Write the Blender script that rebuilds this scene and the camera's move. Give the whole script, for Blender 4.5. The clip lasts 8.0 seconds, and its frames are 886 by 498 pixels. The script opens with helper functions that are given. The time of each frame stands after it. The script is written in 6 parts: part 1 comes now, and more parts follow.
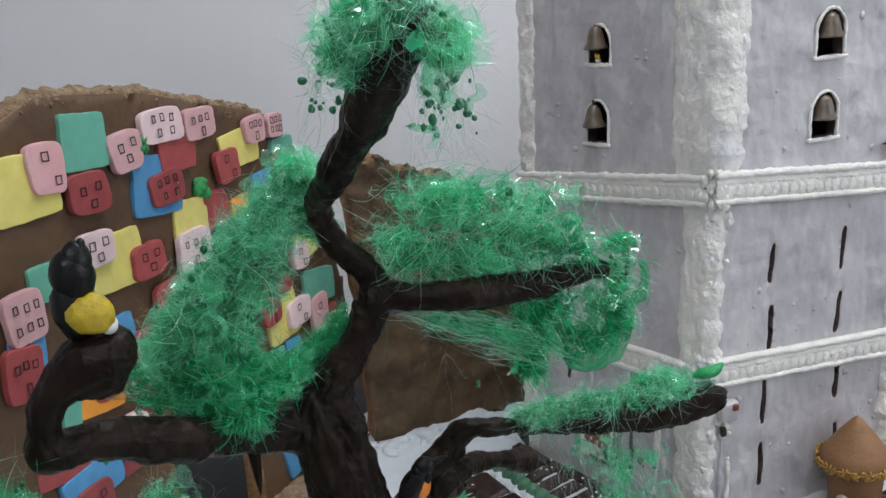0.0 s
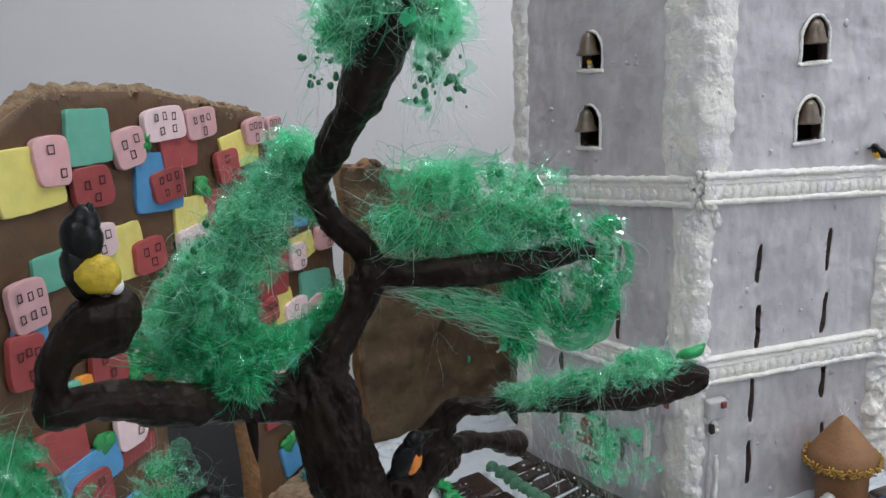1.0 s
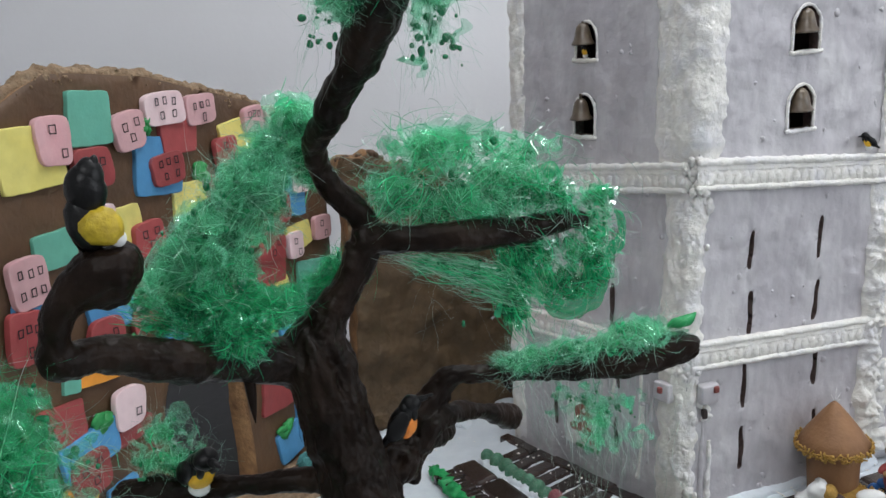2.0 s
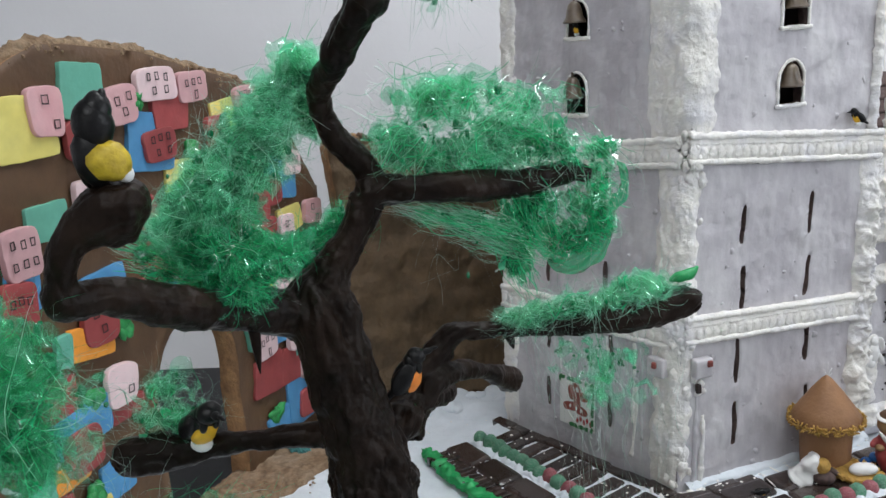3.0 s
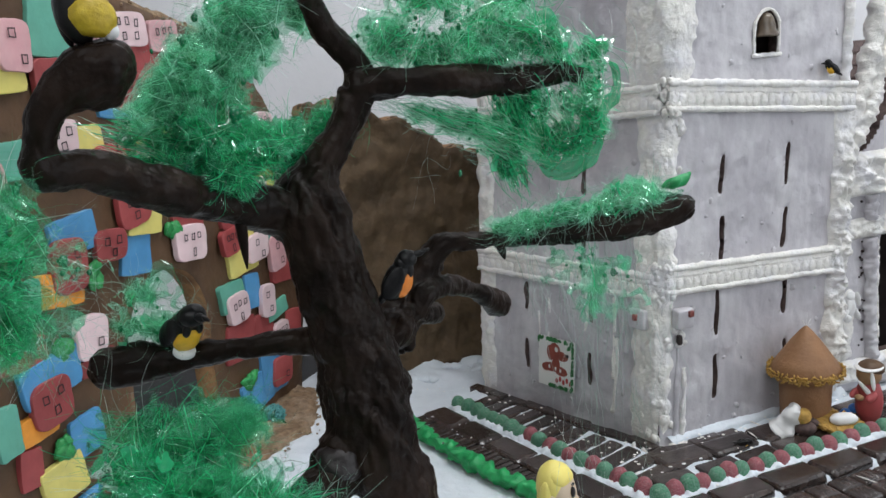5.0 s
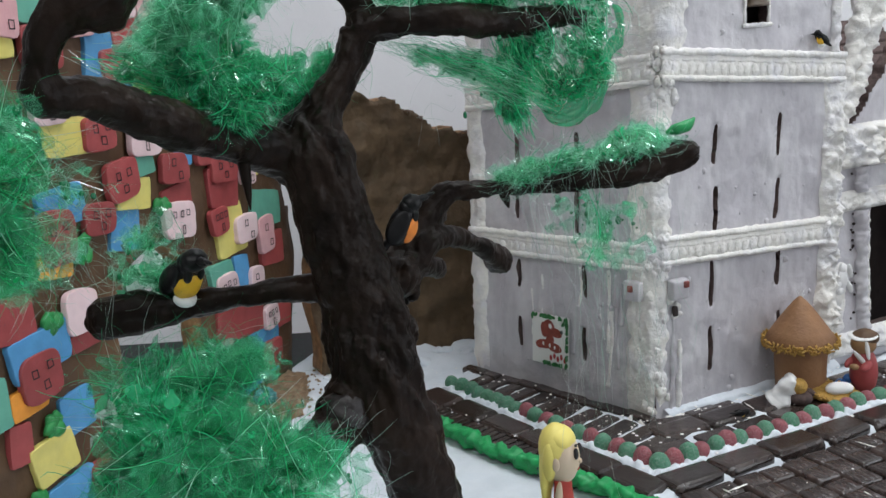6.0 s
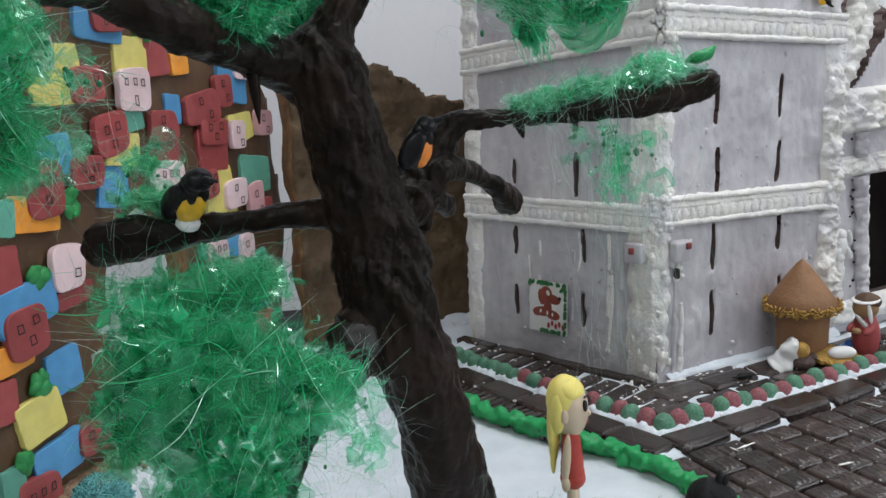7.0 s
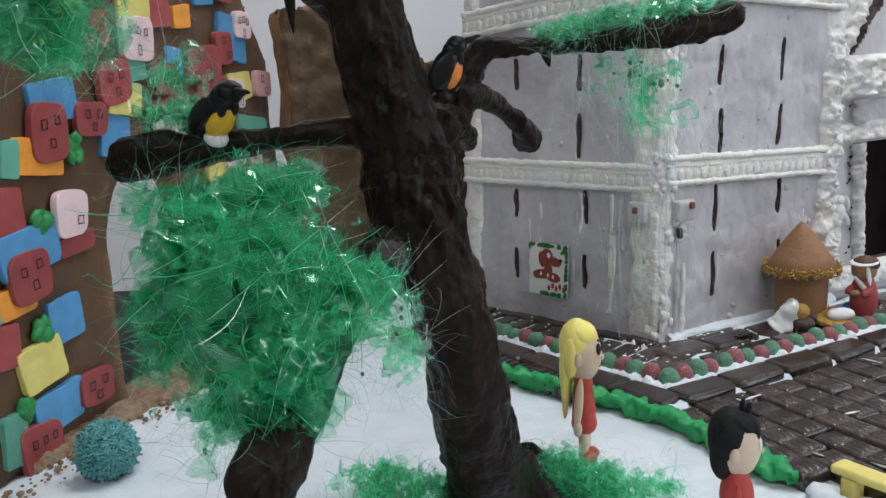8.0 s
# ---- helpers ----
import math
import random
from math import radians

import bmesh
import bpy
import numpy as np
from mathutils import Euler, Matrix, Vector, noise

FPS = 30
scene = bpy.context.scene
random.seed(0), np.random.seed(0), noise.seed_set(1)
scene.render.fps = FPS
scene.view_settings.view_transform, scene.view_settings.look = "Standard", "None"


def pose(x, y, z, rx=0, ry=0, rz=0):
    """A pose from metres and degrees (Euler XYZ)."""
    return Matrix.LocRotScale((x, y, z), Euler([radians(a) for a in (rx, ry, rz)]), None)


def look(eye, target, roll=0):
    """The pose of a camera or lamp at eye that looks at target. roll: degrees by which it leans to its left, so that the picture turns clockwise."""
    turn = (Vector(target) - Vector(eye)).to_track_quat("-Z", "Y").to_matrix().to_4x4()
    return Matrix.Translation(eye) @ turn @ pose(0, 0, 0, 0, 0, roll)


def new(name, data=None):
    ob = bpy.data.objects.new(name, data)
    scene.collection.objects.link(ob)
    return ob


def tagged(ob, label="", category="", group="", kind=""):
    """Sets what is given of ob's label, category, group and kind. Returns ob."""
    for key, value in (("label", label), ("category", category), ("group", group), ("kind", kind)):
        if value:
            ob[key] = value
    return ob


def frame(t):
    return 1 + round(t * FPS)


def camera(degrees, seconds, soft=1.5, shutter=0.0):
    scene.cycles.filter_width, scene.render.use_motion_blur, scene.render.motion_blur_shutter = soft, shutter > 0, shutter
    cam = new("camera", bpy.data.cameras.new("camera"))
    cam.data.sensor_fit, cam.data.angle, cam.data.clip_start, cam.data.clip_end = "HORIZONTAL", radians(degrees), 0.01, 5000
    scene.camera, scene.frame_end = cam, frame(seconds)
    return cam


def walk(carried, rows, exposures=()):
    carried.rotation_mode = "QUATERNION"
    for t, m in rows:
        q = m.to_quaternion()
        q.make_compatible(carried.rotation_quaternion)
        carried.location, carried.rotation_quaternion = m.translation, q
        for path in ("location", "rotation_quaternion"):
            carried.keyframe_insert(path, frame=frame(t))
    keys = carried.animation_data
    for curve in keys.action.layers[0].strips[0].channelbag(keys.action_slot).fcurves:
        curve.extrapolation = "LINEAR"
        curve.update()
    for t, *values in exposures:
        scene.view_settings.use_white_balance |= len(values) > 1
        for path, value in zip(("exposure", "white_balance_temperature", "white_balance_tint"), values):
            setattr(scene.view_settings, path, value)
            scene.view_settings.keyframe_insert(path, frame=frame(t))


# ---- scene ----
cam = camera(52.0, 8.0)
PATH = [
    (0, (0.139, 0.078, 0.467), (-0.144, 1.979, -0.087), -5.2),
    (0.5, (0.14, 0.068, 0.46), (-0.139, 1.977, -0.069), -5.1),
    (1, (0.143, 0.057, 0.452), (-0.133, 1.972, -0.054), -4.7),
    (1.5, (0.147, 0.05, 0.444), (-0.132, 1.968, -0.05), -4.5),
    (3, (0.131, 0.037, 0.408), (-0.093, 1.968, -0.061), -4.4),
    (3.5, (0.128, 0.039, 0.393), (-0.078, 1.974, -0.068), -4.5),
    (4, (0.122, 0.038, 0.381), (-0.061, 1.975, -0.08), -4.2),
    (4.5, (0.117, 0.035, 0.367), (-0.042, 1.978, -0.083), -4.1),
    (6, (0.098, 0.034, 0.321), (0.008, 1.988, -0.094), -4.7),
    (6.5, (0.086, 0.04, 0.306), (0.026, 1.994, -0.114), -4.5),
    (7, (0.078, 0.044, 0.285), (0.038, 2.001, -0.128), -4.3),
    (7.5, (0.068, 0.041, 0.27), (0.052, 1.997, -0.15), -3.9),
    (8, (0.052, 0.04, 0.253), (0.067, 1.995, -0.167), -3.4),
]
walk(cam, [(t, look(eye, target, roll)) for t, eye, target, roll in PATH], [(0, -0.62), (1.5, -0.58), (3.5, -0.42), (8, -0.55)])

# ---------------------------------------------------------------- light
world = bpy.data.worlds.new("room_air")
scene.world = world
world.use_nodes = True
world.node_tree.nodes["Background"].inputs[0].default_value = (0.8, 0.88, 1.0, 1)
world.node_tree.nodes["Background"].inputs[1].default_value = 1.0


def area_lamp(name, eye, target, sx, sy, power, colour):
    d = bpy.data.lights.new(name, "AREA")
    d.shape, d.size, d.size_y, d.energy, d.color = "RECTANGLE", sx, sy, power, colour
    ob = new(name, d)
    ob.matrix_world = look(eye, target)
    return ob


LAMPS = [(0.64, 0.68), (-0.1, -1.2)]
area_lamp("ceiling_lamp_light", (0.64, 0.68, 1.74), (0.64, 0.68, 0), 1.2, 0.6, 19.5, (0.95, 0.97, 1.0))
area_lamp("ceiling_lamp_light", (-0.1, -1.2, 1.74), (-0.1, -1.2, 0), 1.2, 0.6, 15.0, (0.95, 0.97, 1.0))
area_lamp("window_daylight", (2.46, -0.1, 0.75), (0.3, 0.75, 0.15), 1.7, 1.2, 20, (0.90, 0.95, 1.0))


# ---------------------------------------------------------------- materials
def mat(name, colour, rough=0.6, var=0.25, scale=60.0, bump=0.3, bump_scale=220.0, depth=0.001, stain=None, stain_scale=14.0,
        stain_amount=0.35, spec=0.5, coat=0.0, rand=0.0, sheen=0.0, transmission=0.0, subsurf=0.0, streak=0.0):
    m = bpy.data.materials.new(name)
    m.use_nodes = True
    nt = m.node_tree
    n, l = nt.nodes, nt.links
    b = n["Principled BSDF"]
    tc = n.new("ShaderNodeTexCoord")
    geo = n.new("ShaderNodeNewGeometry")
    a = n.new("ShaderNodeTexNoise")
    a.inputs["Scale"].default_value, a.inputs["Detail"].default_value = scale, 6
    l.new(geo.outputs["Position"], a.inputs["Vector"])
    ramp = n.new("ShaderNodeMapRange")
    ramp.inputs["From Min"].default_value, ramp.inputs["From Max"].default_value = 0.3, 0.7
    ramp.inputs["To Min"].default_value, ramp.inputs["To Max"].default_value = 1 - var, 1 + var
    l.new(a.outputs["Fac"], ramp.inputs["Value"])
    mul = n.new("ShaderNodeMix")
    mul.data_type, mul.blend_type = "RGBA", "MULTIPLY"
    mul.inputs["Factor"].default_value = 1
    mul.inputs["A"].default_value = (*colour, 1)
    comb = n.new("ShaderNodeCombineColor")
    for i in range(3):
        l.new(ramp.outputs["Result"], comb.inputs[i])
    l.new(comb.outputs["Color"], mul.inputs["B"])
    out = mul.outputs["Result"]
    if stain:
        s = n.new("ShaderNodeTexNoise")
        s.inputs["Scale"].default_value, s.inputs["Detail"].default_value = stain_scale, 8
        s.inputs["Roughness"].default_value = 0.62
        if streak:
            vm = n.new("ShaderNodeVectorMath")
            vm.operation = "MULTIPLY"
            vm.inputs[1].default_value = (1, 1, streak)
            l.new(geo.outputs["Position"], vm.inputs[0])
            l.new(vm.outputs[0], s.inputs["Vector"])
        else:
            l.new(geo.outputs["Position"], s.inputs["Vector"])
        r = n.new("ShaderNodeMapRange")
        r.inputs["From Min"].default_value, r.inputs["From Max"].default_value = 0.45, 0.68
        r.inputs["To Max"].default_value = stain_amount
        l.new(s.outputs["Fac"], r.inputs["Value"])
        mx = n.new("ShaderNodeMix")
        mx.data_type = "RGBA"
        l.new(r.outputs["Result"], mx.inputs["Factor"])
        l.new(out, mx.inputs["A"])
        mx.inputs["B"].default_value = (*stain, 1)
        out = mx.outputs["Result"]
    if rand:
        oi = n.new("ShaderNodeObjectInfo")
        hs = n.new("ShaderNodeHueSaturation")
        rr = n.new("ShaderNodeMapRange")
        rr.inputs["To Min"].default_value, rr.inputs["To Max"].default_value = 1 - rand, 1 + rand
        l.new(oi.outputs["Random"], rr.inputs["Value"])
        l.new(rr.outputs["Result"], hs.inputs["Value"])
        l.new(out, hs.inputs["Color"])
        out = hs.outputs["Color"]
    l.new(out, b.inputs["Base Color"])
    b.inputs["Roughness"].default_value = rough
    b.inputs["Specular IOR Level"].default_value = spec
    b.inputs["Coat Weight"].default_value = coat
    b.inputs["Coat Roughness"].default_value = 0.25
    b.inputs["Sheen Weight"].default_value = sheen
    b.inputs["Transmission Weight"].default_value = transmission
    b.inputs["Subsurface Weight"].default_value = subsurf
    b.inputs["Subsurface Radius"].default_value = (0.004, 0.003, 0.002)
    if bump:
        f = n.new("ShaderNodeTexNoise")
        f.inputs["Scale"].default_value, f.inputs["Detail"].default_value = bump_scale, 5
        l.new(geo.outputs["Position"], f.inputs["Vector"])
        bp = n.new("ShaderNodeBump")
        bp.inputs["Strength"].default_value, bp.inputs["Distance"].default_value = bump, depth
        l.new(f.outputs["Fac"], bp.inputs["Height"])
        l.new(bp.outputs["Normal"], b.inputs["Normal"])
    return m


def film_mat(name, colour, clear, rough=0.25, gloss=0.3):
    """Green cellophane: coloured film that lets light through and shines."""
    m = bpy.data.materials.new(name)
    m.use_nodes = True
    nt = m.node_tree
    n, l = nt.nodes, nt.links
    b = n["Principled BSDF"]
    geo = n.new("ShaderNodeNewGeometry")
    hs = n.new("ShaderNodeHueSaturation")
    hs.inputs["Color"].default_value = (*colour, 1)
    rr = n.new("ShaderNodeMapRange")
    rr.inputs["To Min"].default_value, rr.inputs["To Max"].default_value = 0.72, 1.22
    l.new(geo.outputs["Random Per Island"], rr.inputs["Value"])
    l.new(rr.outputs["Result"], hs.inputs["Value"])
    l.new(hs.outputs["Color"], b.inputs["Base Color"])
    b.inputs["Roughness"].default_value = rough
    b.inputs["Specular IOR Level"].default_value = 0.2
    tr = n.new("ShaderNodeBsdfTranslucent")
    l.new(hs.outputs["Color"], tr.inputs["Color"])
    m1 = n.new("ShaderNodeMixShader")
    m1.inputs[0].default_value = 0.55
    l.new(b.outputs[0], m1.inputs[1])
    l.new(tr.outputs[0], m1.inputs[2])
    tp = n.new("ShaderNodeBsdfTransparent")
    tp.inputs["Color"].default_value = (0.84, 1.0, 0.92, 1)
    m2 = n.new("ShaderNodeMixShader")
    m2.inputs[0].default_value = clear
    l.new(m1.outputs[0], m2.inputs[1])
    l.new(tp.outputs[0], m2.inputs[2])
    gl = n.new("ShaderNodeBsdfGlossy")
    gl.inputs["Roughness"].default_value = rough
    fr = n.new("ShaderNodeFresnel")
    fr.inputs["IOR"].default_value = 1.5
    m3 = n.new("ShaderNodeMixShader")
    fm = n.new("ShaderNodeMath")
    fm.operation = "MULTIPLY"
    fm.inputs[1].default_value = gloss
    l.new(fr.outputs[0], fm.inputs[0])
    l.new(fm.outputs[0], m3.inputs[0])
    l.new(m2.outputs[0], m3.inputs[1])
    l.new(gl.outputs[0], m3.inputs[2])
    l.new(m3.outputs[0], n["Material Output"].inputs["Surface"])
    return m


M = dict(
    wall=mat("painted_wall", (0.88, 0.88, 0.90), 0.8, 0.03, 3, 0.15, 90, 0.002),
    ceiling=mat("ceiling_paint", (0.8, 0.8, 0.8), 0.9, 0.03, 3, 0.1, 60),
    floor=mat("floor_tile", (0.32, 0.31, 0.3), 0.5, 0.12, 8, 0.1, 60),
    black=mat("black_cloth", (0.012, 0.012, 0.014), 0.8, 0.3, 90, 0.3, 500),
    snow=mat("royal_icing_ground", (0.68, 0.73, 0.78), 0.55, 0.06, 40, 0.5, 130, 0.003, (0.55, 0.62, 0.68), 30, 0.4),
    grey=mat("grey_icing", (0.50, 0.482, 0.512), 0.42, 0.09, 38, 0.5, 120, 0.0022, (0.69, 0.68, 0.69), 30, 0.7, streak=0.4),
    white=mat("white_icing", (0.86, 0.84, 0.79), 0.45, 0.05, 70, 0.65, 320, 0.0025, (0.76, 0.76, 0.83), 30, 0.6),
    # near-black: painted shade inside tower and church, also the dark chip and pearls
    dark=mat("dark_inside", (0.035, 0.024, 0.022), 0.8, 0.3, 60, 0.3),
    slit=mat("cut_gingerbread", (0.085, 0.055, 0.05), 0.8, 0.4, 300, 0.6, 500),
    ginger=mat("gingerbread", (0.100, 0.052, 0.0235), 0.62, 0.16, 55, 0.6, 130, 0.002, (0.060, 0.030, 0.0135), 13, 0.75),
    ginger_light=mat("gingerbread_edge", (0.26, 0.14, 0.06), 0.75, 0.25, 160, 0.8, 320, 0.002, (0.11, 0.05, 0.02), 50, 0.8),
    ginger_rough=mat("rough_gingerbread", (0.100, 0.062, 0.029), 0.7, 0.2, 70, 0.9, 90, 0.004, (0.060, 0.036, 0.016), 22, 0.75),
    crumb=mat("crumbled_biscuit", (0.28, 0.195, 0.12), 0.85, 0.35, 200, 0.9, 420, 0.003, (0.14, 0.08, 0.04), 70, 0.9),
    choc=mat("chocolate", (0.030, 0.0195, 0.0165), 0.26, 0.3, 120, 0.5, 190, 0.0010, (0.085, 0.064, 0.056), 60, 0.4, spec=0.6, coat=0.35, rand=0.35),
    bark=mat("chocolate_bark", (0.0105, 0.0066, 0.0049), 0.34, 0.4, 90, 0.6, 280, 0.0012, (0.028, 0.0172, 0.0124), 30, 0.75, spec=0.11),
    green_gum=mat("green_gumdrop", (0.05, 0.2, 0.11), 0.7, 0.3, 700, 0.8, 1500, 0.0006, (0.34, 0.44, 0.39), 900, 0.6, subsurf=0.2),
    red_gum=mat("red_gumdrop", (0.24, 0.055, 0.07), 0.7, 0.3, 700, 0.8, 1500, 0.0006, (0.5, 0.32, 0.33), 900, 0.5, subsurf=0.2),
    fondant_green=mat("green_fondant", (0.012, 0.30, 0.085), 0.5, 0.2, 120, 0.4, 260, 0.0015),
    leafgreen=mat("green_leaf_fondant", (0.02, 0.24, 0.06), 0.5, 0.2, 160, 0.4, 300),
    f_pink=mat("pink_fondant", (0.56, 0.33, 0.34), 0.6, 0.08, 90, 0.3, 420, 0.0006, (0.62, 0.28, 0.30), 26, 0.5, rand=0.12),
    f_white=mat("pale_pink_fondant", (0.68, 0.52, 0.53), 0.6, 0.06, 90, 0.3, 420, 0.0006, (0.7, 0.45, 0.48), 30, 0.4, rand=0.1),
    f_red=mat("red_fondant", (0.32, 0.058, 0.058), 0.55, 0.12, 90, 0.3, 420, 0.0006, (0.27, 0.034, 0.038), 30, 0.5, rand=0.2),
    f_yellow=mat("yellow_fondant", (0.66, 0.58, 0.17), 0.6, 0.08, 90, 0.3, 420, 0.0006, (0.72, 0.6, 0.12), 30, 0.4, rand=0.08),
    f_green=mat("mint_fondant", (0.12, 0.38, 0.28), 0.55, 0.1, 90, 0.3, 420, 0.0006, (0.1, 0.36, 0.28), 30, 0.5, rand=0.15),
    f_blue=mat("blue_fondant", (0.075, 0.27, 0.50), 0.55, 0.1, 90, 0.3, 420, 0.0006, (0.06, 0.24, 0.5), 30, 0.5, rand=0.12),
    f_orange=mat("orange_fondant", (0.78, 0.30, 0.035), 0.55, 0.1, 90, 0.3, 420, 0.0006, rand=0.08),
    ink=mat("black_marker", (0.012, 0.008, 0.01), 0.5, 0.2, 300, 0.0),
    skin=mat("skin_fondant", (0.66, 0.52, 0.38), 0.55, 0.05, 60, 0.15, 420, 0.0005, subsurf=0.1),
    brownskin=mat("brown_fondant", (0.33, 0.19, 0.09), 0.55, 0.08, 60, 0.15, 420),
    blond=mat("yellow_hair_fondant", (0.80, 0.68, 0.18), 0.55, 0.06, 80, 0.3, 300, 0.0008),
    red=mat("red_dress_fondant", (0.46, 0.055, 0.04), 0.55, 0.08, 80, 0.2, 300),
    blackf=mat("black_fondant", (0.0065, 0.0065, 0.007), 0.32, 0.3, 100, 0.4, 260, 0.0012, spec=0.25),
    whitef=mat("white_fondant", (0.78, 0.78, 0.77), 0.55, 0.05, 80, 0.2, 300),
    bluef=mat("blue_cloth_fondant", (0.03, 0.14, 0.42), 0.5, 0.1, 80, 0.2, 300),
    birdyellow=mat("yellow_breast", (0.52, 0.38, 0.02), 0.5, 0.25, 220, 0.6, 260, 0.0015, (0.3, 0.2, 0.02), 120, 0.5),
    birdorange=mat("orange_breast", (0.72, 0.22, 0.03), 0.5, 0.15, 220, 0.4, 260),
    birdgold=mat("golden_breast", (0.74, 0.42, 0.02), 0.5, 0.15, 220, 0.4, 260),
    straw=mat("straw_biscuit", (0.46, 0.27, 0.06), 0.7, 0.25, 260, 0.8, 420, 0.002),
    hutwall=mat("hut_biscuit", (0.27, 0.135, 0.06), 0.6, 0.16, 90, 0.6, 260, 0.0012, (0.15, 0.07, 0.032), 45, 0.6),
    bell=mat("golden_brown_bell", (0.10, 0.072, 0.048), 0.35, 0.25, 120, 0.3, 260, 0.0008, (0.22, 0.17, 0.11), 90, 0.6, spec=0.7, coat=0.3),
    bush=mat("teal_icing", (0.09, 0.30, 0.30), 0.6, 0.12, 200, 0.4, 400, 0.001),
    paper=mat("printed_paper", (0.8, 0.8, 0.78), 0.6, 0.02, 60, 0.05, 300),
    printgreen=mat("printed_green", (0.03, 0.17, 0.05), 0.6, 0.4, 300, 0.05, 300),
    printred=mat("printed_brown_red", (0.27, 0.06, 0.04), 0.6, 0.2, 200, 0.05, 300),
    printred2=mat("printed_red", (0.42, 0.035, 0.04), 0.6, 0.2, 200, 0.05, 300),
    yellow=mat("yellow_bench_fondant", (0.78, 0.66, 0.2), 0.55, 0.05, 60, 0.2, 300),
    sweet=mat("dull_red_sweet", (0.24, 0.055, 0.045), 0.35, 0.2, 200, 0.3, 300, 0.0008, (0.4, 0.3, 0.3), 150, 0.4),
    hair=mat("black_hair_fondant", (0.010, 0.010, 0.010), 0.75, 0.3, 200, 0.6, 400, 0.0012, spec=0.25),
    sand=mat("brown_biscuit_sand", (0.20, 0.125, 0.07), 0.85, 0.35, 160, 0.9, 300, 0.003, (0.36, 0.28, 0.20), 40, 0.6),
    purple=mat("scraped_bark", (0.0125, 0.0082, 0.0078), 0.45, 0.3, 120, 0.6, 260, 0.0015),
)
M["film"] = film_mat("green_cellophane", (0.07, 0.66, 0.33), 0.38, 0.2, 0.35)
M["film_pale"] = film_mat("pale_green_cellophane", (0.62, 0.99, 0.82), 0.48, 0.2, 0.35)
M["film_thread"] = film_mat("clear_cellophane_thread", (0.80, 0.97, 0.90), 0.35, 0.2, 0.5)
M["film_sheet"] = film_mat("green_film_sheet", (0.34, 0.93, 0.64), 0.75, 0.16, 0.12)
M["film_veil"] = film_mat("green_film_veil", (0.14, 0.72, 0.41), 0.74, 0.18, 0.14)
M["film_deep"] = film_mat("deep_green_film", (0.07, 0.74, 0.38), 0.58, 0.10, 0.45)
M["bead_green"] = mat("green_sugar_bead", (0.008, 0.15, 0.06), 0.12, 0.2, 300, 0.0, spec=0.7)
M["film_dark"] = film_mat("dark_green_cellophane", (0.03, 0.50, 0.22), 0.30, 0.12, 0.5)
lampm = bpy.data.materials.new("lamp_diffuser")
lampm.use_nodes = True
lampm.node_tree.nodes["Principled BSDF"].inputs["Emission Color"].default_value = (0.95, 0.98, 1, 1)
lampm.node_tree.nodes["Principled BSDF"].inputs["Emission Strength"].default_value = 4
M["lamp"] = lampm


# ---------------------------------------------------------------- mesh helpers
def link(name, bm, material, parent=None, smooth=True):
    me = bpy.data.meshes.new(name)
    bm.to_mesh(me)
    bm.free()
    for m in material if isinstance(material, (list, tuple)) else [material]:
        me.materials.append(M[m] if isinstance(m, str) else m)
    if smooth:
        me.shade_smooth()
    ob = new(name, me)
    if parent is not None:
        ob.parent = parent
        ob.matrix_parent_inverse = parent.matrix_world.inverted()
    return ob


def part(name, bm, material, parent, label="", smooth=True):
    ob = link(name, bm, material, parent, smooth)
    if label:
        tagged(ob, label)
    return ob


def thing(name, place, label, category, group="", kind=""):
    ob = new(name)
    ob.empty_display_size = 0.01
    ob.matrix_world = Matrix.Translation(place)
    bpy.context.view_layer.update()
    return tagged(ob, label, category, group, kind)


def fbm(p, f, seed=0.0, octs=4):
    return noise.fractal(Vector((p[0] * f + seed, p[1] * f - seed, p[2] * f + 2 * seed)), 1.0, 2.0, octs)


def box(bm, cx, cy, cz, sx, sy, sz, m=None, bevel=0.0, segs=1):
    mm = Matrix.Translation((cx, cy, cz)) @ Matrix.Diagonal((sx, sy, sz, 1))
    g = bmesh.ops.create_cube(bm, size=1, matrix=(m @ mm) if m else mm)
    if bevel:
        es = {e for v in g["verts"] for e in v.link_edges}
        bmesh.ops.bevel(bm, geom=list(es), offset=bevel, segments=segs, affect="EDGES", profile=0.6)
    return g


def blob(bm, place, size, rot=(0, 0, 0), amp=0.0, freq=60.0, seg=16, ring=10, idx=0, seed=0.0, m=None):
    if isinstance(bm, Lumps):
        bm.add(place, size, amp, freq, seed)
        return
    mm = pose(*place, *rot) @ Matrix.Diagonal((*size, 1))
    if m:
        mm = m @ mm
    before = len(bm.faces)
    g = bmesh.ops.create_uvsphere(bm, u_segments=seg, v_segments=ring, radius=1, matrix=mm)
    c = mm.translation
    if amp:
        for v in g["verts"]:
            d = (v.co - c)
            v.co += d.normalized() * amp * fbm(v.co, freq, seed)
    bm.faces.ensure_lookup_table()
    for f in bm.faces[before:]:
        f.material_index = idx
    return g["verts"]


SPHERE = bmesh.new()
bmesh.ops.create_uvsphere(SPHERE, u_segments=7, v_segments=5, radius=1)
SV = [v.co.copy() for v in SPHERE.verts]
SF = [[v.index for v in f.verts] for f in SPHERE.faces]
SPHERE.free()


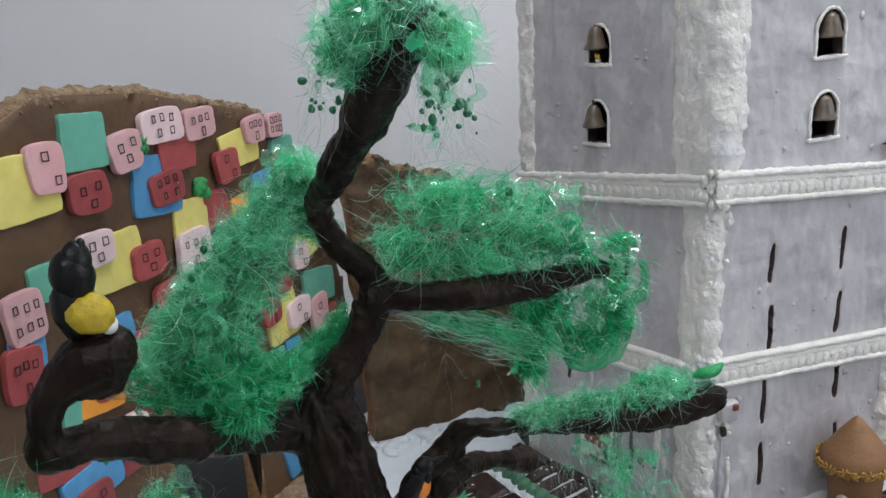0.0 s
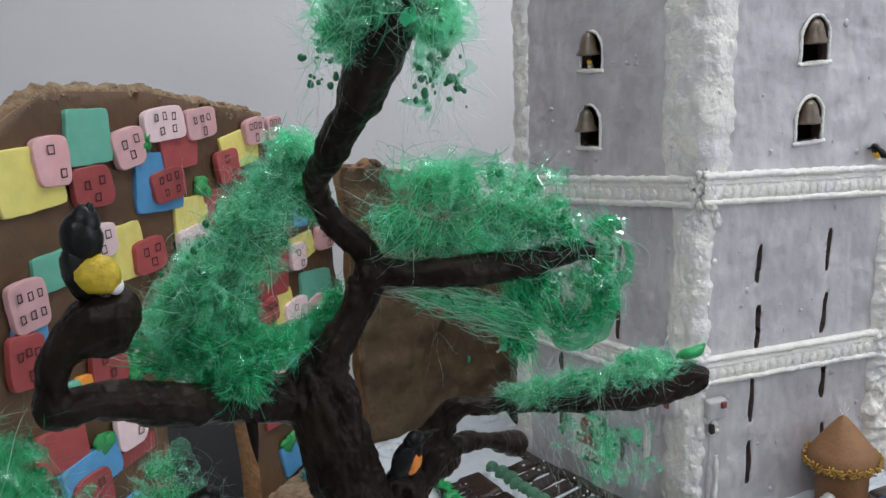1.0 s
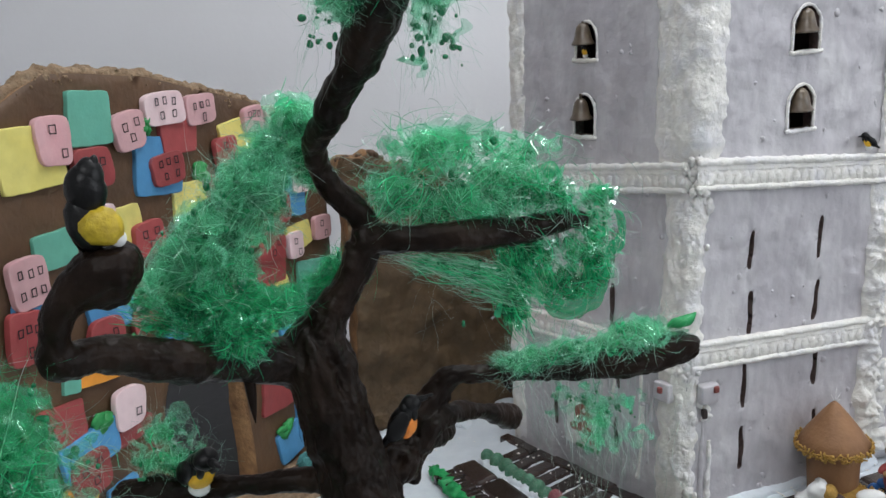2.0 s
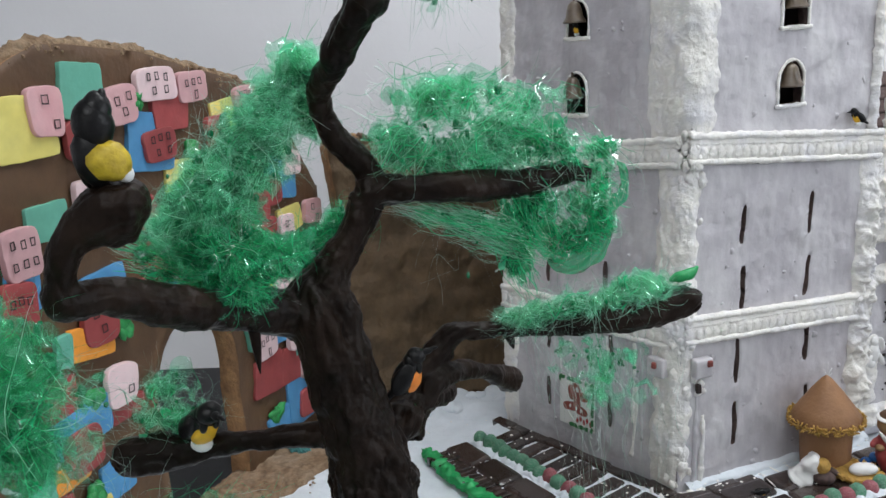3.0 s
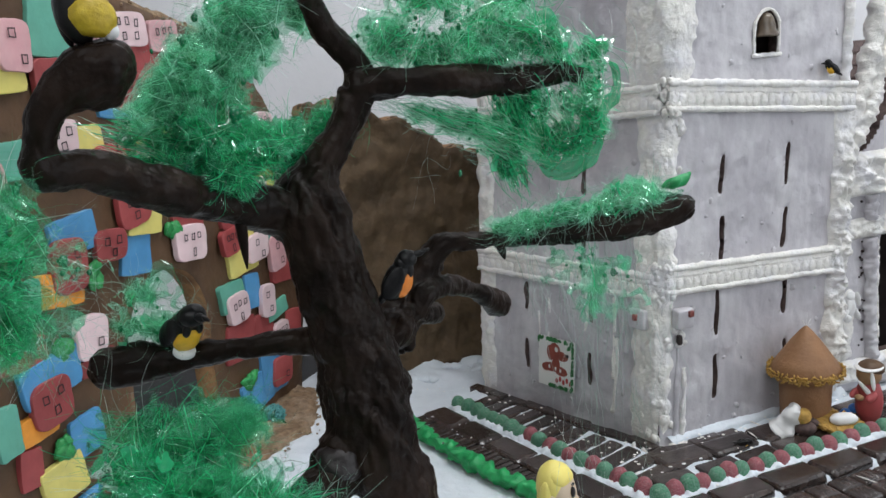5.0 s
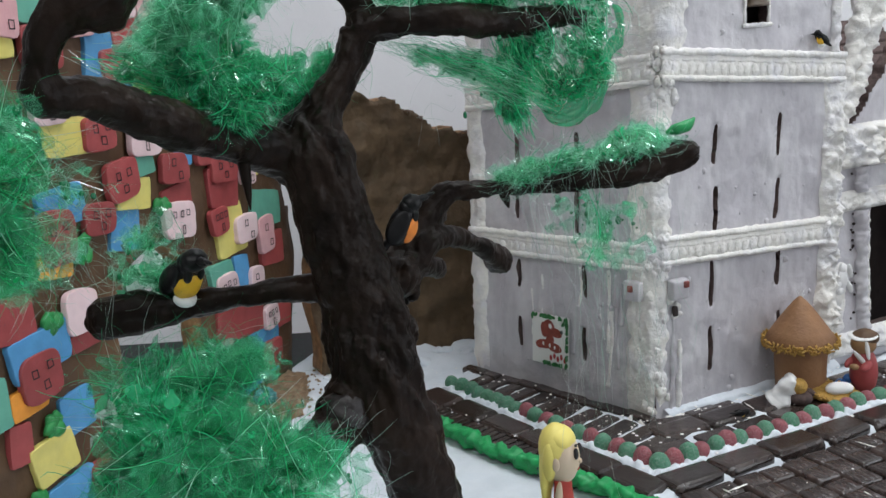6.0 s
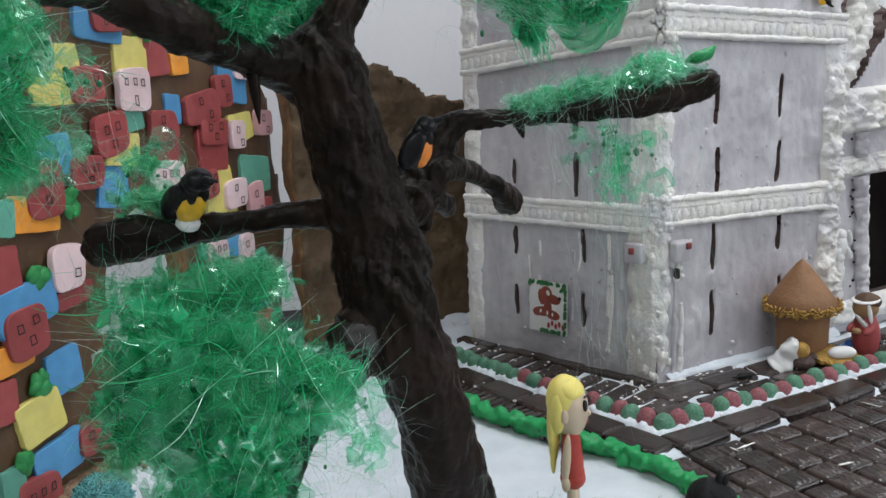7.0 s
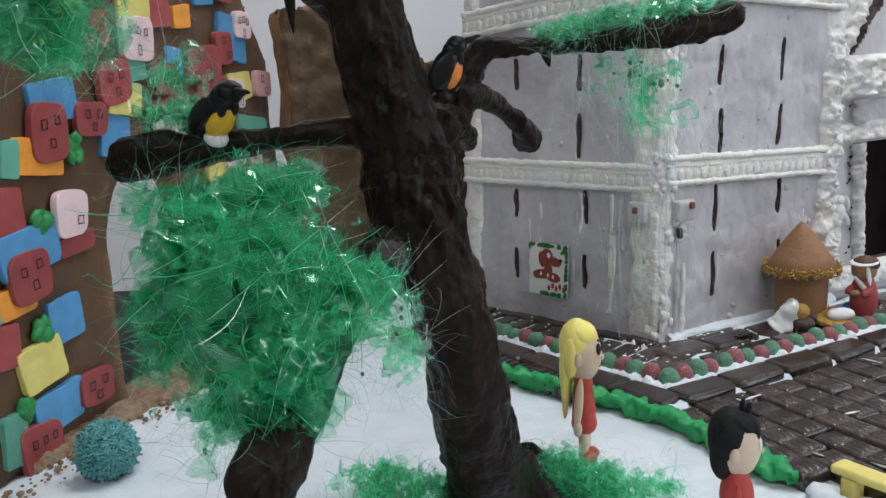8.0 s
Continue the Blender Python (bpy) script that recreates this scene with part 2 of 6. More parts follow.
class Lumps:
    """Gathers many small lumps quickly and turns them into one mesh."""

    def __init__(self):
        self.v, self.f = [], []

    def add(self, place, size, amp, freq, seed):
        c, n = Vector(place), len(self.v)
        for p in SV:
            q = Vector((p.x * size[0], p.y * size[1], p.z * size[2]))
            self.v.append(c + q + q.normalized() * amp * noise.noise((c + q) * freq + Vector((seed, 0, 0))))
        self.f += [[k + n for k in f] for f in SF]

    def to_mesh(self, me):
        me.from_pydata([tuple(v) for v in self.v], [], self.f)

    def free(self):
        self.v = self.f = None


def spline(pts, n):
    """Catmull-Rom through pts (any number of components), n samples in all."""
    P = np.array(pts, float)
    P = np.vstack([2 * P[0] - P[1], P, 2 * P[-1] - P[-2]])
    out = []
    k = len(P) - 3
    for i in range(n):
        u = i / (n - 1) * k
        j = min(int(u), k - 1)
        t = u - j
        a, b, c, d = P[j], P[j + 1], P[j + 2], P[j + 3]
        out.append(0.5 * (2 * b + (c - a) * t + (2 * a - 5 * b + 4 * c - d) * t * t + (3 * b - a - 3 * c + d) * t ** 3))
    return out


def tube(bm, pts, n=30, seg=14, amp=0.0, freq=80.0, groove=0.0, grooves=7, squash=1.0, idx=0, seed=0.0, cap=True, twist=0.0, fine=0.0):
    """A tube along pts of (x, y, z, radius); amp: lumpy noise, groove: lengthwise bark furrows."""
    S = spline(pts, n)
    rings = []
    u = None
    before = len(bm.faces)
    for i, s in enumerate(S):
        a, b = S[max(i - 1, 0)], S[min(i + 1, n - 1)]
        t = Vector(b[:3] - a[:3]).normalized()
        if u is None:
            u = t.cross(Vector((0.31, 0.17, 0.94)))
            u = u if u.length > 0.2 else t.cross(Vector((1, 0, 0)))
        u = (u - t * u.dot(t)).normalized()
        w = t.cross(u)
        ring = []
        for k in range(seg):
            an = 2 * math.pi * k / seg
            d = u * math.cos(an) + w * math.sin(an) * squash
            p = Vector(s[:3])
            q = p + d * max(s[3], 1e-5)
            r = s[3] + (amp * fbm(q, freq, seed) if amp else 0)
            if fine:
                r += fine * (fbm(q, 230, seed + 2, 3) - 0.5 * abs(fbm(q, 120, seed + 9, 2)))
            if groove:
                r += groove * fbm((math.cos(an) * grooves * 0.35, math.sin(an) * grooves * 0.35, i * 0.075 + twist * an), 1.6, seed + 5, 3)
            ring.append(bm.verts.new(p + d * max(r, 1e-5)))
        rings.append(ring)
    for a, b in zip(rings, rings[1:]):
        for k in range(seg):
            bm.faces.new((a[k], a[(k + 1) % seg], b[(k + 1) % seg], b[k]))
    if cap:
        bm.faces.new(rings[0][::-1])
        bm.faces.new(rings[-1])
    bm.faces.ensure_lookup_table()
    for f in bm.faces[before:]:
        f.material_index = idx


def tube_part(name, parent, material, pts, label="", **k):
    bm = bmesh.new()
    tube(bm, pts, **k)
    bmesh.ops.recalc_face_normals(bm, faces=bm.faces)
    return part(name, bm, material, parent, label)


# ---------------------------------------------------------------- room
def slab(name, x0, x1, y0, y1, z0, z1, material, label, category):
    bm = bmesh.new()
    box(bm, (x0 + x1) / 2, (y0 + y1) / 2, (z0 + z1) / 2, x1 - x0, y1 - y0, z1 - z0)
    return tagged(link(name, bm, material, smooth=False), label, category, kind="structure")


slab("wall_north", -2.6, 2.6, 1.34, 1.44, -0.75, 1.8, "wall", "plain pale grey painted wall behind the table", "wall")
slab("wall_south", -2.6, 2.6, -2.6, -2.5, -0.75, 1.8, "wall", "plain pale grey painted wall of the room", "wall")
slab("wall_west", -2.6, -2.5, -2.5, 1.34, -0.75, 1.8, "wall", "plain pale grey painted side wall", "wall")
bm = bmesh.new()
for y0, y1, z0, z1 in ((-2.5, -0.95, -0.75, 1.8), (0.75, 1.34, -0.75, 1.8), (-0.95, 0.75, -0.75, 0.15), (-0.95, 0.75, 1.35, 1.8)):
    box(bm, 2.55, (y0 + y1) / 2, (z0 + z1) / 2, 0.1, y1 - y0, z1 - z0)
tagged(link("wall_east", bm, "wall", smooth=False), "pale grey side wall with a wide window", "wall", kind="structure")
win = tagged(new("window_1"), "wide white-framed window in the side wall", "window", kind="structure")
for y0, y1, z0, z1 in ((-0.95, 0.75, 0.15, 0.19), (-0.95, 0.75, 1.31, 1.35), (-0.95, -0.91, 0.19, 1.31), (0.71, 0.75, 0.19, 1.31), (-0.12, -0.08, 0.19, 1.31)):
    bm = bmesh.new()
    box(bm, 2.55, (y0 + y1) / 2, (z0 + z1) / 2, 0.06, y1 - y0, z1 - z0)
    part("window_frame", bm, "ceiling", win, smooth=False)
slab("floor", -2.6, 2.6, -2.6, 1.44, -0.80, -0.75, "floor", "dull grey tiled floor of the room", "floor")
slab("ceiling", -2.6, 2.6, -2.6, 1.44, 1.8, 1.85, "ceiling", "plain white ceiling of the room", "ceiling")
for lx, ly in LAMPS:
    lamp = thing("ceiling_lamp", (lx, ly, 1.8), "flat white ceiling lamp with a lit diffuser", "lamp", "ceiling lamps")
    bm = bmesh.new()
    box(bm, lx, ly, 1.785, 1.26, 0.66, 0.03, bevel=0.004)
    part("frame", bm, "ceiling", lamp, smooth=False)
    bm = bmesh.new()
    box(bm, lx, ly, 1.768, 1.2, 0.6, 0.004)
    part("diffuser", bm, "lamp", lamp, "glowing white diffuser", smooth=False)

table = thing("display_table", (0.1, 0.6, -0.75), "long display table under a black cloth", "table")
bm = bmesh.new()
box(bm, 0.1, 0.565, -0.035, 2.2, 1.23, 0.03, bevel=0.006)
part("tabletop", bm, "black", table, "table top under black cloth")
for tx in (-0.9, 1.1):
    for ty in (0.05, 1.08):
        bm = bmesh.new()
        box(bm, tx, ty, -0.4, 0.05, 0.05, 0.70, bevel=0.004)
        part("leg", bm, "black", table)

# the iced board on which the whole model stands
bm = bmesh.new()
NX, NY = 150, 130
X1, Y0, Y1 = 0.75, 0.12, 1.055
vs = [[None] * (NY + 1) for _ in range(NX + 1)]
for i in range(NX + 1):
    for j in range(NY + 1):
        y = Y0 + (Y1 - Y0) * j / NY
        x0 = 0.316 * y - 0.436
        x = x0 + (X1 - x0) * i / NX
        edge = min(i, j, NX - i, NY - j)
        z = 0.0015 * fbm((x, y, 0), 18, 3) + 0.0008 * fbm((x, y, 0), 70, 1) - 0.002
        z += 0.012 * math.exp(-((x - 0.0) ** 2 + (y - 1.0) ** 2) / 0.006) * (0.5 + fbm((x, y, 0), 30, 8))
        vs[i][j] = bm.verts.new((x, y, z if edge else -0.02))
for i in range(NX):
    for j in range(NY):
        bm.faces.new((vs[i][j], vs[i + 1][j], vs[i + 1][j + 1], vs[i][j + 1]))
tagged(link("ground", bm, "snow"), "white royal icing spread over the board", "icing", kind="structure")

# ---------------------------------------------------------------- church tower
C0 = Vector((0.232, 0.763, 0.0))
LEAN = Vector((0.0617, 0.0586, 1.0))
U = Vector((0.897, 0.442, 0.0)).normalized()
V = Vector((-0.692, 0.722, 0.0)).normalized()
NU = Vector((U.y, -U.x, 0))
NV = Vector((V.y, -V.x, 0)) * -1
NV = NV if NV.y < 0 else -NV
WU, WV, HT = 0.192, 0.214, 0.56


def on_u(s, h, out=0.0):
    return C0 + U * s + LEAN * h + NU * out


def on_v(s, h, out=0.0):
    return C0 + V * s * (1 + 0.12 * h) + LEAN * h + NV * out


def arch_sdf(s, h, c, b, w, t):
    """Signed distance of a round-headed opening: centre c, bottom b, half width w, top t."""
    if h > t - w * 1.1:
        return math.hypot(s - c, (h - (t - w * 1.1)) / 1.1) - w
    return max(abs(s - c) - w, b - h)


def slit_sdf(s, h, c, b, t, w, tilt, sd):
    m = (b + t) / 2
    k = (h - m) / ((t - b) / 2)
    ww = w * (0.55 + 0.45 * math.sqrt(max(0, 1 - min(1, abs(k)) ** 3))) * (1 + 0.14 * math.sin(4 * k + sd))
    x = s - c - tilt * (h - m) - 0.0003 * math.sin(5 * k + 2 * sd)
    return max(abs(x) - ww, abs(h - m) - (t - b) / 2)


def pierced_wall(bm, put, width, height, sdf, res=0.0024, depth=0.011, seed=0.0):
    nx, ny = round(width / res), round(height / res)
    grid, val = {}, {}
    for i in range(nx + 1):
        for j in range(ny + 1):
            val[i, j] = sdf(width * i / nx, height * j / ny)

    def at(i, j):
        if (i, j) not in grid:
            s, h = width * i / nx, height * j / ny
            for _ in range(3):
                d = sdf(s, h)
                if abs(d) > res * 0.75:
                    break
                e = res * 0.2
                gx, gy = (sdf(s + e, h) - sdf(s - e, h)) / (2 * e), (sdf(s, h + e) - sdf(s, h - e)) / (2 * e)
                g = gx * gx + gy * gy
                if g < 0.05:
                    break
                s, h = s - d * gx / g, h - d * gy / g
            p = put(s, h)
            o = 0.0018 * fbm(p, 26, seed) + 0.0009 * fbm((p.x * 2.2, p.y * 2.2, p.z * 0.6), 80, seed + 4)
            grid[i, j] = bm.verts.new(put(s, h, o))
        return grid[i, j]
    for i in range(nx):
        for j in range(ny):
            m = sdf(width * (i + 0.5) / nx, height * (j + 0.5) / ny)
            if m > 0:
                f = bm.faces.new((at(i, j), at(i + 1, j), at(i + 1, j + 1), at(i, j + 1)))
    rim = [e for e in bm.edges if e.is_boundary]
    g = bmesh.ops.extrude_edge_only(bm, edges=rim)
    back = put(0, 0, -depth) - put(0, 0, 0)
    for v in g["geom"]:
        if isinstance(v, bmesh.types.BMVert):
            v.co += back
    for f in g["geom"]:
        if isinstance(f, bmesh.types.BMFace):
            f.material_index = 1
    bmesh.ops.recalc_face_normals(bm, faces=bm.faces)


def sdf_u(s, h):
    d = min(arch_sdf(s, h, 0.097, 0.389, 0.0128, 0.4245), arch_sdf(s, h, 0.0965, 0.326, 0.0122, 0.3615), arch_sdf(s, h, 0.097, 0.452, 0.0125, 0.49))
    for c, b, t, tl in ((0.0565, 0.214, 0.247, 0.03), (0.1262, 0.213, 0.250, 0.05), (0.0585, 0.155, 0.195, 0.0), (0.1268, 0.158, 0.1935, 0.08),
                        (0.0568, 0.0925, 0.132, 0.02), (0.131, 0.098, 0.1305, 0.0), (0.0573, 0.036, 0.0755, 0.03), (0.1345, 0.04, 0.0743, 0.0)):
        if abs(s - c) < 0.02 and b - 0.02 < h < t + 0.02:
            d = min(d, slit_sdf(s, h, c, b, t, 0.0024, tl, c * 900 + b * 500))
    return d


def sdf_v(s, h):
    d = min(arch_sdf(s, h, 0.120, 0.392, 0.0118, 0.4235), arch_sdf(s, h, 0.1212, 0.3245, 0.0118, 0.3605), arch_sdf(s, h, 0.12, 0.455, 0.012, 0.49))
    for c, b, t in ((0.156, 0.2157, 0.2443), (0.156, 0.1646, 0.187), (0.085, 0.156, 0.195), (0.1556, 0.0985, 0.1256), (0.0767, 0.099, 0.129),
                    (0.1543, 0.041, 0.0703), (0.0762, 0.0413, 0.072), (0.0855, 0.214, 0.246)):
        if abs(s - c) < 0.02 and b - 0.02 < h < t + 0.02:
            d = min(d, slit_sdf(s, h, c, b, t, 0.0025, 0.02, c * 700 + b * 300))
    return d


tower = thing("church_tower", C0, "tall gingerbread church tower iced in pale grey with white trim", "tower")
bm = bmesh.new()
pierced_wall(bm, on_u, WU, HT, sdf_u, seed=1)
part("front_wall", bm, ["grey", "slit"], tower, "pale grey iced wall with slits and arched windows")
bm = bmesh.new()
pierced_wall(bm, on_v, WV, HT, sdf_v, seed=7)
part("side_wall", bm, ["grey", "slit"], tower, "pale grey iced wall with slits and arched windows")
# back walls and roof that close the tower
bm = bmesh.new()
q = [bm.verts.new(on_u(WU, 0)), bm.verts.new(on_v(WV, 0) + U * WU), bm.verts.new(on_v(WV, HT) + U * WU), bm.verts.new(on_u(WU, HT)),
     bm.verts.new(on_v(WV, 0)), bm.verts.new(on_v(WV, HT)), bm.verts.new(on_u(0, HT))]
bm.faces.new(q[:4])
bm.faces.new((q[1], q[4], q[5], q[2]))
bm.faces.new((q[3], q[2], q[5], q[6]))
part("back_wall", bm, "grey", tower, smooth=False)
# added near-black sheets behind the openings, shade of the hollow tower as colour
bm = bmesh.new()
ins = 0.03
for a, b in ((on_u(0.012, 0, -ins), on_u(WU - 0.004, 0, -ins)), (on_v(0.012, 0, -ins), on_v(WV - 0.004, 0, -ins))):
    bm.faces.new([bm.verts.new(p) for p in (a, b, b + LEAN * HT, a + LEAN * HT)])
part("inner_lining", bm, "dark", tower, "near-black sheets standing in for the shade inside the tower", smooth=False)


def icing_sheet(bm, put, a, b, h0, h1, thick, seed, nx=10, ny=None, rough=1.0, freq=55.0, edge=1.0, run=1.0):
    """A thick uneven smear of icing on a face, between a and b along it and h0 and h1 up it."""
    ny = ny or max(4, int((h1 - h0) / 0.0035))
    rows = []
    for j in range(ny + 1):
        h = h0 + (h1 - h0) * j / ny
        row = []
        wa, wb = a + 0.003 * edge * fbm((h, 1, seed), 60, seed), b + 0.004 * edge * fbm((h, 5, seed), 60, seed + 2)
        for i in range(nx + 1):
            k = i / nx
            s = wa + (wb - wa) * k
            p = put(s, h)
            p.z *= run
            prof = min(1, 4 * k * (1 - k) + 0.0) ** 0.5
            ev = min(1, 8 * j / ny, 8 * (ny - j) / ny)
            o = -0.001 + ev * prof * max(0.4 * thick, thick + rough * (0.5 * thick * fbm(p, freq, seed) + 0.27 * thick * fbm(p, freq * 3.0, seed + 3, 4)))
            row.append(bm.verts.new(put(s, h, o)))
        rows.append(row)
    for r0, r1 in zip(rows, rows[1:]):
        for i in range(nx):
            bm.faces.new((r0[i], r0[i + 1], r1[i + 1], r1[i]))


def wrap_corner(s, h, out=0.0):
    """Runs round the front corner: negative s on the side wall."""
    if s < -0.004:
        return on_v(-s, h, out)
    if s > 0.004:
        return on_u(s, h, out)
    k = (s + 0.004) / 0.008
    return on_v(0.004, h, out).lerp(on_u(0.004, h, out), k) + (NU + NV).normalized() * out * 0.15


for nm, h0, h1, a, b, th in (("corner_icing", -0.002, 0.302, -0.030, 0.0115, 0.0058), ("corner_icing", 0.296, 0.56, -0.043, 0.024, 0.0068)):
    bm = bmesh.new()
    icing_sheet(bm, wrap_corner, a, b, h0, h1, th, h0 * 31 + 2, nx=40, ny=int((h1 - h0) / 0.0016), rough=0.65 if h0 > 0.1 else 0.85, freq=70, edge=1.4, run=0.6 if h0 > 0.1 else 0.5)
    part(nm, bm, "white", tower, "thick uneven white icing down the corner")
    bm = Lumps()
    for i in range(int((h1 - h0) * 200)):
        s, h = random.gauss(0.0, 0.007), random.uniform(h0, h1)
        r = random.uniform(0.0014, 0.0036)
        blob(bm, wrap_corner(max(a, min(b, s)), h, th * 0.30), (r * 1.1, r * 1.1, r * 1.6), (0, 0, 0), r * 0.9, 300, seed=i)
    tagged(part("corner_lump_mass", bm, "white", tower, "lumps of white icing on the corner"), kind="stuff")
bm = bmesh.new()
icing_sheet(bm, on_v, WV - 0.016, WV + 0.006, 0, 0.56, 0.0045, 12, nx=14, ny=200, rough=1.6, freq=90)
part("edge_icing", bm, "white", tower, "uneven white icing along the edge")
bm = bmesh.new()
icing_sheet(bm, on_u, WU - 0.014, WU + 0.010, 0.0, 0.272, 0.0085, 17, nx=20, ny=160, rough=1.7, freq=85)
part("edge_icing", bm, "white", tower, "lumpy white icing along the edge")
# twisted rope of icing up the far front edge of the belfry
tube_part("rope_icing", tower, "white", [(*on_u(WU - 0.006, 0.296, 0.002), 0.0042), (*on_u(WU - 0.006, 0.42, 0.002), 0.0042), (*on_u(WU - 0.006, 0.56, 0.002), 0.0042)], "twisted rope of white icing", n=90, seg=10, amp=0.0022, freq=170, seed=4)


def band(put, a, b, ha, hb, wide, name, seed):
    """A moulded white band: two beads and a row of small lobes between them."""
    def q(k, dh, out):
        return put(a + (b - a) * k, ha + (hb - ha) * k + dh, out)
    bm = bmesh.new()
    n = 46
    rows = []
    for dh, out in ((-wide / 2, 0), (-wide / 2, 0.0050), (wide / 2, 0.0050), (wide / 2, 0)):
        rows.append([bm.verts.new(q(i / n, dh, out + 0.0005 * fbm((i * 0.3, dh * 300, seed), 1, seed))) for i in range(n + 1)])
    for r0, r1 in zip(rows, rows[1:]):
        for i in range(n):
            bm.faces.new((r0[i], r0[i + 1], r1[i + 1], r1[i]))
    holder = part(name, bm, "white", tower, "white moulded icing band")
    for dh, r in ((wide * 0.42, 0.0032), (-wide * 0.42, 0.0028), (wide * 0.17, 0.0016)):
        bm = bmesh.new()
        tube(bm, [(*q(k / 8, dh, 0.0040), r) for k in range(9)], n=90, seg=8, amp=0.0014, freq=190, seed=seed + dh * 100)
        part("bead", bm, "white", holder)
    m = int(abs(b - a) / 0.0082)
    dr = put(b, 0) - put(a, 0)
    rz = math.degrees(math.atan2(dr.y, dr.x))
    for i in range(m):
        p = q((i + 0.5) / m, -wide * 0.12, 0.0047)
        ob = new("lobe", LOBES[i % 3])
        ob.parent = holder
        ob.matrix_basis = holder.matrix_world.inverted() @ pose(*p, 0, random.uniform(-14, 14), rz) @ Matrix.Diagonal((1, 1, wide / 0.0235, 1))


LOBES = []
for k in range(3):
    bm = bmesh.new()
    blob(bm, (0, 0, 0), (0.0040, 0.0014, 0.0058), (0, 0, 0), 0.0014, 200, 8, 6, seed=k * 3.7)
    me = bpy.data.meshes.new("lobe")
    bm.to_mesh(me)
    bm.free()
    me.materials.append(M["white"])
    me.shade_smooth()
    LOBES.append(me)
band(on_u, 0.0, WU + 0.002, 0.149, 0.139, 0.0235, "front_band", 3)
band(on_v, 0.008, WV + 0.003, 0.1427, 0.1405, 0.0215, "side_band", 6)
band(on_u, -0.003, WU + 0.004, 0.3, 0.2825, 0.0245, "front_band", 9)
band(on_v, 0.008, WV + 0.003, 0.297, 0.2775, 0.0235, "side_band", 13)

bm = Lumps()
for i in range(90):
    h = (0.148, 0.299)[i % 2] + random.uniform(-0.014, 0.014)
    r = random.uniform(0.0012, 0.0034)
    blob(bm, wrap_corner(random.uniform(-0.012, 0.008), h, 0.0035), (r, r, r * 1.3), (0, 0, 0), r * 0.8, 260, seed=i)
tagged(part("corner_lump_mass", bm, "white", tower, "lumps of white icing where the bands meet"), kind="stuff")


def window_trim(put, c, b, w, t, seed):
    pts = [(c - w, b), (c - w, (b + t) / 2), (c - w * 0.92, t - w * 0.75), (c - w * 0.5, t - w * 0.2), (c, t), (c + w * 0.5, t - w * 0.2), (c + w * 0.92, t - w * 0.75), (c + w, (b + t) / 2), (c + w, b)]
    tube_part("window_trim", tower, "white", [(*put(s, h, 0.0006), 0.0014) for s, h in pts], "thin white icing rim", n=40, seg=8, amp=0.0007, freq=260, seed=seed)
    tube_part("window_sill", tower, "white", [(*put(c - w * 1.15, b - 0.001, 0.0010), 0.0018), (*put(c, b - 0.0012, 0.0018), 0.0021), (*put(c + w * 1.2, b - 0.001, 0.0010), 0.0018)], "white icing sill", n=16, seg=8, amp=0.0008, freq=260, seed=seed + 1)


BELLS = []
for put, c, b, w, t in ((on_u, 0.097, 0.389, 0.0128, 0.4245), (on_u, 0.0965, 0.326, 0.0122, 0.3615), (on_u, 0.097, 0.452, 0.0125, 0.49),
                        (on_v, 0.120, 0.392, 0.0118, 0.4235), (on_v, 0.1212, 0.3245, 0.0118, 0.3605)):
    window_trim(put, c, b, w + 0.0008, t + 0.001, c * 100 + b * 50)
    BELLS.append((put, c, b, w, t))


def bell(put, c, b, w, t):
    """A small moulded bell hanging in a window, in front of the dark inside."""
    shift = 0.0 if put is on_u else 0.0035
    p = put(c + (0.001 if put is on_u else 0.002), b + (t - b) * 0.42, -0.001 + shift)
    ob = thing("bell", p, "small golden-brown moulded bell hanging in a tower window", "bell", "tower bells")
    bm = bmesh.new()
    prof = [(0.0, 0.0185), (0.0030, 0.0178), (0.0056, 0.0150), (0.0070, 0.0100), (0.0080, 0.0045), (0.0100, 0.0012), (0.0107, 0.0), (0.0098, -0.0008), (0.0, 0.0012)]
    seg = 20
    rings = [[bm.verts.new(Vector(p) + Vector((r * math.cos(a * 2 * math.pi / seg), r * math.sin(a * 2 * math.pi / seg), z))) for a in range(seg)] if r else [bm.verts.new(Vector(p) + Vector((0, 0, z)))] for r, z in prof]
    for r0, r1 in zip(rings, rings[1:]):
        for k in range(seg):
            vs4 = [r0[k % len(r0)], r0[(k + 1) % len(r0)], r1[(k + 1) % len(r1)], r1[k % len(r1)]]
            vs4 = list(dict.fromkeys(vs4))
            bm.faces.new(vs4)
    bmesh.ops.recalc_face_normals(bm, faces=bm.faces)
    part("bell_body", bm, "bell", ob)
    bm = bmesh.new()
    tube(bm, [(p.x, p.y, p.z + 0.018, 0.0012), (p.x, p.y, p.z + (t - b) * 0.62, 0.0012)], n=4, seg=8)
    part("hanger", bm, "bell", ob)


for w5 in BELLS:
    bell(*w5)

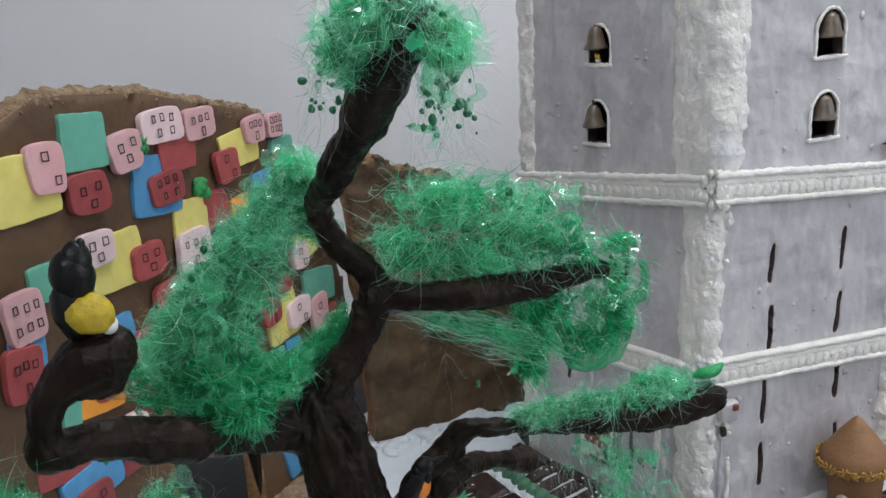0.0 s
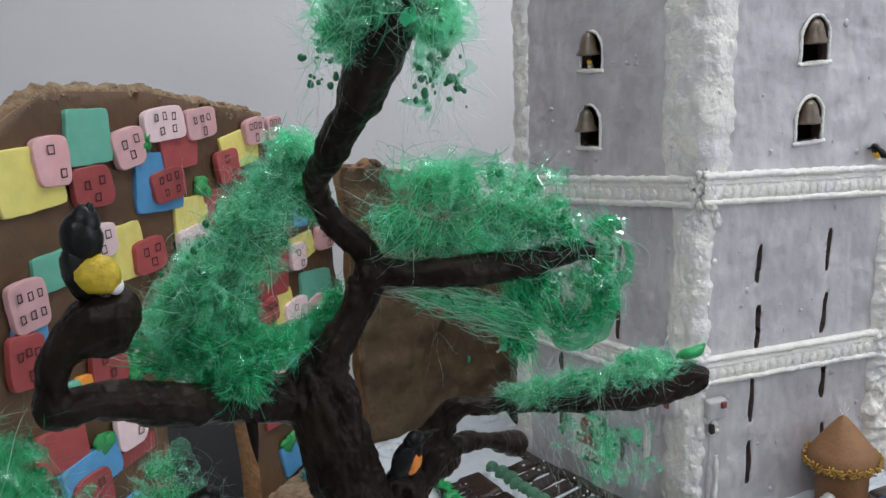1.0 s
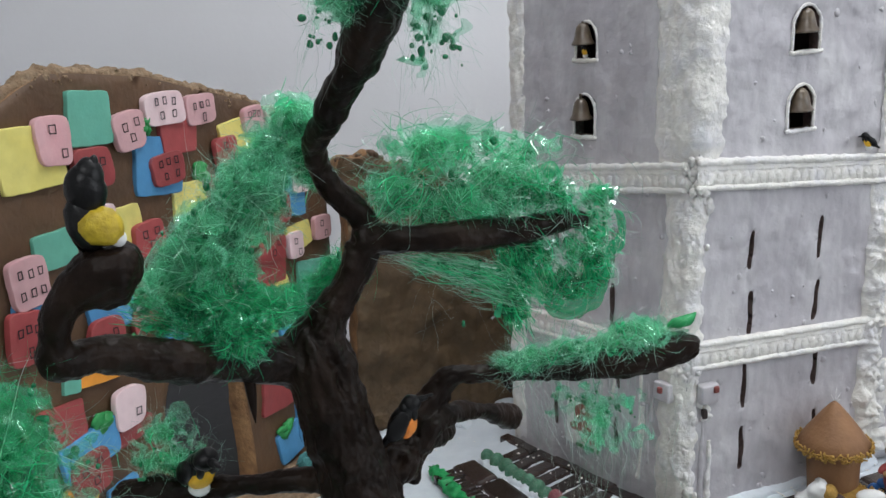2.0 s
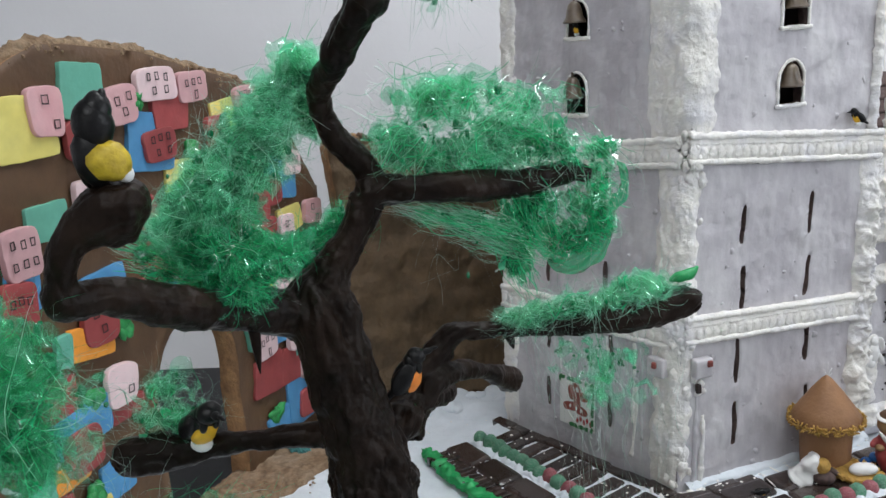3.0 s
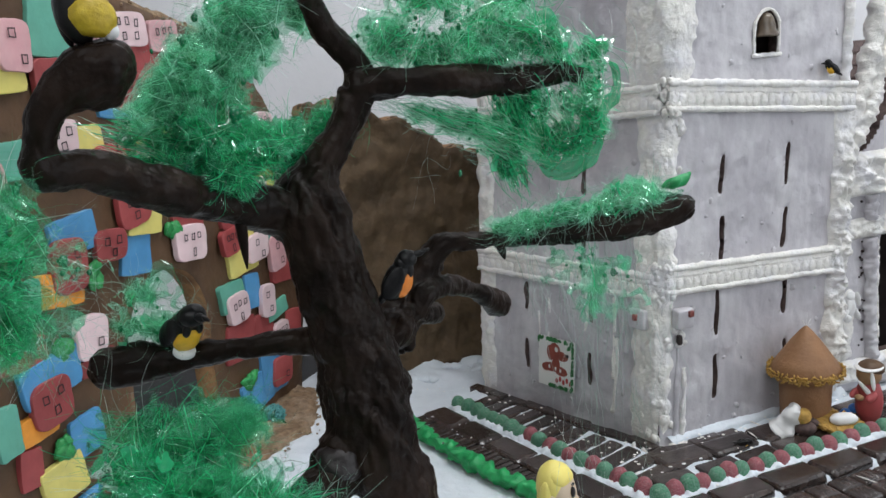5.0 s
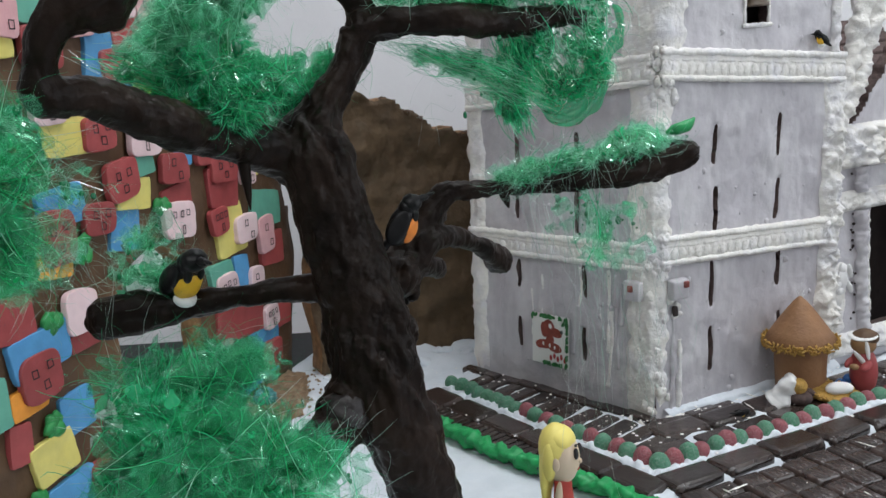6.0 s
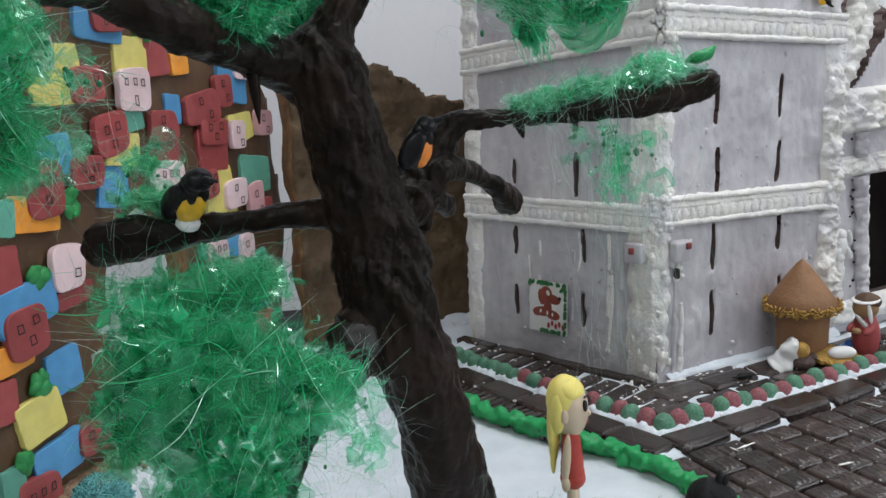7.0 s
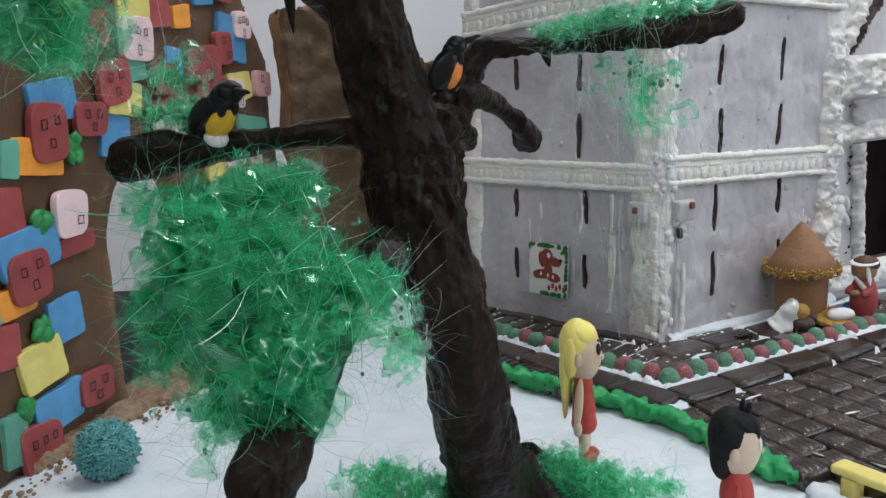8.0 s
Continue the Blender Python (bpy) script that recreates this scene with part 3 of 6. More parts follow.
# runs and smears of icing on the walls
for i in range(13):
    bm = bmesh.new()
    s = random.uniform(0.035, WV - 0.03)
    h1 = random.uniform(0.09, 0.132)
    ln = random.uniform(0.03, 0.085)
    tube(bm, [(*on_v(s, h1, -0.0016), 0.0020), (*on_v(s + random.uniform(-0.002, 0.002), h1 - ln * 0.5, -0.0012), 0.0017), (*on_v(s + random.uniform(-0.003, 0.003), h1 - ln, -0.0012), 0.0024)], n=24, seg=10, amp=0.0014, freq=70, seed=i)
    part("icing_run", bm, "grey" if i % 3 else "white", tower)
for i in range(2):
    bm = bmesh.new()
    s = (0.0165, 0.024)[i]
    tube(bm, [(*on_u(s, 0.09 - 0.02 * i, -0.0004), 0.0018), (*on_u(s + 0.001, 0.05, -0.0002), 0.0020), (*on_u(s, 0.006 + 0.004 * i, -0.0006), 0.0026)], n=40, seg=10, amp=0.0018, freq=90, seed=20 + i)
    part("icing_run", bm, "white" if i % 2 else "grey", tower)
bm = Lumps()
for i in range(130):
    put, wd = (on_u, WU) if random.random() < 0.62 else (on_v, WV)
    s, h = random.uniform(0.03, wd - 0.015), random.uniform(0.01, 0.45)
    if (sdf_u if put is on_u else sdf_v)(s, h) < 0.006:
        continue
    r = random.choice((0.0012, 0.0016, 0.0016, 0.0024))
    blob(bm, put(s, h, -r * 0.55), (r * random.uniform(0.9, 1.7), r, r * random.uniform(0.9, 1.6)), (0, 0, 0), r * 0.9, 420, seed=i)
tagged(part("icing_crumb_mass", bm, "grey", tower, "small lumps of dried icing"), kind="stuff")
# white icing at the foot of the tower
bm = bmesh.new()
tube(bm, [(*on_u(s, 0.002, 0.002), 0.005 - 0.002 * (i % 2)) for i, s in enumerate((-0.004, 0.03, 0.06, 0.09, 0.12, 0.15, 0.19))], n=60, seg=10, amp=0.003, freq=90, squash=0.5, seed=2)
part("foot_icing", bm, "white", tower)
bm = bmesh.new()
tube(bm, [(*on_v(s, 0.001, 0.001), 0.003) for s in (0, 0.05, 0.1, 0.15, 0.21)], n=60, seg=10, amp=0.002, freq=90, squash=0.5, seed=5)
part("foot_icing", bm, "white", tower)

bm = bmesh.new()
for i in range(26):
    s, r = random.gauss(-0.004, 0.012), random.uniform(0.003, 0.0075)
    blob(bm, wrap_corner(s, 0.002, random.uniform(0.002, 0.010)), (r, r, r * 0.8), (0, 0, 0), r * 0.6, 160, 12, 8, seed=i)
tagged(part("foot_icing", bm, "white", tower, "lumps of white icing at the foot of the corner"), kind="stuff")

# small lamp boxes under the first band
for put, s, h in ((on_u, 0.0165, 0.116), (on_v, 0.019, 0.115)):
    lant = thing("wall_lantern", put(s, h, 0.003), "small grey icing lantern with a red sweet on the corner", "lantern", "wall lanterns")
    dx = (put(0.1, 0) - put(0, 0)).normalized()
    rz = math.degrees(math.atan2(dx.y, dx.x))
    m = pose(*put(s, h, 0.006), 4, 0, rz)
    bm = bmesh.new()
    box(bm, 0, 0, 0, 0.017, 0.009, 0.017, m, bevel=0.0018, segs=2)
    part("lantern_box", bm, "grey", lant)
    bm = bmesh.new()
    box(bm, *((0.0045, -0.0050, 0.0045) if put is on_u else (0.0005, 0.0050, 0.002)), 0.0048, 0.003, 0.0056, m, bevel=0.001, segs=2)
    part("red_sweet", bm, "sweet", lant, "small red sweet")
bm = bmesh.new()
for s, h, r in ((0.0185, 0.100, 0.004), (0.0215, 0.093, 0.003), (0.0165, 0.092, 0.003)):
    blob(bm, on_u(s, h, 0.002), (r, r * 0.7, r), (0, 0, 0), 0.001, 300, 10, 8)
part("icing_lump", bm, "white", tower)
bm = bmesh.new()
box(bm, 0, 0, 0, 0.005, 0.004, 0.009, pose(*on_u(0.0162, 0.0965, 0.003), 0, 0, 26), bevel=0.001)
part("dark_chip", bm, "dark", tower, "dark chip stuck in icing", smooth=False)

# printed card on the side wall
mc = Matrix.Translation(on_v(0.1145, 0.0542, 0.0026)) @ Matrix((( -V.x, NV.x, LEAN.normalized().x, 0), (-V.y, NV.y, LEAN.normalized().y, 0), (0, NV.z, LEAN.normalized().z, 0), (0, 0, 0, 1)))
card = thing("printed_card", mc.translation, "small white printed card with green border and brown-red drawing", "card")
bm = bmesh.new()
box(bm, 0, 0, 0, 0.0445, 0.0008, 0.0475, mc)
part("paper", bm, "paper", card, smooth=False)


def printed(name, material, shapes, out=0.0007, joined=False):
    """Flat printed ellipses on the card (x, z, two radii, turn)."""
    bm = bmesh.new()
    for x, z, rx, rz, an in shapes:
        c, s = math.cos(math.radians(an)), math.sin(math.radians(an))
        ring = []
        for k in range(12):
            a = 2 * math.pi * k / 12
            px, pz = rx * math.cos(a), rz * math.sin(a)
            ring.append(bm.verts.new(mc @ Vector((x + px * c - pz * s, out, z + px * s + pz * c))))
        bm.faces.new(ring)
        out += 0.00002
        if not joined:
            part(name, bm, material, card, smooth=False)
            bm = bmesh.new()
    if joined:
        tagged(part(name, bm, material, card, smooth=False), kind="stuff")
    else:
        bm.free()


printed("drawing", "printred", [(-0.002, 0.011, 0.0075, 0.0085, 0), (0.0065, 0.008, 0.0085, 0.0045, -8), (-0.0075, 0.009, 0.004, 0.0075, 12), (0.0, 0.0, 0.005, 0.006, 0), (-0.006, -0.0045, 0.012, 0.0045, 4),
                                (0.006, -0.0065, 0.0085, 0.0045, -6), (-0.0125, -0.006, 0.005, 0.0035, 0)])
printed("drawing_patch", "paper", [(0.0005, 0.0135, 0.002, 0.0026, 20), (-0.008, -0.0042, 0.0012, 0.002, 0), (0.0, -0.005, 0.0012, 0.002, 0), (0.006, -0.006, 0.0012, 0.002, 0)], 0.0011)
printed("drawing_nose", "ink", [(0.0142, 0.0098, 0.002, 0.0018, 0)], 0.0012)
printed("tulip", "printred2", [(0.018 - 0.0042 * i, -0.0165 + 0.0022 * (i % 2) , 0.0017, 0.0027, 0) for i in range(5)])
printed("border_leaves", "printgreen", [(random.uniform(-0.021, 0.021), 0.0222, 0.0026, 0.0016, random.uniform(0, 180)) for i in range(22)] + [(0.0208, random.uniform(-0.022, 0.022), 0.0014, 0.0022, random.uniform(0, 180)) for i in range(26)]
        + [(random.uniform(-0.006, 0.021), -0.0218, 0.0026, 0.0016, random.uniform(0, 180)) for i in range(16)] + [(-0.0212, 0.0205, 0.0014, 0.003, 10), (0.018, 0.0185, 0.004, 0.002, 40)], 0.0009, joined=True)

# ---------------------------------------------------------------- church front beside the tower
church = thing("church_building", on_u(0.3, 0), "lower gingerbread church front iced in grey with white trim", "church")


def on_f(s, h, out=0.0):
    return C0 + U * s + Vector((0.02, 0.02, 1.0)) * h + NU * (out - 0.014)


def front_top(s):
    k = (s - 0.195) / 0.13
    return 0.205 + 0.14 * max(0, min(1, k)) ** 1.5 + (0.05 if k > 1 else 0)


bm = bmesh.new()


def sdf_front(s, h):
    return min(arch_sdf(s + 0.194, h, 0.292, 0.03, 0.030, 0.166), (front_top(s + 0.194) - h))


def put_front(s, h, out=0.0):
    return on_f(s + 0.194, h, out)


pierced_wall(bm, put_front, 0.30, 0.42, sdf_front, res=0.004, depth=0.014, seed=21)
part("front_wall", bm, ["grey", "slit"], church, "pale grey iced church front with an arched doorway")
for nm, a, c, h0, h1, th in (("joint_icing", 0.189, 0.215, 0.02, 0.215, 0.013), ("cornice", 0.196, 0.34, 0.188, 0.230, 0.013), ("band_icing", 0.205, 0.34, 0.148, 0.168, 0.0075), ("plinth_icing", 0.196, 0.36, 0.008, 0.032, 0.009), ("low_icing", 0.198, 0.235, 0.03, 0.105, 0.004)):
    bm = bmesh.new()
    icing_sheet(bm, on_f, a, c, h0, h1, th, h0 * 50 + a, nx=max(14, int((c - a) / 0.0022)), ny=max(12, int((h1 - h0) / 0.002)), rough=1.6, freq=85)
    part(nm, bm, "white", church, "thick lumpy white icing")
for nm, pts, r, mt in (("pilaster_icing", [(0.247, 0.148), (0.250, 0.11), (0.253, 0.06), (0.256, 0.03)], 0.0062, "grey"), ("pilaster_icing", [(0.2465, 0.190), (0.2475, 0.178), (0.248, 0.166)], 0.0060, "grey"), ("rope_icing", [(0.256, 0.146), (0.2585, 0.11), (0.2605, 0.06), (0.2625, 0.03)], 0.0022, "white"),
                       ("volute_icing", [(0.199, 0.218), (0.207, 0.236), (0.218, 0.258), (0.232, 0.29), (0.242, 0.33), (0.25, 0.38)], 0.0085, "white"), ("volute_icing", [(0.212, 0.225), (0.226, 0.250), (0.240, 0.275), (0.250, 0.30), (0.258, 0.34)], 0.009, "white")):
    tube_part(nm, church, mt, [(*on_f(s, h, 0.003), r) for s, h in pts], "lumpy icing moulding", n=90, seg=14, amp=r * 0.55, freq=110, seed=len(nm) + pts[0][0] * 50, fine=0.001)
bm = Lumps()
for i in range(22):
    s, h, r = random.uniform(0.236, 0.246), random.uniform(0.04, 0.185), random.uniform(0.0008, 0.0016)
    blob(bm, on_f(s, h, 0.002), (r, r, r), (0, 0, 0), r * 0.4, 300, seed=i)
tagged(part("dark_pearls", bm, "dark", church, "tiny dark sugar pearls on the icing"), kind="stuff")
tube_part("inner_post", church, "grey", [(*on_f(0.262, 0.02, -0.006), 0.006), (*on_f(0.262, 0.1, -0.006), 0.006), (*on_f(0.262, 0.15, -0.006), 0.006)], n=30, seg=10, amp=0.001, freq=120)
# flat near-black sheet added behind the doorway, in place of the shade within
bm = bmesh.new()
a, b = on_f(0.2, 0, -0.05), on_f(0.6, 0, -0.05)
bm.faces.new([bm.verts.new(p) for p in (a, b, b + Vector((0, 0, 0.2)), a + Vector((0, 0, 0.2)))])
part("dark_inside", bm, "dark", church, smooth=False)
# dark gingerbread roof behind the front
bm = bmesh.new()
for k in range(9):
    z = 0.215 + 0.0125 * k
    m = pose(*(on_f(0.34, 0, -0.06 - 0.016 * k) + Vector((0, 0, z))), 30, 0, math.degrees(math.atan2(U.y, U.x)))
    box(bm, 0, 0, 0, 0.30, 0.026, 0.006, m, bevel=0.0015)
part("roof", bm, "slit", church, "dark brown gingerbread roof", smooth=False)
bm = bmesh.new()
box(bm, 0, 0, 0, 0.30, 0.19, 0.19, pose(*(on_f(0.36, 0, -0.165) + Vector((0, 0, 0.105))), 0, 0, math.degrees(math.atan2(U.y, U.x))))
part("nave_wall", bm, "grey", church, smooth=False)
# little white sugar ornament stuck on the joint
orn = thing("sugar_ornament", on_f(0.218, 0.085, 0.01), "small white sugar angel-shaped ornament on the wall", "ornament")
bm = bmesh.new()
for x, z, rx, rz, an in ((0, 0, 0.006, 0.010, 0), (-0.007, -0.006, 0.003, 0.008, 40), (0.008, -0.007, 0.003, 0.008, -30), (0, 0.011, 0.0045, 0.0045, 0), (0.009, 0.007, 0.002, 0.007, -10), (-0.003, -0.01, 0.004, 0.004, 0)):
    blob(bm, on_f(0.218 + x, 0.088 + z, 0.011), (rx, 0.003, rz), (0, an, 26), 0.0008, 200, 10, 8)
part("sugar_shape", bm, "whitef", orn)

# ---------------------------------------------------------------- hillside of painted houses
WN = Vector((1.0, -0.316, -0.012)).normalized()


def on_w(y, z, out=0.0):
    return Vector((0.316 * y + 0.012 * z - 0.419, y, z)) + WN * out


def top_edge(y):
    ys = (0.40, 0.50, 0.58, 0.621, 0.646, 0.669, 0.741, 0.787, 0.864, 0.894, 0.939, 0.973, 0.985)
    zs = (0.27, 0.34, 0.390, 0.410, 0.419, 0.418, 0.409, 0.396, 0.376, 0.361, 0.314, 0.257, 0.10)
    return float(np.interp(y, ys, zs))


def sdf_hill(s, h):
    y = s + 0.40
    a = arch_sdf(y, h, 0.762, -0.05, 0.052, 0.186)
    e = (top_edge(y) - h) * (1.0 if y < 0.9 else 0.55)
    return min(a, e, 0.985 - 0.03 * max(0, 0.14 - h) / 0.14 - y)


hill = thing("gingerbread_hill", on_w(0.7, 0), "upright gingerbread hillside panel covered with fondant houses", "hillside")
bm = bmesh.new()
pierced_wall(bm, lambda s, h, o=0.0: on_w(s + 0.40, h, o), 0.60, 0.43, sdf_hill, res=0.006, depth=0.022, seed=31)
part("panel", bm, ["ginger", "ginger_light"], hill, "dark brown baked gingerbread panel with an arched opening")
bm = bmesh.new()
for y0, y1 in ((0.40, 0.709), (0.815, 0.94)):
    zs = [(y0, 0.0), (y1, 0.0)] + [(y1 - (y1 - y0) * k / 8, top_edge(y1 - (y1 - y0) * k / 8) - 0.004) for k in range(9)]
    bm.faces.new([bm.verts.new(on_w(y, z, -0.0218)) for y, z in zs])
part("panel_back", bm, "ginger", hill, smooth=False)
bm = bmesh.new()
tube(bm, [(*on_w(0.53 + 0.03 * k, top_edge(0.53 + 0.03 * k) - 0.0015, -0.008), 0.0072) for k in range(14)], n=260, seg=12, amp=0.0026, freq=110, seed=6, fine=0.0018)
part("crumb_rim", bm, "crumb", hill, "pale crumbly rim along the top edge")
bm = Lumps()
for i in range(260):
    y = random.uniform(0.55, 0.95)
    z = top_edge(y)
    r = random.uniform(0.0006, 0.0019)
    blob(bm, on_w(y, z - random.uniform(-0.004, 0.009), random.uniform(-0.012, 0.0015)), (r, r, r * 0.8), (0, 0, 0), r * 0.9, 300, seed=i)
tagged(part("crumb_edge", bm, "crumb", hill, "pale crumbled biscuit along the top edge"), kind="stuff")


def outline(w, h, rnd, seed, n=44):
    """An uneven four-sided shape with more or less rounded corners, as a list of points."""
    rr = random.Random(seed)
    e = 16.0 if rnd < 0.3 else rr.uniform(4.0, 6.5)
    j = 0.13 if rnd < 0.3 else 0.10
    corner = {(a, b): (rr.uniform(-j, j), rr.uniform(-j, j)) for a in (-1, 1) for b in (-1, 1)}
    pts = []
    for k in range(n):
        a = 2 * math.pi * (k + 0.5) / n
        c, s = math.cos(a), math.sin(a)
        r = (abs(c) ** e + abs(s) ** e) ** (-1 / e)
        x, y = r * c, r * s
        dx = sum(0.25 * (1 + p * x) * (1 + q * y) * v[0] for (p, q), v in corner.items())
        dy = sum(0.25 * (1 + p * x) * (1 + q * y) * v[1] for (p, q), v in corner.items())
        wob = 0.012 * math.sin(5 * a + seed) + 0.008 * math.sin(11 * a + 2 * seed)
        pts.append((w / 2 * (x + dx + wob * c), h / 2 * (y + dy + wob * s)))
    return pts


def card_house(colour, y, z, w, h, windows):
    """One fondant tile pressed on the panel; windows > 0: a house front with inked openings, set in front of the plain tiles."""
    sd = int(y * 7919 + z * 104729)
    rr = random.Random(sd)
    if colour == "leaf":
        bm = bmesh.new()
        for k in range(5):
            blob(bm, on_w(y + rr.uniform(-0.3, 0.3) * w, z + rr.uniform(-0.3, 0.3) * h, 0.0035), (w * 0.3, 0.0035, h * 0.42), (rr.uniform(-30, 30), rr.uniform(-60, 60), 72), 0.002, 220, 10, 7, seed=k + sd % 50)
        part("leaf", bm, "leafgreen", hill, "crumpled green fondant leaf")
        return
    if windows and colour == "f_pink" and rr.random() < 0.5:
        colour = "f_white"
    base = 0.0042 if windows else rr.uniform(0.0, 0.0022)
    thick = 0.0034 if windows else 0.0030
    an = math.radians(rr.uniform(-7, 7))
    ca, sa = math.cos(an), math.sin(an)

    def put(px, pz, out):
        return on_w(y + px * ca - pz * sa, z + px * sa + pz * ca, out)
    O = outline(w, h, 1.0 if windows else 0.0, sd % 100)
    bm = bmesh.new()
    rings = []
    for sc, o in ((1.0, base - 0.002), (1.004, base + thick * 0.6), (1.0, base + thick * 0.9), (0.985, base + thick), (0.95, base + thick * 1.01), (0.5, base + thick * 1.02)):
        rings.append([bm.verts.new(put(px * sc, pz * sc, o + 0.0007 * math.sin(90 * px + 70 * pz + sd))) for px, pz in O])
    for r0, r1 in zip(rings, rings[1:]):
        for k in range(len(O)):
            bm.faces.new((r0[k], r0[(k + 1) % len(O)], r1[(k + 1) % len(O)], r1[k]))
    bm.faces.new(rings[-1])
    house = part("house" if windows else "tile", bm, colour, hill)
    spots = {1: [(0.2, -0.15)], 2: [(-0.08, 0.2), (0.16, -0.26)], 3: [(-0.18, 0.12), (0.2, 0.16), (0.02, -0.22)], 4: [(-0.24, 0.16), (0.0, 0.18), (0.24, 0.16), (0.04, -0.26)],
             5: [(-0.24, 0.22), (-0.02, 0.22), (0.22, 0.2), (0.2, -0.2), (-0.12, -0.2)], 6: [(-0.26, 0.2), (0.0, 0.2), (0.26, 0.2), (-0.26, -0.2), (0.0, -0.2), (0.26, -0.2)]}
    for i, (fx, fz) in enumerate(spots.get(windows, [])):
        ww, hh = (0.0056, 0.0066) if windows < 4 else (0.0044, 0.0060)
        if windows == 4 and i == 3:
            hh = 0.0078
        bm = bmesh.new()
        cx, cz = fx * w + rr.uniform(-0.0007, 0.0007), fz * h + rr.uniform(-0.0007, 0.0007)
        o = base + thick * 1.05 + 0.0006
        t = 0.0009
        jit = [(rr.uniform(-0.0004, 0.0004), rr.uniform(-0.0004, 0.0004)) for _ in range(4)]
        cs = [(-1, -1), (1, -1), (1, 1), (-1, 1)]
        outer = [bm.verts.new(put(cx + a * ww / 2 + j[0], cz + b * hh / 2 + j[1], o)) for (a, b), j in zip(cs, jit)]
        inner = [bm.verts.new(put(cx + a * (ww / 2 - t) + j[0], cz + b * (hh / 2 - t) + j[1], o)) for (a, b), j in zip(cs, jit)]
        for k in range(4):
            bm.faces.new((outer[k], outer[(k + 1) % 4], inner[(k + 1) % 4], inner[k]))
        part("window", bm, "ink", house, smooth=False)


card_house("f_green", 0.676, 0.385, 0.038, 0.041, 0)
card_house("leaf", 0.731, 0.371, 0.012, 0.014, 0)
card_house("f_yellow", 0.621, 0.366, 0.050, 0.044, 0)
card_house("f_red", 0.765, 0.363, 0.042, 0.040, 0)
card_house("f_yellow", 0.841, 0.347, 0.050, 0.033, 0)
card_house("f_blue", 0.737, 0.338, 0.050, 0.046, 0)
card_house("f_green", 0.900, 0.338, 0.032, 0.014, 0)
card_house("leaf", 0.786, 0.323, 0.019, 0.016, 0)
card_house("f_blue", 0.868, 0.313, 0.027, 0.013, 0)
card_house("f_red", 0.801, 0.302, 0.029, 0.033, 0)
card_house("f_yellow", 0.770, 0.300, 0.038, 0.037, 0)
card_house("f_green", 0.630, 0.298, 0.034, 0.029, 0)
card_house("f_orange", 0.830, 0.296, 0.023, 0.019, 0)
card_house("f_yellow", 0.690, 0.293, 0.050, 0.040, 0)
card_house("f_blue", 0.909, 0.278, 0.050, 0.041, 0)
card_house("f_blue", 0.815, 0.259, 0.022, 0.025, 0)
card_house("f_blue", 0.601, 0.255, 0.028, 0.030, 0)
card_house("f_green", 0.760, 0.254, 0.029, 0.018, 0)
card_house("f_blue", 0.668, 0.238, 0.042, 0.027, 0)
card_house("f_yellow", 0.745, 0.233, 0.039, 0.025, 0)
card_house("f_yellow", 0.918, 0.233, 0.039, 0.028, 0)
card_house("f_red", 0.866, 0.219, 0.050, 0.038, 0)
card_house("leaf", 0.777, 0.217, 0.019, 0.016, 0)
card_house("f_red", 0.799, 0.212, 0.042, 0.038, 0)
card_house("f_blue", 0.731, 0.207, 0.033, 0.033, 0)
card_house("leaf", 0.681, 0.203, 0.018, 0.020, 0)
card_house("f_green", 0.624, 0.203, 0.014, 0.025, 0)
card_house("f_orange", 0.650, 0.201, 0.041, 0.025, 0)
card_house("f_green", 0.934, 0.185, 0.050, 0.038, 0)
card_house("f_yellow", 0.871, 0.175, 0.047, 0.047, 0)
card_house("f_red", 0.611, 0.171, 0.043, 0.032, 0)
card_house("leaf", 0.642, 0.159, 0.025, 0.014, 0)
card_house("f_red", 0.938, 0.144, 0.039, 0.034, 0)
card_house("f_blue", 0.630, 0.142, 0.050, 0.029, 0)
card_house("f_red", 0.674, 0.137, 0.033, 0.013, 0)
card_house("f_green", 0.849, 0.137, 0.036, 0.027, 0)
card_house("f_blue", 0.882, 0.133, 0.026, 0.034, 0)
card_house("f_green", 0.588, 0.119, 0.021, 0.039, 0)
card_house("f_orange", 0.615, 0.113, 0.033, 0.019, 0)
card_house("f_green", 0.920, 0.102, 0.035, 0.016, 0)
card_house("f_red", 0.855, 0.091, 0.045, 0.040, 0)
card_house("f_blue", 0.655, 0.089, 0.032, 0.031, 0)
card_house("f_red", 0.893, 0.088, 0.033, 0.036, 0)
card_house("leaf", 0.631, 0.087, 0.020, 0.016, 0)
card_house("f_red", 0.602, 0.086, 0.018, 0.030, 0)
card_house("f_red", 0.947, 0.077, 0.029, 0.035, 0)
card_house("f_yellow", 0.628, 0.064, 0.037, 0.031, 0)
card_house("leaf", 0.860, 0.047, 0.028, 0.011, 0)
card_house("f_blue", 0.907, 0.043, 0.047, 0.048, 0)
card_house("leaf", 0.608, 0.039, 0.019, 0.016, 0)
card_house("f_blue", 0.875, 0.031, 0.050, 0.034, 0)
card_house("f_blue", 0.637, 0.030, 0.048, 0.027, 0)
card_house("f_green", 0.595, 0.023, 0.020, 0.034, 0)
card_house("f_pink", 0.750, 0.383, 0.041, 0.026, 5)
card_house("f_pink", 0.792, 0.377, 0.033, 0.025, 4)
card_house("f_pink", 0.641, 0.374, 0.030, 0.036, 2)
card_house("f_pink", 0.710, 0.371, 0.032, 0.029, 3)
card_house("f_pink", 0.860, 0.360, 0.027, 0.024, 4)
card_house("f_pink", 0.890, 0.359, 0.023, 0.022, 6)
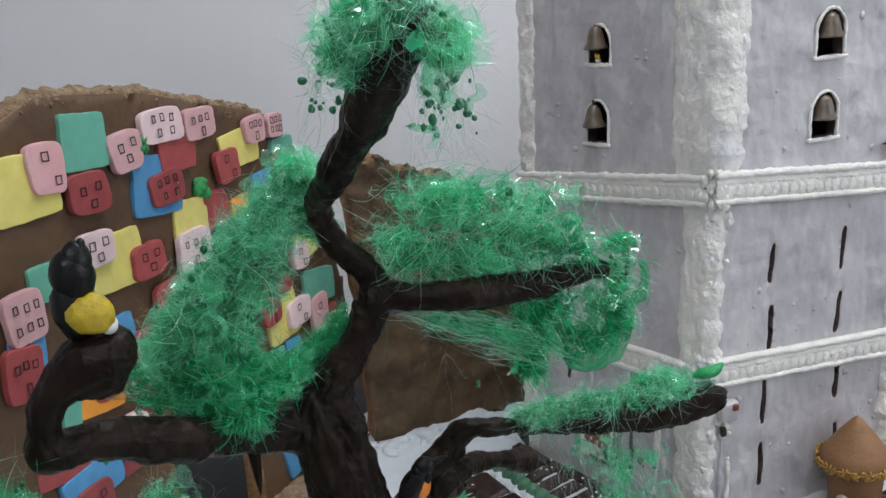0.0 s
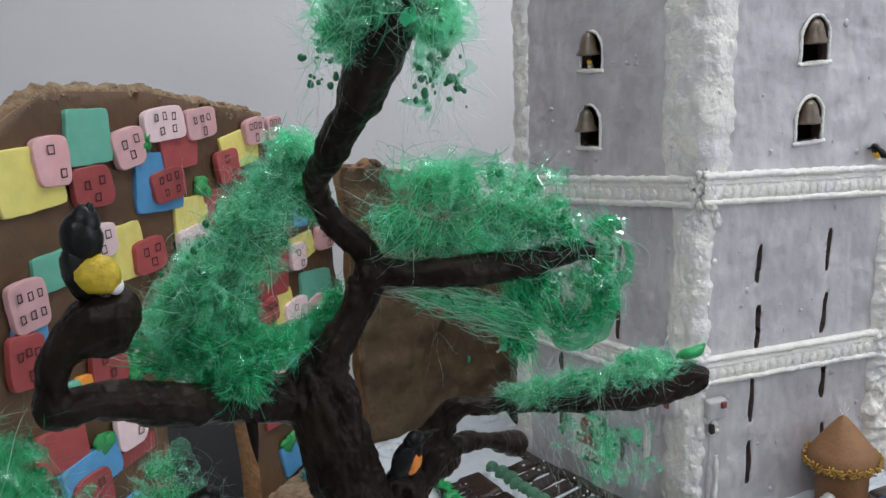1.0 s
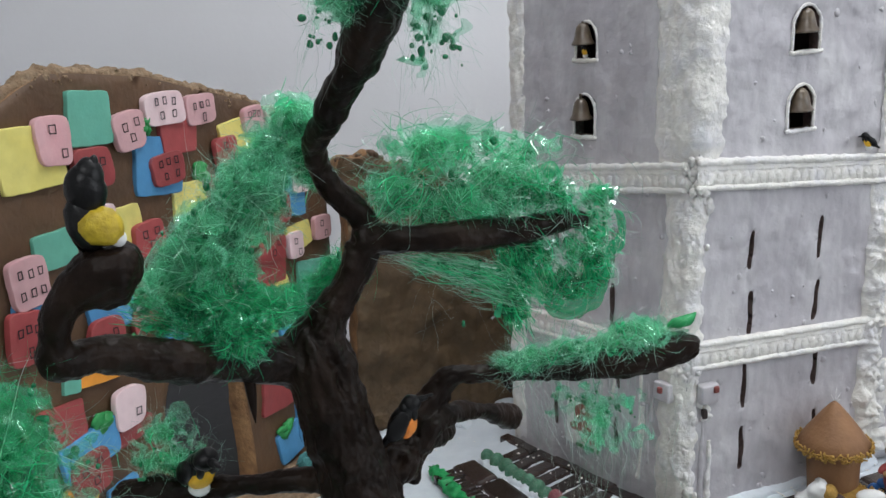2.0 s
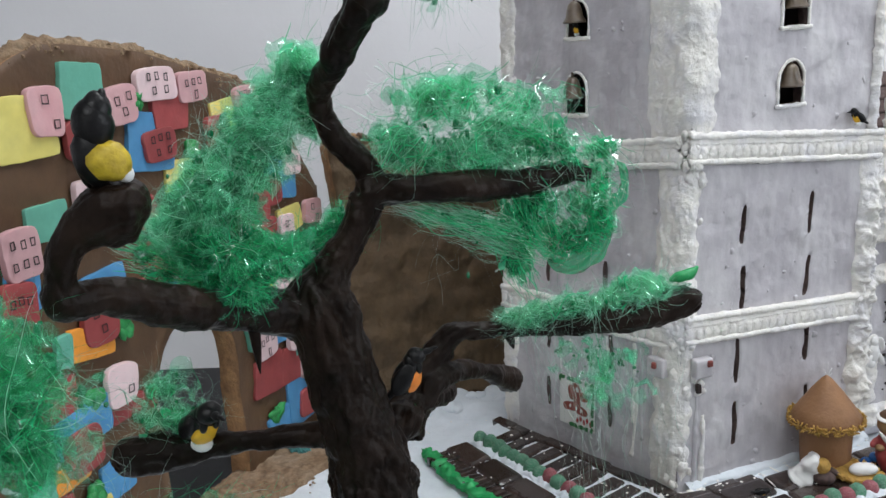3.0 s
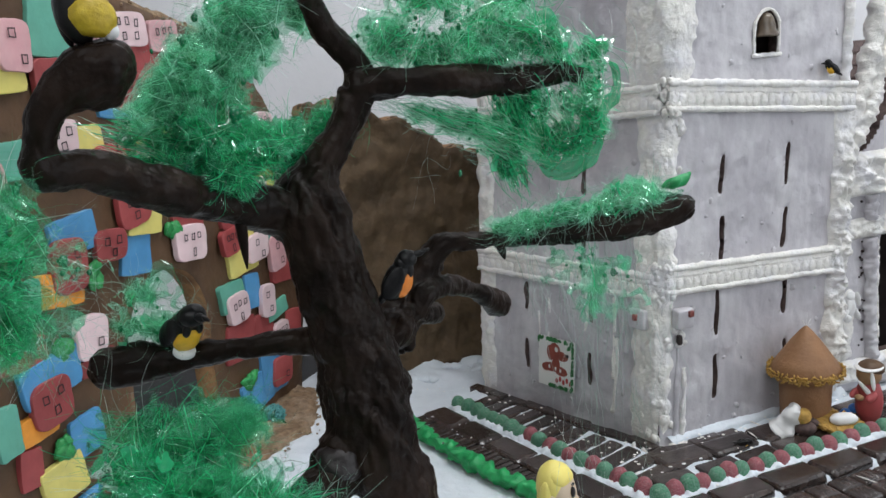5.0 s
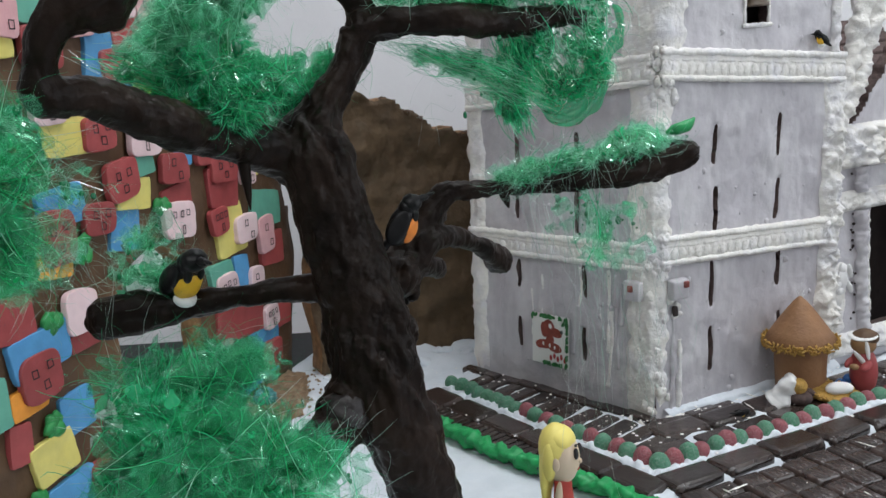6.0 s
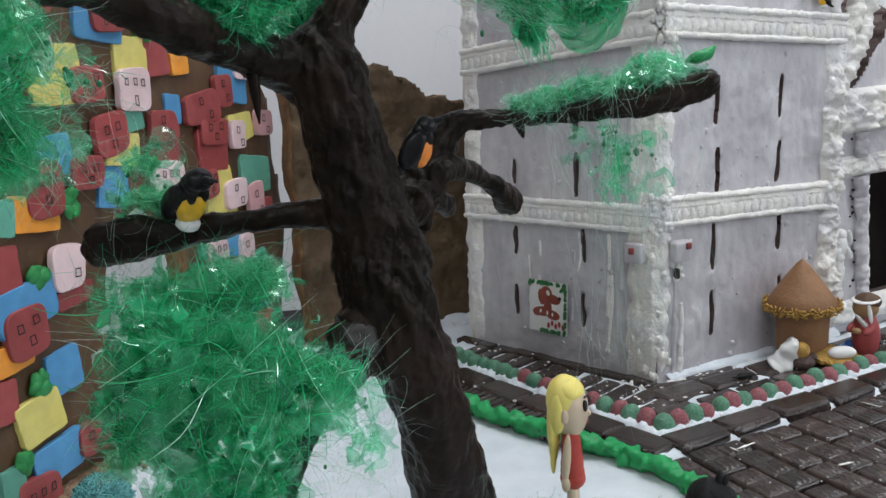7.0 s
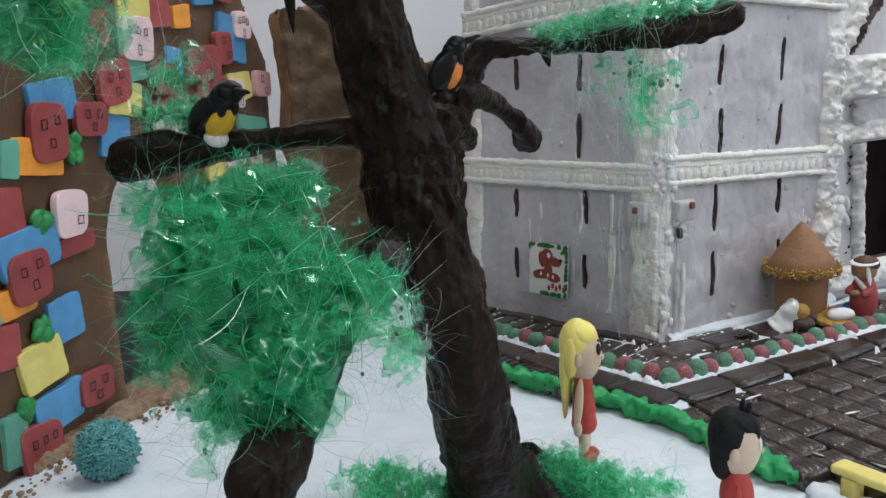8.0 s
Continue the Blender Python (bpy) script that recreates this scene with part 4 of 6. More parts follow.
card_house("f_red", 0.671, 0.348, 0.035, 0.030, 3)
card_house("f_red", 0.819, 0.336, 0.028, 0.028, 2)
card_house("f_red", 0.745, 0.335, 0.037, 0.025, 5)
card_house("f_red", 0.896, 0.322, 0.026, 0.025, 2)
card_house("f_pink", 0.669, 0.308, 0.029, 0.025, 3)
card_house("f_pink", 0.924, 0.290, 0.027, 0.026, 4)
card_house("f_red", 0.715, 0.285, 0.034, 0.027, 3)
card_house("f_pink", 0.602, 0.282, 0.029, 0.036, 6)
card_house("f_pink", 0.764, 0.278, 0.038, 0.034, 4)
card_house("f_red", 0.889, 0.270, 0.026, 0.030, 2)
card_house("f_red", 0.854, 0.257, 0.050, 0.028, 2)
card_house("f_red", 0.796, 0.247, 0.035, 0.025, 2)
card_house("f_red", 0.732, 0.246, 0.035, 0.032, 3)
card_house("f_red", 0.593, 0.245, 0.027, 0.037, 4)
card_house("f_red", 0.867, 0.235, 0.041, 0.024, 3)
card_house("f_pink", 0.953, 0.234, 0.032, 0.024, 2)
card_house("f_pink", 0.906, 0.227, 0.025, 0.026, 2)
card_house("f_red", 0.702, 0.222, 0.033, 0.025, 3)
card_house("f_red", 0.659, 0.218, 0.033, 0.039, 3)
card_house("f_pink", 0.795, 0.202, 0.038, 0.031, 4)
card_house("f_red", 0.852, 0.190, 0.028, 0.025, 4)
card_house("f_pink", 0.893, 0.174, 0.035, 0.027, 2)
card_house("f_pink", 0.926, 0.161, 0.028, 0.037, 2)
card_house("f_pink", 0.670, 0.159, 0.032, 0.031, 1)
card_house("f_red", 0.625, 0.127, 0.037, 0.033, 3)
card_house("f_pink", 0.852, 0.124, 0.033, 0.029, 4)
card_house("f_pink", 0.900, 0.117, 0.025, 0.032, 2)
card_house("f_pink", 0.919, 0.077, 0.027, 0.023, 4)
card_house("f_red", 0.914, 0.039, 0.032, 0.029, 1)
card_house("f_red", 0.672, 0.031, 0.036, 0.025, 3)
card_house("f_red", 0.615, 0.010, 0.036, 0.036, 4)


# brown biscuit sand and loose crumbs at the foot of the hillside
def sand_width(y):
    return float(np.interp(y, (0.60, 0.70, 0.77, 0.82, 0.865, 0.90, 0.95), (0.010, 0.022, 0.042, 0.056, 0.064, 0.050, 0.022))) + 0.006 * fbm((y, 0, 0), 60, 3)


bm = bmesh.new()
rows = []
for i in range(121):
    y = 0.60 + 0.35 * i / 120
    w = sand_width(y)
    row = []
    for j in range(25):
        k = j / 24
        p = on_w(y, 0, -0.020 + (w + 0.020) * k)
        z = -0.006 if j in (0, 24) or i in (0, 120) else 0.0035 * (1 - k) ** 0.5 + 0.0045 + 0.0022 * fbm((p.x, p.y, 0), 130, 5) + 0.0012 * fbm((p.x, p.y, 0), 380, 6)
        row.append(bm.verts.new((p.x, p.y, z)))
    rows.append(row)
for r0, r1 in zip(rows, rows[1:]):
    for j in range(24):
        bm.faces.new((r0[j], r0[j + 1], r1[j + 1], r1[j]))
bmesh.ops.recalc_face_normals(bm, faces=bm.faces)
tagged(link("biscuit_sand", bm, "sand"), "brown crumbled biscuit spread at the foot of the hillside", "crumbs", kind="stuff")
bm = Lumps()
for i in range(260):
    y = random.uniform(0.55, 0.97)
    d = abs(random.gauss(0, 0.014))
    p = on_w(y, 0, 0.006 + d + 0.6 * sand_width(y))
    r = random.uniform(0.0006, 0.0022) * (1.3 - d * 20 if d < 0.03 else 0.6)
    blob(bm, (p.x, p.y, 0.0006), (r, r, r * 0.7), (0, 0, 0), r * 0.5, 300, 6, 4, seed=i)
tagged(link("biscuit_crumbs", bm, "crumb"), "brown biscuit crumbs scattered at the foot of the hillside", "crumbs", kind="stuff")


def piped_bush(name, place, r, n):
    ob = thing(name, place, "round teal bush piped in icing", "bush", "piped bushes")
    bm = bmesh.new()
    c = Vector(place) + Vector((0, 0, r * 0.85))
    blob(bm, c, (r * 0.8, r * 0.8, r * 0.8), (0, 0, 0), 0.002, 90)
    for i in range(n):
        k = (i + 0.5) / n
        ph = math.acos(1 - 1.85 * k)
        th = i * 2.399963
        d = Vector((math.sin(ph) * math.cos(th), math.sin(ph) * math.sin(th), math.cos(ph)))
        e = Vector((random.uniform(-1, 1), random.uniform(-1, 1), random.uniform(-1, 1))) * r * 0.18
        p = c + d * r * 0.74
        tube(bm, [(*p, 0.0010), (*(p + d * r * 0.16 + e), 0.0010), (*(p + d * r * 0.22 - e), 0.0007)], n=5, seg=5)
    part("piped_threads", bm, "bush", ob)


piped_bush("icing_bush", (-0.168, 0.590, 0.0), 0.0188, 900)
piped_bush("icing_bush", (-0.125, 0.862, 0.0), 0.011, 160)

# ---------------------------------------------------------------- plain gingerbread panel behind the tree
E0, ED = Vector((-0.083, 0.948, 0)), Vector((0.892, 0.452, 0)).normalized()
EN = Vector((ED.y, -ED.x, 0))
peak = thing("gingerbread_peak", E0 + ED * 0.12, "plain brown gingerbread hill panel standing behind the tree", "hillside")


def peak_top(s):
    return float(np.interp(s, (0, 0.03, 0.07, 0.11, 0.15, 0.19, 0.24, 0.30), (0.300, 0.303, 0.292, 0.272, 0.252, 0.235, 0.21, 0.17))) + 0.004 * math.sin(70 * s) + 0.003 * math.sin(190 * s + 1)


bm = bmesh.new()
pierced_wall(bm, lambda s, h, o=0.0: E0 + ED * s + Vector((0, 0.02, 1)) * h + EN * o * 4.5, 0.30, 0.32, lambda s, h: min(peak_top(s) - h, s - 0.0025 * math.sin(h * 60) + 0.001), res=0.005, depth=0.0075, seed=44)
part("panel", bm, ["ginger_rough", "ginger_light"], peak, "rough brown gingerbread panel")
bm = Lumps()
for i in range(90):
    s = random.uniform(0, 0.25)
    r = random.uniform(0.0015, 0.004)
    blob(bm, E0 + ED * s + Vector((0, 0.02, 1)) * (peak_top(s) - 0.001) - EN * random.uniform(0, 0.015), (r, r, r), (0, 0, 0), r * 0.5, 200, 7, 5, seed=i)
tagged(part("crumb_edge", bm, "ginger", peak), kind="stuff")
bm = bmesh.new()
for i in range(60):
    s, h = random.uniform(0.0, 0.22), random.uniform(0, 0.05) ** 1.0
    p = E0 + ED * s + EN * random.uniform(0.004, 0.035)
    r = random.uniform(0.003, 0.010)
    blob(bm, (p.x, p.y, 0.0), (r * 1.5, r, r * 0.55), (0, 0, random.uniform(0, 180)), r * 0.4, 90, 10, 7, seed=i)
tagged(link("icing_drift", bm, "snow"), "lumpy white icing drift at the foot of the panel", "icing", kind="stuff")

# ---------------------------------------------------------------- chocolate tree
tree = thing("chocolate_tree", (0.080, 0.505, 0), "dark chocolate tree with green cellophane foliage", "tree")
# middle lines of the trunk and limbs: x, y, z, radius
TRUNK = [(0.082, 0.515, -0.008, 0.040), (0.0782, 0.506, 0.008, 0.0305), (0.0746, 0.489, 0.0225, 0.0235), (0.0706, 0.468, 0.0465, 0.0200), (0.0653, 0.4500, 0.0785, 0.0193), (0.0618, 0.4360, 0.1126, 0.0176),
         (0.0560, 0.4280, 0.1451, 0.0170), (0.0462, 0.4270, 0.1759, 0.0202), (0.0412, 0.4325, 0.2105, 0.0196), (0.0333, 0.4352, 0.2454, 0.0170), (0.0272, 0.4354, 0.2755, 0.0164), (0.0245, 0.4400, 0.2890, 0.0155),
         (0.0300, 0.4440, 0.3010, 0.0100), (0.0390, 0.4475, 0.3140, 0.0080), (0.0490, 0.4530, 0.3330, 0.0088)]
UPPER = [(0.0520, 0.4570, 0.3330, 0.0088), (0.0470, 0.4550, 0.3496, 0.0064), (0.0345, 0.4470, 0.3686, 0.0057), (0.0345, 0.4366, 0.3840, 0.0056), (0.0480, 0.4178, 0.3990, 0.0068), (0.0615, 0.4041, 0.4173, 0.0080),
         (0.0745, 0.3936, 0.4352, 0.0100), (0.0837, 0.3847, 0.4520, 0.0104), (0.0910, 0.3792, 0.4600, 0.0074), (0.0935, 0.3772, 0.4630, 0.0025)]
LEVEL = [(0.0485, 0.4521, 0.3352, 0.0082), (0.0583, 0.4505, 0.3375, 0.0077), (0.0731, 0.4500, 0.3370, 0.0069), (0.0922, 0.4542, 0.3366, 0.0077), (0.1110, 0.4653, 0.3340, 0.0068), (0.1282, 0.4755, 0.3345, 0.0062),
         (0.1440, 0.4835, 0.3345, 0.0056), (0.1520, 0.4880, 0.3335, 0.0044), (0.1550, 0.4895, 0.3330, 0.0015)]
BENT = [(0.0240, 0.4460, 0.2754, 0.0125), (0.0065, 0.4257, 0.2880, 0.0108), (-0.0103, 0.4007, 0.2970, 0.0092), (-0.0230, 0.3835, 0.3050, 0.0098), (-0.0410, 0.3640, 0.3160, 0.0078), (-0.0510, 0.3510, 0.3195, 0.0080),
        (-0.0488, 0.3485, 0.3320, 0.0060), (-0.0425, 0.3500, 0.3425, 0.0074), (-0.0340, 0.3530, 0.3490, 0.0108), (-0.0262, 0.3560, 0.3515, 0.0126), (-0.0202, 0.3585, 0.3505, 0.0112), (-0.0160, 0.3600, 0.3490, 0.0035)]
LOW = [(0.0406, 0.4465, 0.2206, 0.0110), (0.0237, 0.4375, 0.2212, 0.0070), (-0.0001, 0.4317, 0.2225, 0.0055), (-0.0246, 0.4306, 0.2205, 0.0054), (-0.0498, 0.4285, 0.2184, 0.0082), (-0.0706, 0.4267, 0.2176, 0.0102),
       (-0.0800, 0.4275, 0.2155, 0.0080), (-0.0850, 0.4280, 0.2145, 0.0020)]
LONG = [(0.0520, 0.4600, 0.2120, 0.0125), (0.0603, 0.4735, 0.2270, 0.0108), (0.0697, 0.4820, 0.2402, 0.0080), (0.0804, 0.4851, 0.2527, 0.0060), (0.0950, 0.4874, 0.2545, 0.0046), (0.1127, 0.4870, 0.2540, 0.0044),
        (0.1401, 0.4878, 0.2548, 0.0054), (0.1676, 0.4898, 0.2567, 0.0074), (0.1938, 0.4950, 0.2613, 0.0086), (0.2040, 0.4965, 0.2635, 0.0074), (0.2090, 0.4980, 0.2650, 0.0020)]
STUB = [(0.0640, 0.4690, 0.2220, 0.0085), (0.0726, 0.4758, 0.2325, 0.0066), (0.0843, 0.4998, 0.2275, 0.0054), (0.0990, 0.5228, 0.2150, 0.0052), (0.1050, 0.5370, 0.2065, 0.0076), (0.1062, 0.5450, 0.2020, 0.0070), (0.1068, 0.5490, 0.1995, 0.0020)]
BROKEN = [(0.0600, 0.4660, 0.2240, 0.0075), (0.0690, 0.4900, 0.2155, 0.0052), (0.0720, 0.5150, 0.2090, 0.0058), (0.0725, 0.5240, 0.2060, 0.0020)]
HANGING = [(0.0450, 0.4300, 0.1680, 0.0150), (0.0300, 0.4130, 0.1640, 0.0122), (0.0165, 0.3920, 0.1570, 0.0095), (0.0030, 0.3640, 0.1380, 0.0095), (-0.0080, 0.3380, 0.1210, 0.0125), (-0.0140, 0.3250, 0.1130, 0.0120), (-0.0190, 0.3160, 0.1080, 0.0030)]
BOUGHS = [("trunk", TRUNK, "thick furrowed chocolate trunk"), ("limb", UPPER, "twisting upper limb"), ("limb", LEVEL, "level upper limb"), ("limb", BENT, "bent limb that ends in a knob"), ("limb", LOW, "low thick-ended limb"),
         ("limb", LONG, "long thin side limb"), ("limb", STUB, "short stub limb"), ("limb", BROKEN, "broken-off stub"), ("limb", HANGING, "hanging lower limb")]
ROOTS = [[(0.088, 0.506, 0.028, 0.012), (0.106, 0.496, 0.008, 0.009), (0.118, 0.489, 0.000, 0.006), (0.126, 0.484, -0.004, 0.002)], [(0.066, 0.492, 0.028, 0.013), (0.045, 0.482, 0.009, 0.010), (0.028, 0.474, 0.000, 0.006), (0.016, 0.468, -0.004, 0.002)],
         [(0.078, 0.524, 0.024, 0.012), (0.066, 0.545, 0.006, 0.010), (0.055, 0.565, -0.003, 0.004)], [(0.094, 0.520, 0.024, 0.012), (0.114, 0.534, 0.006, 0.009), (0.132, 0.545, -0.003, 0.003)]]


def rough_tree():
    """Trunk and limbs melted into one skin: the coordinates of its vertices and its faces."""
    bm = bmesh.new()
    for _, pts, _ in BOUGHS:
        tube(bm, pts, n=16 * len(pts), seg=24)
    for pts in ROOTS:
        tube(bm, pts, n=24, seg=16)
    for x, y, z, r in ((0.0270, 0.4360, 0.2800, 0.0170), (0.0335, 0.4180, 0.1720, 0.0130), (0.0270, 0.4150, 0.1690, 0.0095), (0.0560, 0.4540, 0.2200, 0.0105), (0.0300, 0.4400, 0.2230, 0.0100)):
        blob(bm, (x, y, z), (r, r, r), seg=20, ring=14)
    bmesh.ops.recalc_face_normals(bm, faces=bm.faces)
    me = bpy.data.meshes.new("trunk")
    bm.to_mesh(me)
    bm.free()
    tmp = new("trunk", me)
    rm = tmp.modifiers.new("skin", "REMESH")
    rm.mode, rm.voxel_size = "VOXEL", 0.00115
    sm = tmp.modifiers.new("soften", "SMOOTH")
    sm.factor, sm.iterations = 0.5, 7
    ev = tmp.evaluated_get(bpy.context.evaluated_depsgraph_get())
    em = ev.to_mesh()
    co = np.empty(len(em.vertices) * 3)
    em.vertices.foreach_get("co", co)
    faces = [tuple(p.vertices) for p in em.polygons]
    ev.to_mesh_clear()
    bpy.data.objects.remove(tmp)
    return co.reshape(-1, 3), faces


def tree_frames():
    """Samples of every middle line with two cross directions carried along it."""
    rows = []
    for k, (_, pts, _) in enumerate(BOUGHS):
        s = np.array(spline(pts, 16 * len(pts)))
        u, run = None, 0.0
        for i in range(len(s)):
            t = Vector(s[min(i + 1, len(s) - 1)][:3] - s[max(i - 1, 0)][:3]).normalized()
            if u is None:
                u = t.cross(Vector((0.31, 0.17, 0.94)))
            u = (u - t * u.dot(t)).normalized()
            w = t.cross(u)
            run += float(np.linalg.norm(s[i][:3] - s[max(i - 1, 0)][:3]))
            rows.append((*s[i], *u, *w, k, run))
    return np.array(rows)


def bark_relief(co, faces):
    """Long folds and drips of melted chocolate everywhere, short scaly ridges on the middle of the trunk."""
    me = bpy.data.meshes.new("skin")
    me.from_pydata(co.tolist(), [], faces)
    nor = np.array([v.normal[:] for v in me.vertices])
    bpy.data.meshes.remove(me)
    R = tree_frames()
    out, owner = co.copy(), np.zeros(len(co), int)
    for c0 in range(0, len(co), 4000):
        c = co[c0:c0 + 4000]
        d = np.linalg.norm(c[:, None] - R[None, :, :3], axis=2) - R[None, :, 3]
        j = d.argmin(axis=1)
        owner[c0:c0 + 4000] = R[j, 10]
        off = c - R[j, :3]
        ca, sa = (off * R[j, 4:7]).sum(1), (off * R[j, 7:10]).sum(1)
        rr = np.hypot(ca, sa) + 1e-6
        ca, sa = ca / rr, sa / rr
        for i in range(len(c)):
            p, r, k, run = c[i], R[j[i], 3], int(R[j[i], 10]), R[j[i], 11]
            x, y, z = p
            big = 1.0 if k == 0 else 0.55
            fold = noise.fractal(Vector((ca[i] * 1.5, sa[i] * 1.5, run * 30 + 7 * k)), 1.0, 2.0, 3)
            h = 0.0021 * big * min(1.0, r / 0.012) * (0.3 - abs(fold))
            h += (0.0017 if k == 0 else 0.0021) * noise.noise(Vector((x * 75, y * 75, z * 75 + 3 * k)))
            h += 0.00080 * noise.fractal(Vector((x * 190, y * 190, z * 120 + k)), 1.0, 2.0, 3)
            scaly = 0.25 + 0.75 * math.exp(-((z - 0.200) / 0.050) ** 2) if k in (0, 5) else 0.15
            cell = noise.fractal(Vector((ca[i] * 3.6, sa[i] * 3.6, run * 95 + 1.5 * ca[i])), 1.0, 2.0, 2)
            h += 0.0031 * scaly * (max(0.0, cell) ** 0.7 - 0.25)
            out[c0 + i] = p + nor[c0 + i] * h
    for cx, cy, cz, wx, wz, tilt, depth in ((0.0365, 0.424, 0.2870, 0.0030, 0.0075, -0.55, 0.0042), (0.0400, 0.424, 0.2755, 0.0020, 0.0055, -0.25, 0.0050), (0.0300, 0.424, 0.2950, 0.0016, 0.0080, -0.8, 0.0026), (0.0545, 0.424, 0.2130, 0.0022, 0.0045, 0.3, 0.0030), (0.0500, 0.416, 0.1960, 0.0020, 0.0040, -0.4, 0.0028), (0.0585, 0.430, 0.2270, 0.0022, 0.0050, 0.1, 0.0028)):
        dx, dz = out[:, 0] - cx, out[:, 2] - cz
        a, b = dx * math.cos(tilt) - dz * math.sin(tilt), dx * math.sin(tilt) + dz * math.cos(tilt)
        k = np.exp(-(a / wx) ** 2 - (b / wz) ** 2) * (nor[:, 1] < 0.2) * (np.abs(out[:, 1] - cy) < 0.02)
        out -= nor * (k * depth)[:, None]
    return out, owner


def build_tree():
    co, faces = rough_tree()
    co, owner = bark_relief(co, faces)
    whole = bpy.data.meshes.new("skin")
    whole.from_pydata(co.tolist(), [], faces)
    nor = [v.normal[:] for v in whole.vertices]
    bpy.data.meshes.remove(whole)
    lots = [[] for _ in BOUGHS]
    for f in faces:
        lots[owner[f[0]]].append(f)
    for (name, _, label), lot in zip(BOUGHS, lots):
        used = sorted({v for f in lot for v in f})
        place = {v: i for i, v in enumerate(used)}
        me = bpy.data.meshes.new(name)
        me.from_pydata([tuple(co[v]) for v in used], [], [[place[v] for v in f] for f in lot])
        me.materials.append(M["bark"])
        me.shade_smooth()
        me.normals_split_custom_set_from_vertices([nor[v] for v in used])
        ob = new(name, me)
        ob.parent = tree
        ob.matrix_parent_inverse = tree.matrix_world.inverted()
        tagged(ob, label)


build_tree()
bm = bmesh.new()
blob(bm, (0.0310, 0.4120, 0.1705), (0.0108, 0.0100, 0.0100), (0, 0, 0), 0.0026, 100, 32, 20, seed=3)
part("bark_knob", bm, "purple", tree, "scraped purplish knob of chocolate bark")
for p, a in ((Vector((0.000, 0.412, 0.286)), Vector((0.001, -0.002, -0.022))), (Vector((0.110, 0.486, 0.2515)), Vector((0.002, 0, -0.008)))):
    tube_part("chocolate_drip", tree, "bark", [(*p, 0.0030), (*(p + a * 0.6), 0.0018), (*(p + a), 0.0003)], n=8, seg=8)


# ---------------------------------------------------------------- cellophane foliage
def sheet_object(name, verts, faces, material, parent, label):
    me = bpy.data.meshes.new(name)
    me.from_pydata(verts.reshape(-1, 3).tolist(), [], faces.tolist())
    me.materials.append(M[material])
    me.shade_smooth()
    ob = new(name, me)
    ob.parent = parent
    ob.matrix_parent_inverse = parent.matrix_world.inverted()
    return tagged(ob, label, kind="stuff")


def unit(a):
    return a / (np.linalg.norm(a, axis=-1, keepdims=True) + 1e-9)


def ribbons(c, length, width, flow, curl, k=12):
    """Thin curved ribbons about the middles c: their vertices and faces."""
    n = len(c)
    d = unit(unit(np.random.normal(size=(n, 3))) * (1 - flow[3]) + np.array(flow[:3]) * flow[3])
    b = unit(np.cross(d, np.random.normal(size=(n, 3))))
    e = np.cross(d, b)
    cu = (np.random.normal(size=(n, 1)) * curl * length)[:, None]
    cw = (np.random.normal(size=(n, 1)) * 0.06 * length)[:, None]
    t = np.linspace(-0.5, 0.5, k)[None, :, None]
    P = c[:, None] + d[:, None] * length[:, None] * t + b[:, None] * cu * (0.25 - t * t) * 2 + e[:, None] * cw * np.sin(8 * t + np.random.uniform(0, 6, size=(n, 1, 1)))
    side = unit(np.cross(d, np.random.normal(size=(n, 3))))[:, None] * width[:, None] * np.where((t == t[:, :1]) | (t == t[:, -1:]), 0.3, 1.0) / 2
    verts = np.stack([P - side, P + side], axis=2)
    base = (np.arange(n) * 2 * k)[:, None] + (np.arange(k - 1) * 2)[None]
    faces = np.stack([base, base + 1, base + 3, base + 2], axis=-1).reshape(-1, 4)
    return verts, faces


def scraps(c, size, m=5):
    """Small crumpled sheets of film about the middles c."""
    n = len(c)
    d = unit(np.random.normal(size=(n, 3)))
    b = unit(np.cross(d, np.random.normal(size=(n, 3))))
    e = np.cross(d, b)
    g = np.linspace(-0.5, 0.5, m)
    x, y = np.meshgrid(g, g, indexing="ij")
    x, y = x.reshape(1, -1, 1), y.reshape(1, -1, 1)
    x, y = x * np.sqrt(1 - 2 * y * y), y * np.sqrt(1 - 2 * x * x)
    s = size[:, None]
    ph = np.random.uniform(0, 6, size=(n, 1, 1))
    P = c[:, None] + d[:, None] * s * x * 1.8 + b[:, None] * s * y * (1 + 0.5 * np.sin(5 * x + ph)) + e[:, None] * s * (0.35 * np.sin(6 * x + ph) + 0.25 * np.cos(7 * y + ph)) + np.random.normal(size=(n, m * m, 3)) * s * 0.06
    k = np.arange(m - 1)
    q = (k[:, None] * m + k[None]).reshape(-1)
    f = np.stack([q, q + 1, q + m + 1, q + m], axis=-1)
    faces = (np.arange(n) * m * m)[:, None, None] + f[None]
    return P, faces.reshape(-1, 4)


WOOD = np.array(spline(TRUNK[7:14] + UPPER[1:9], 60))


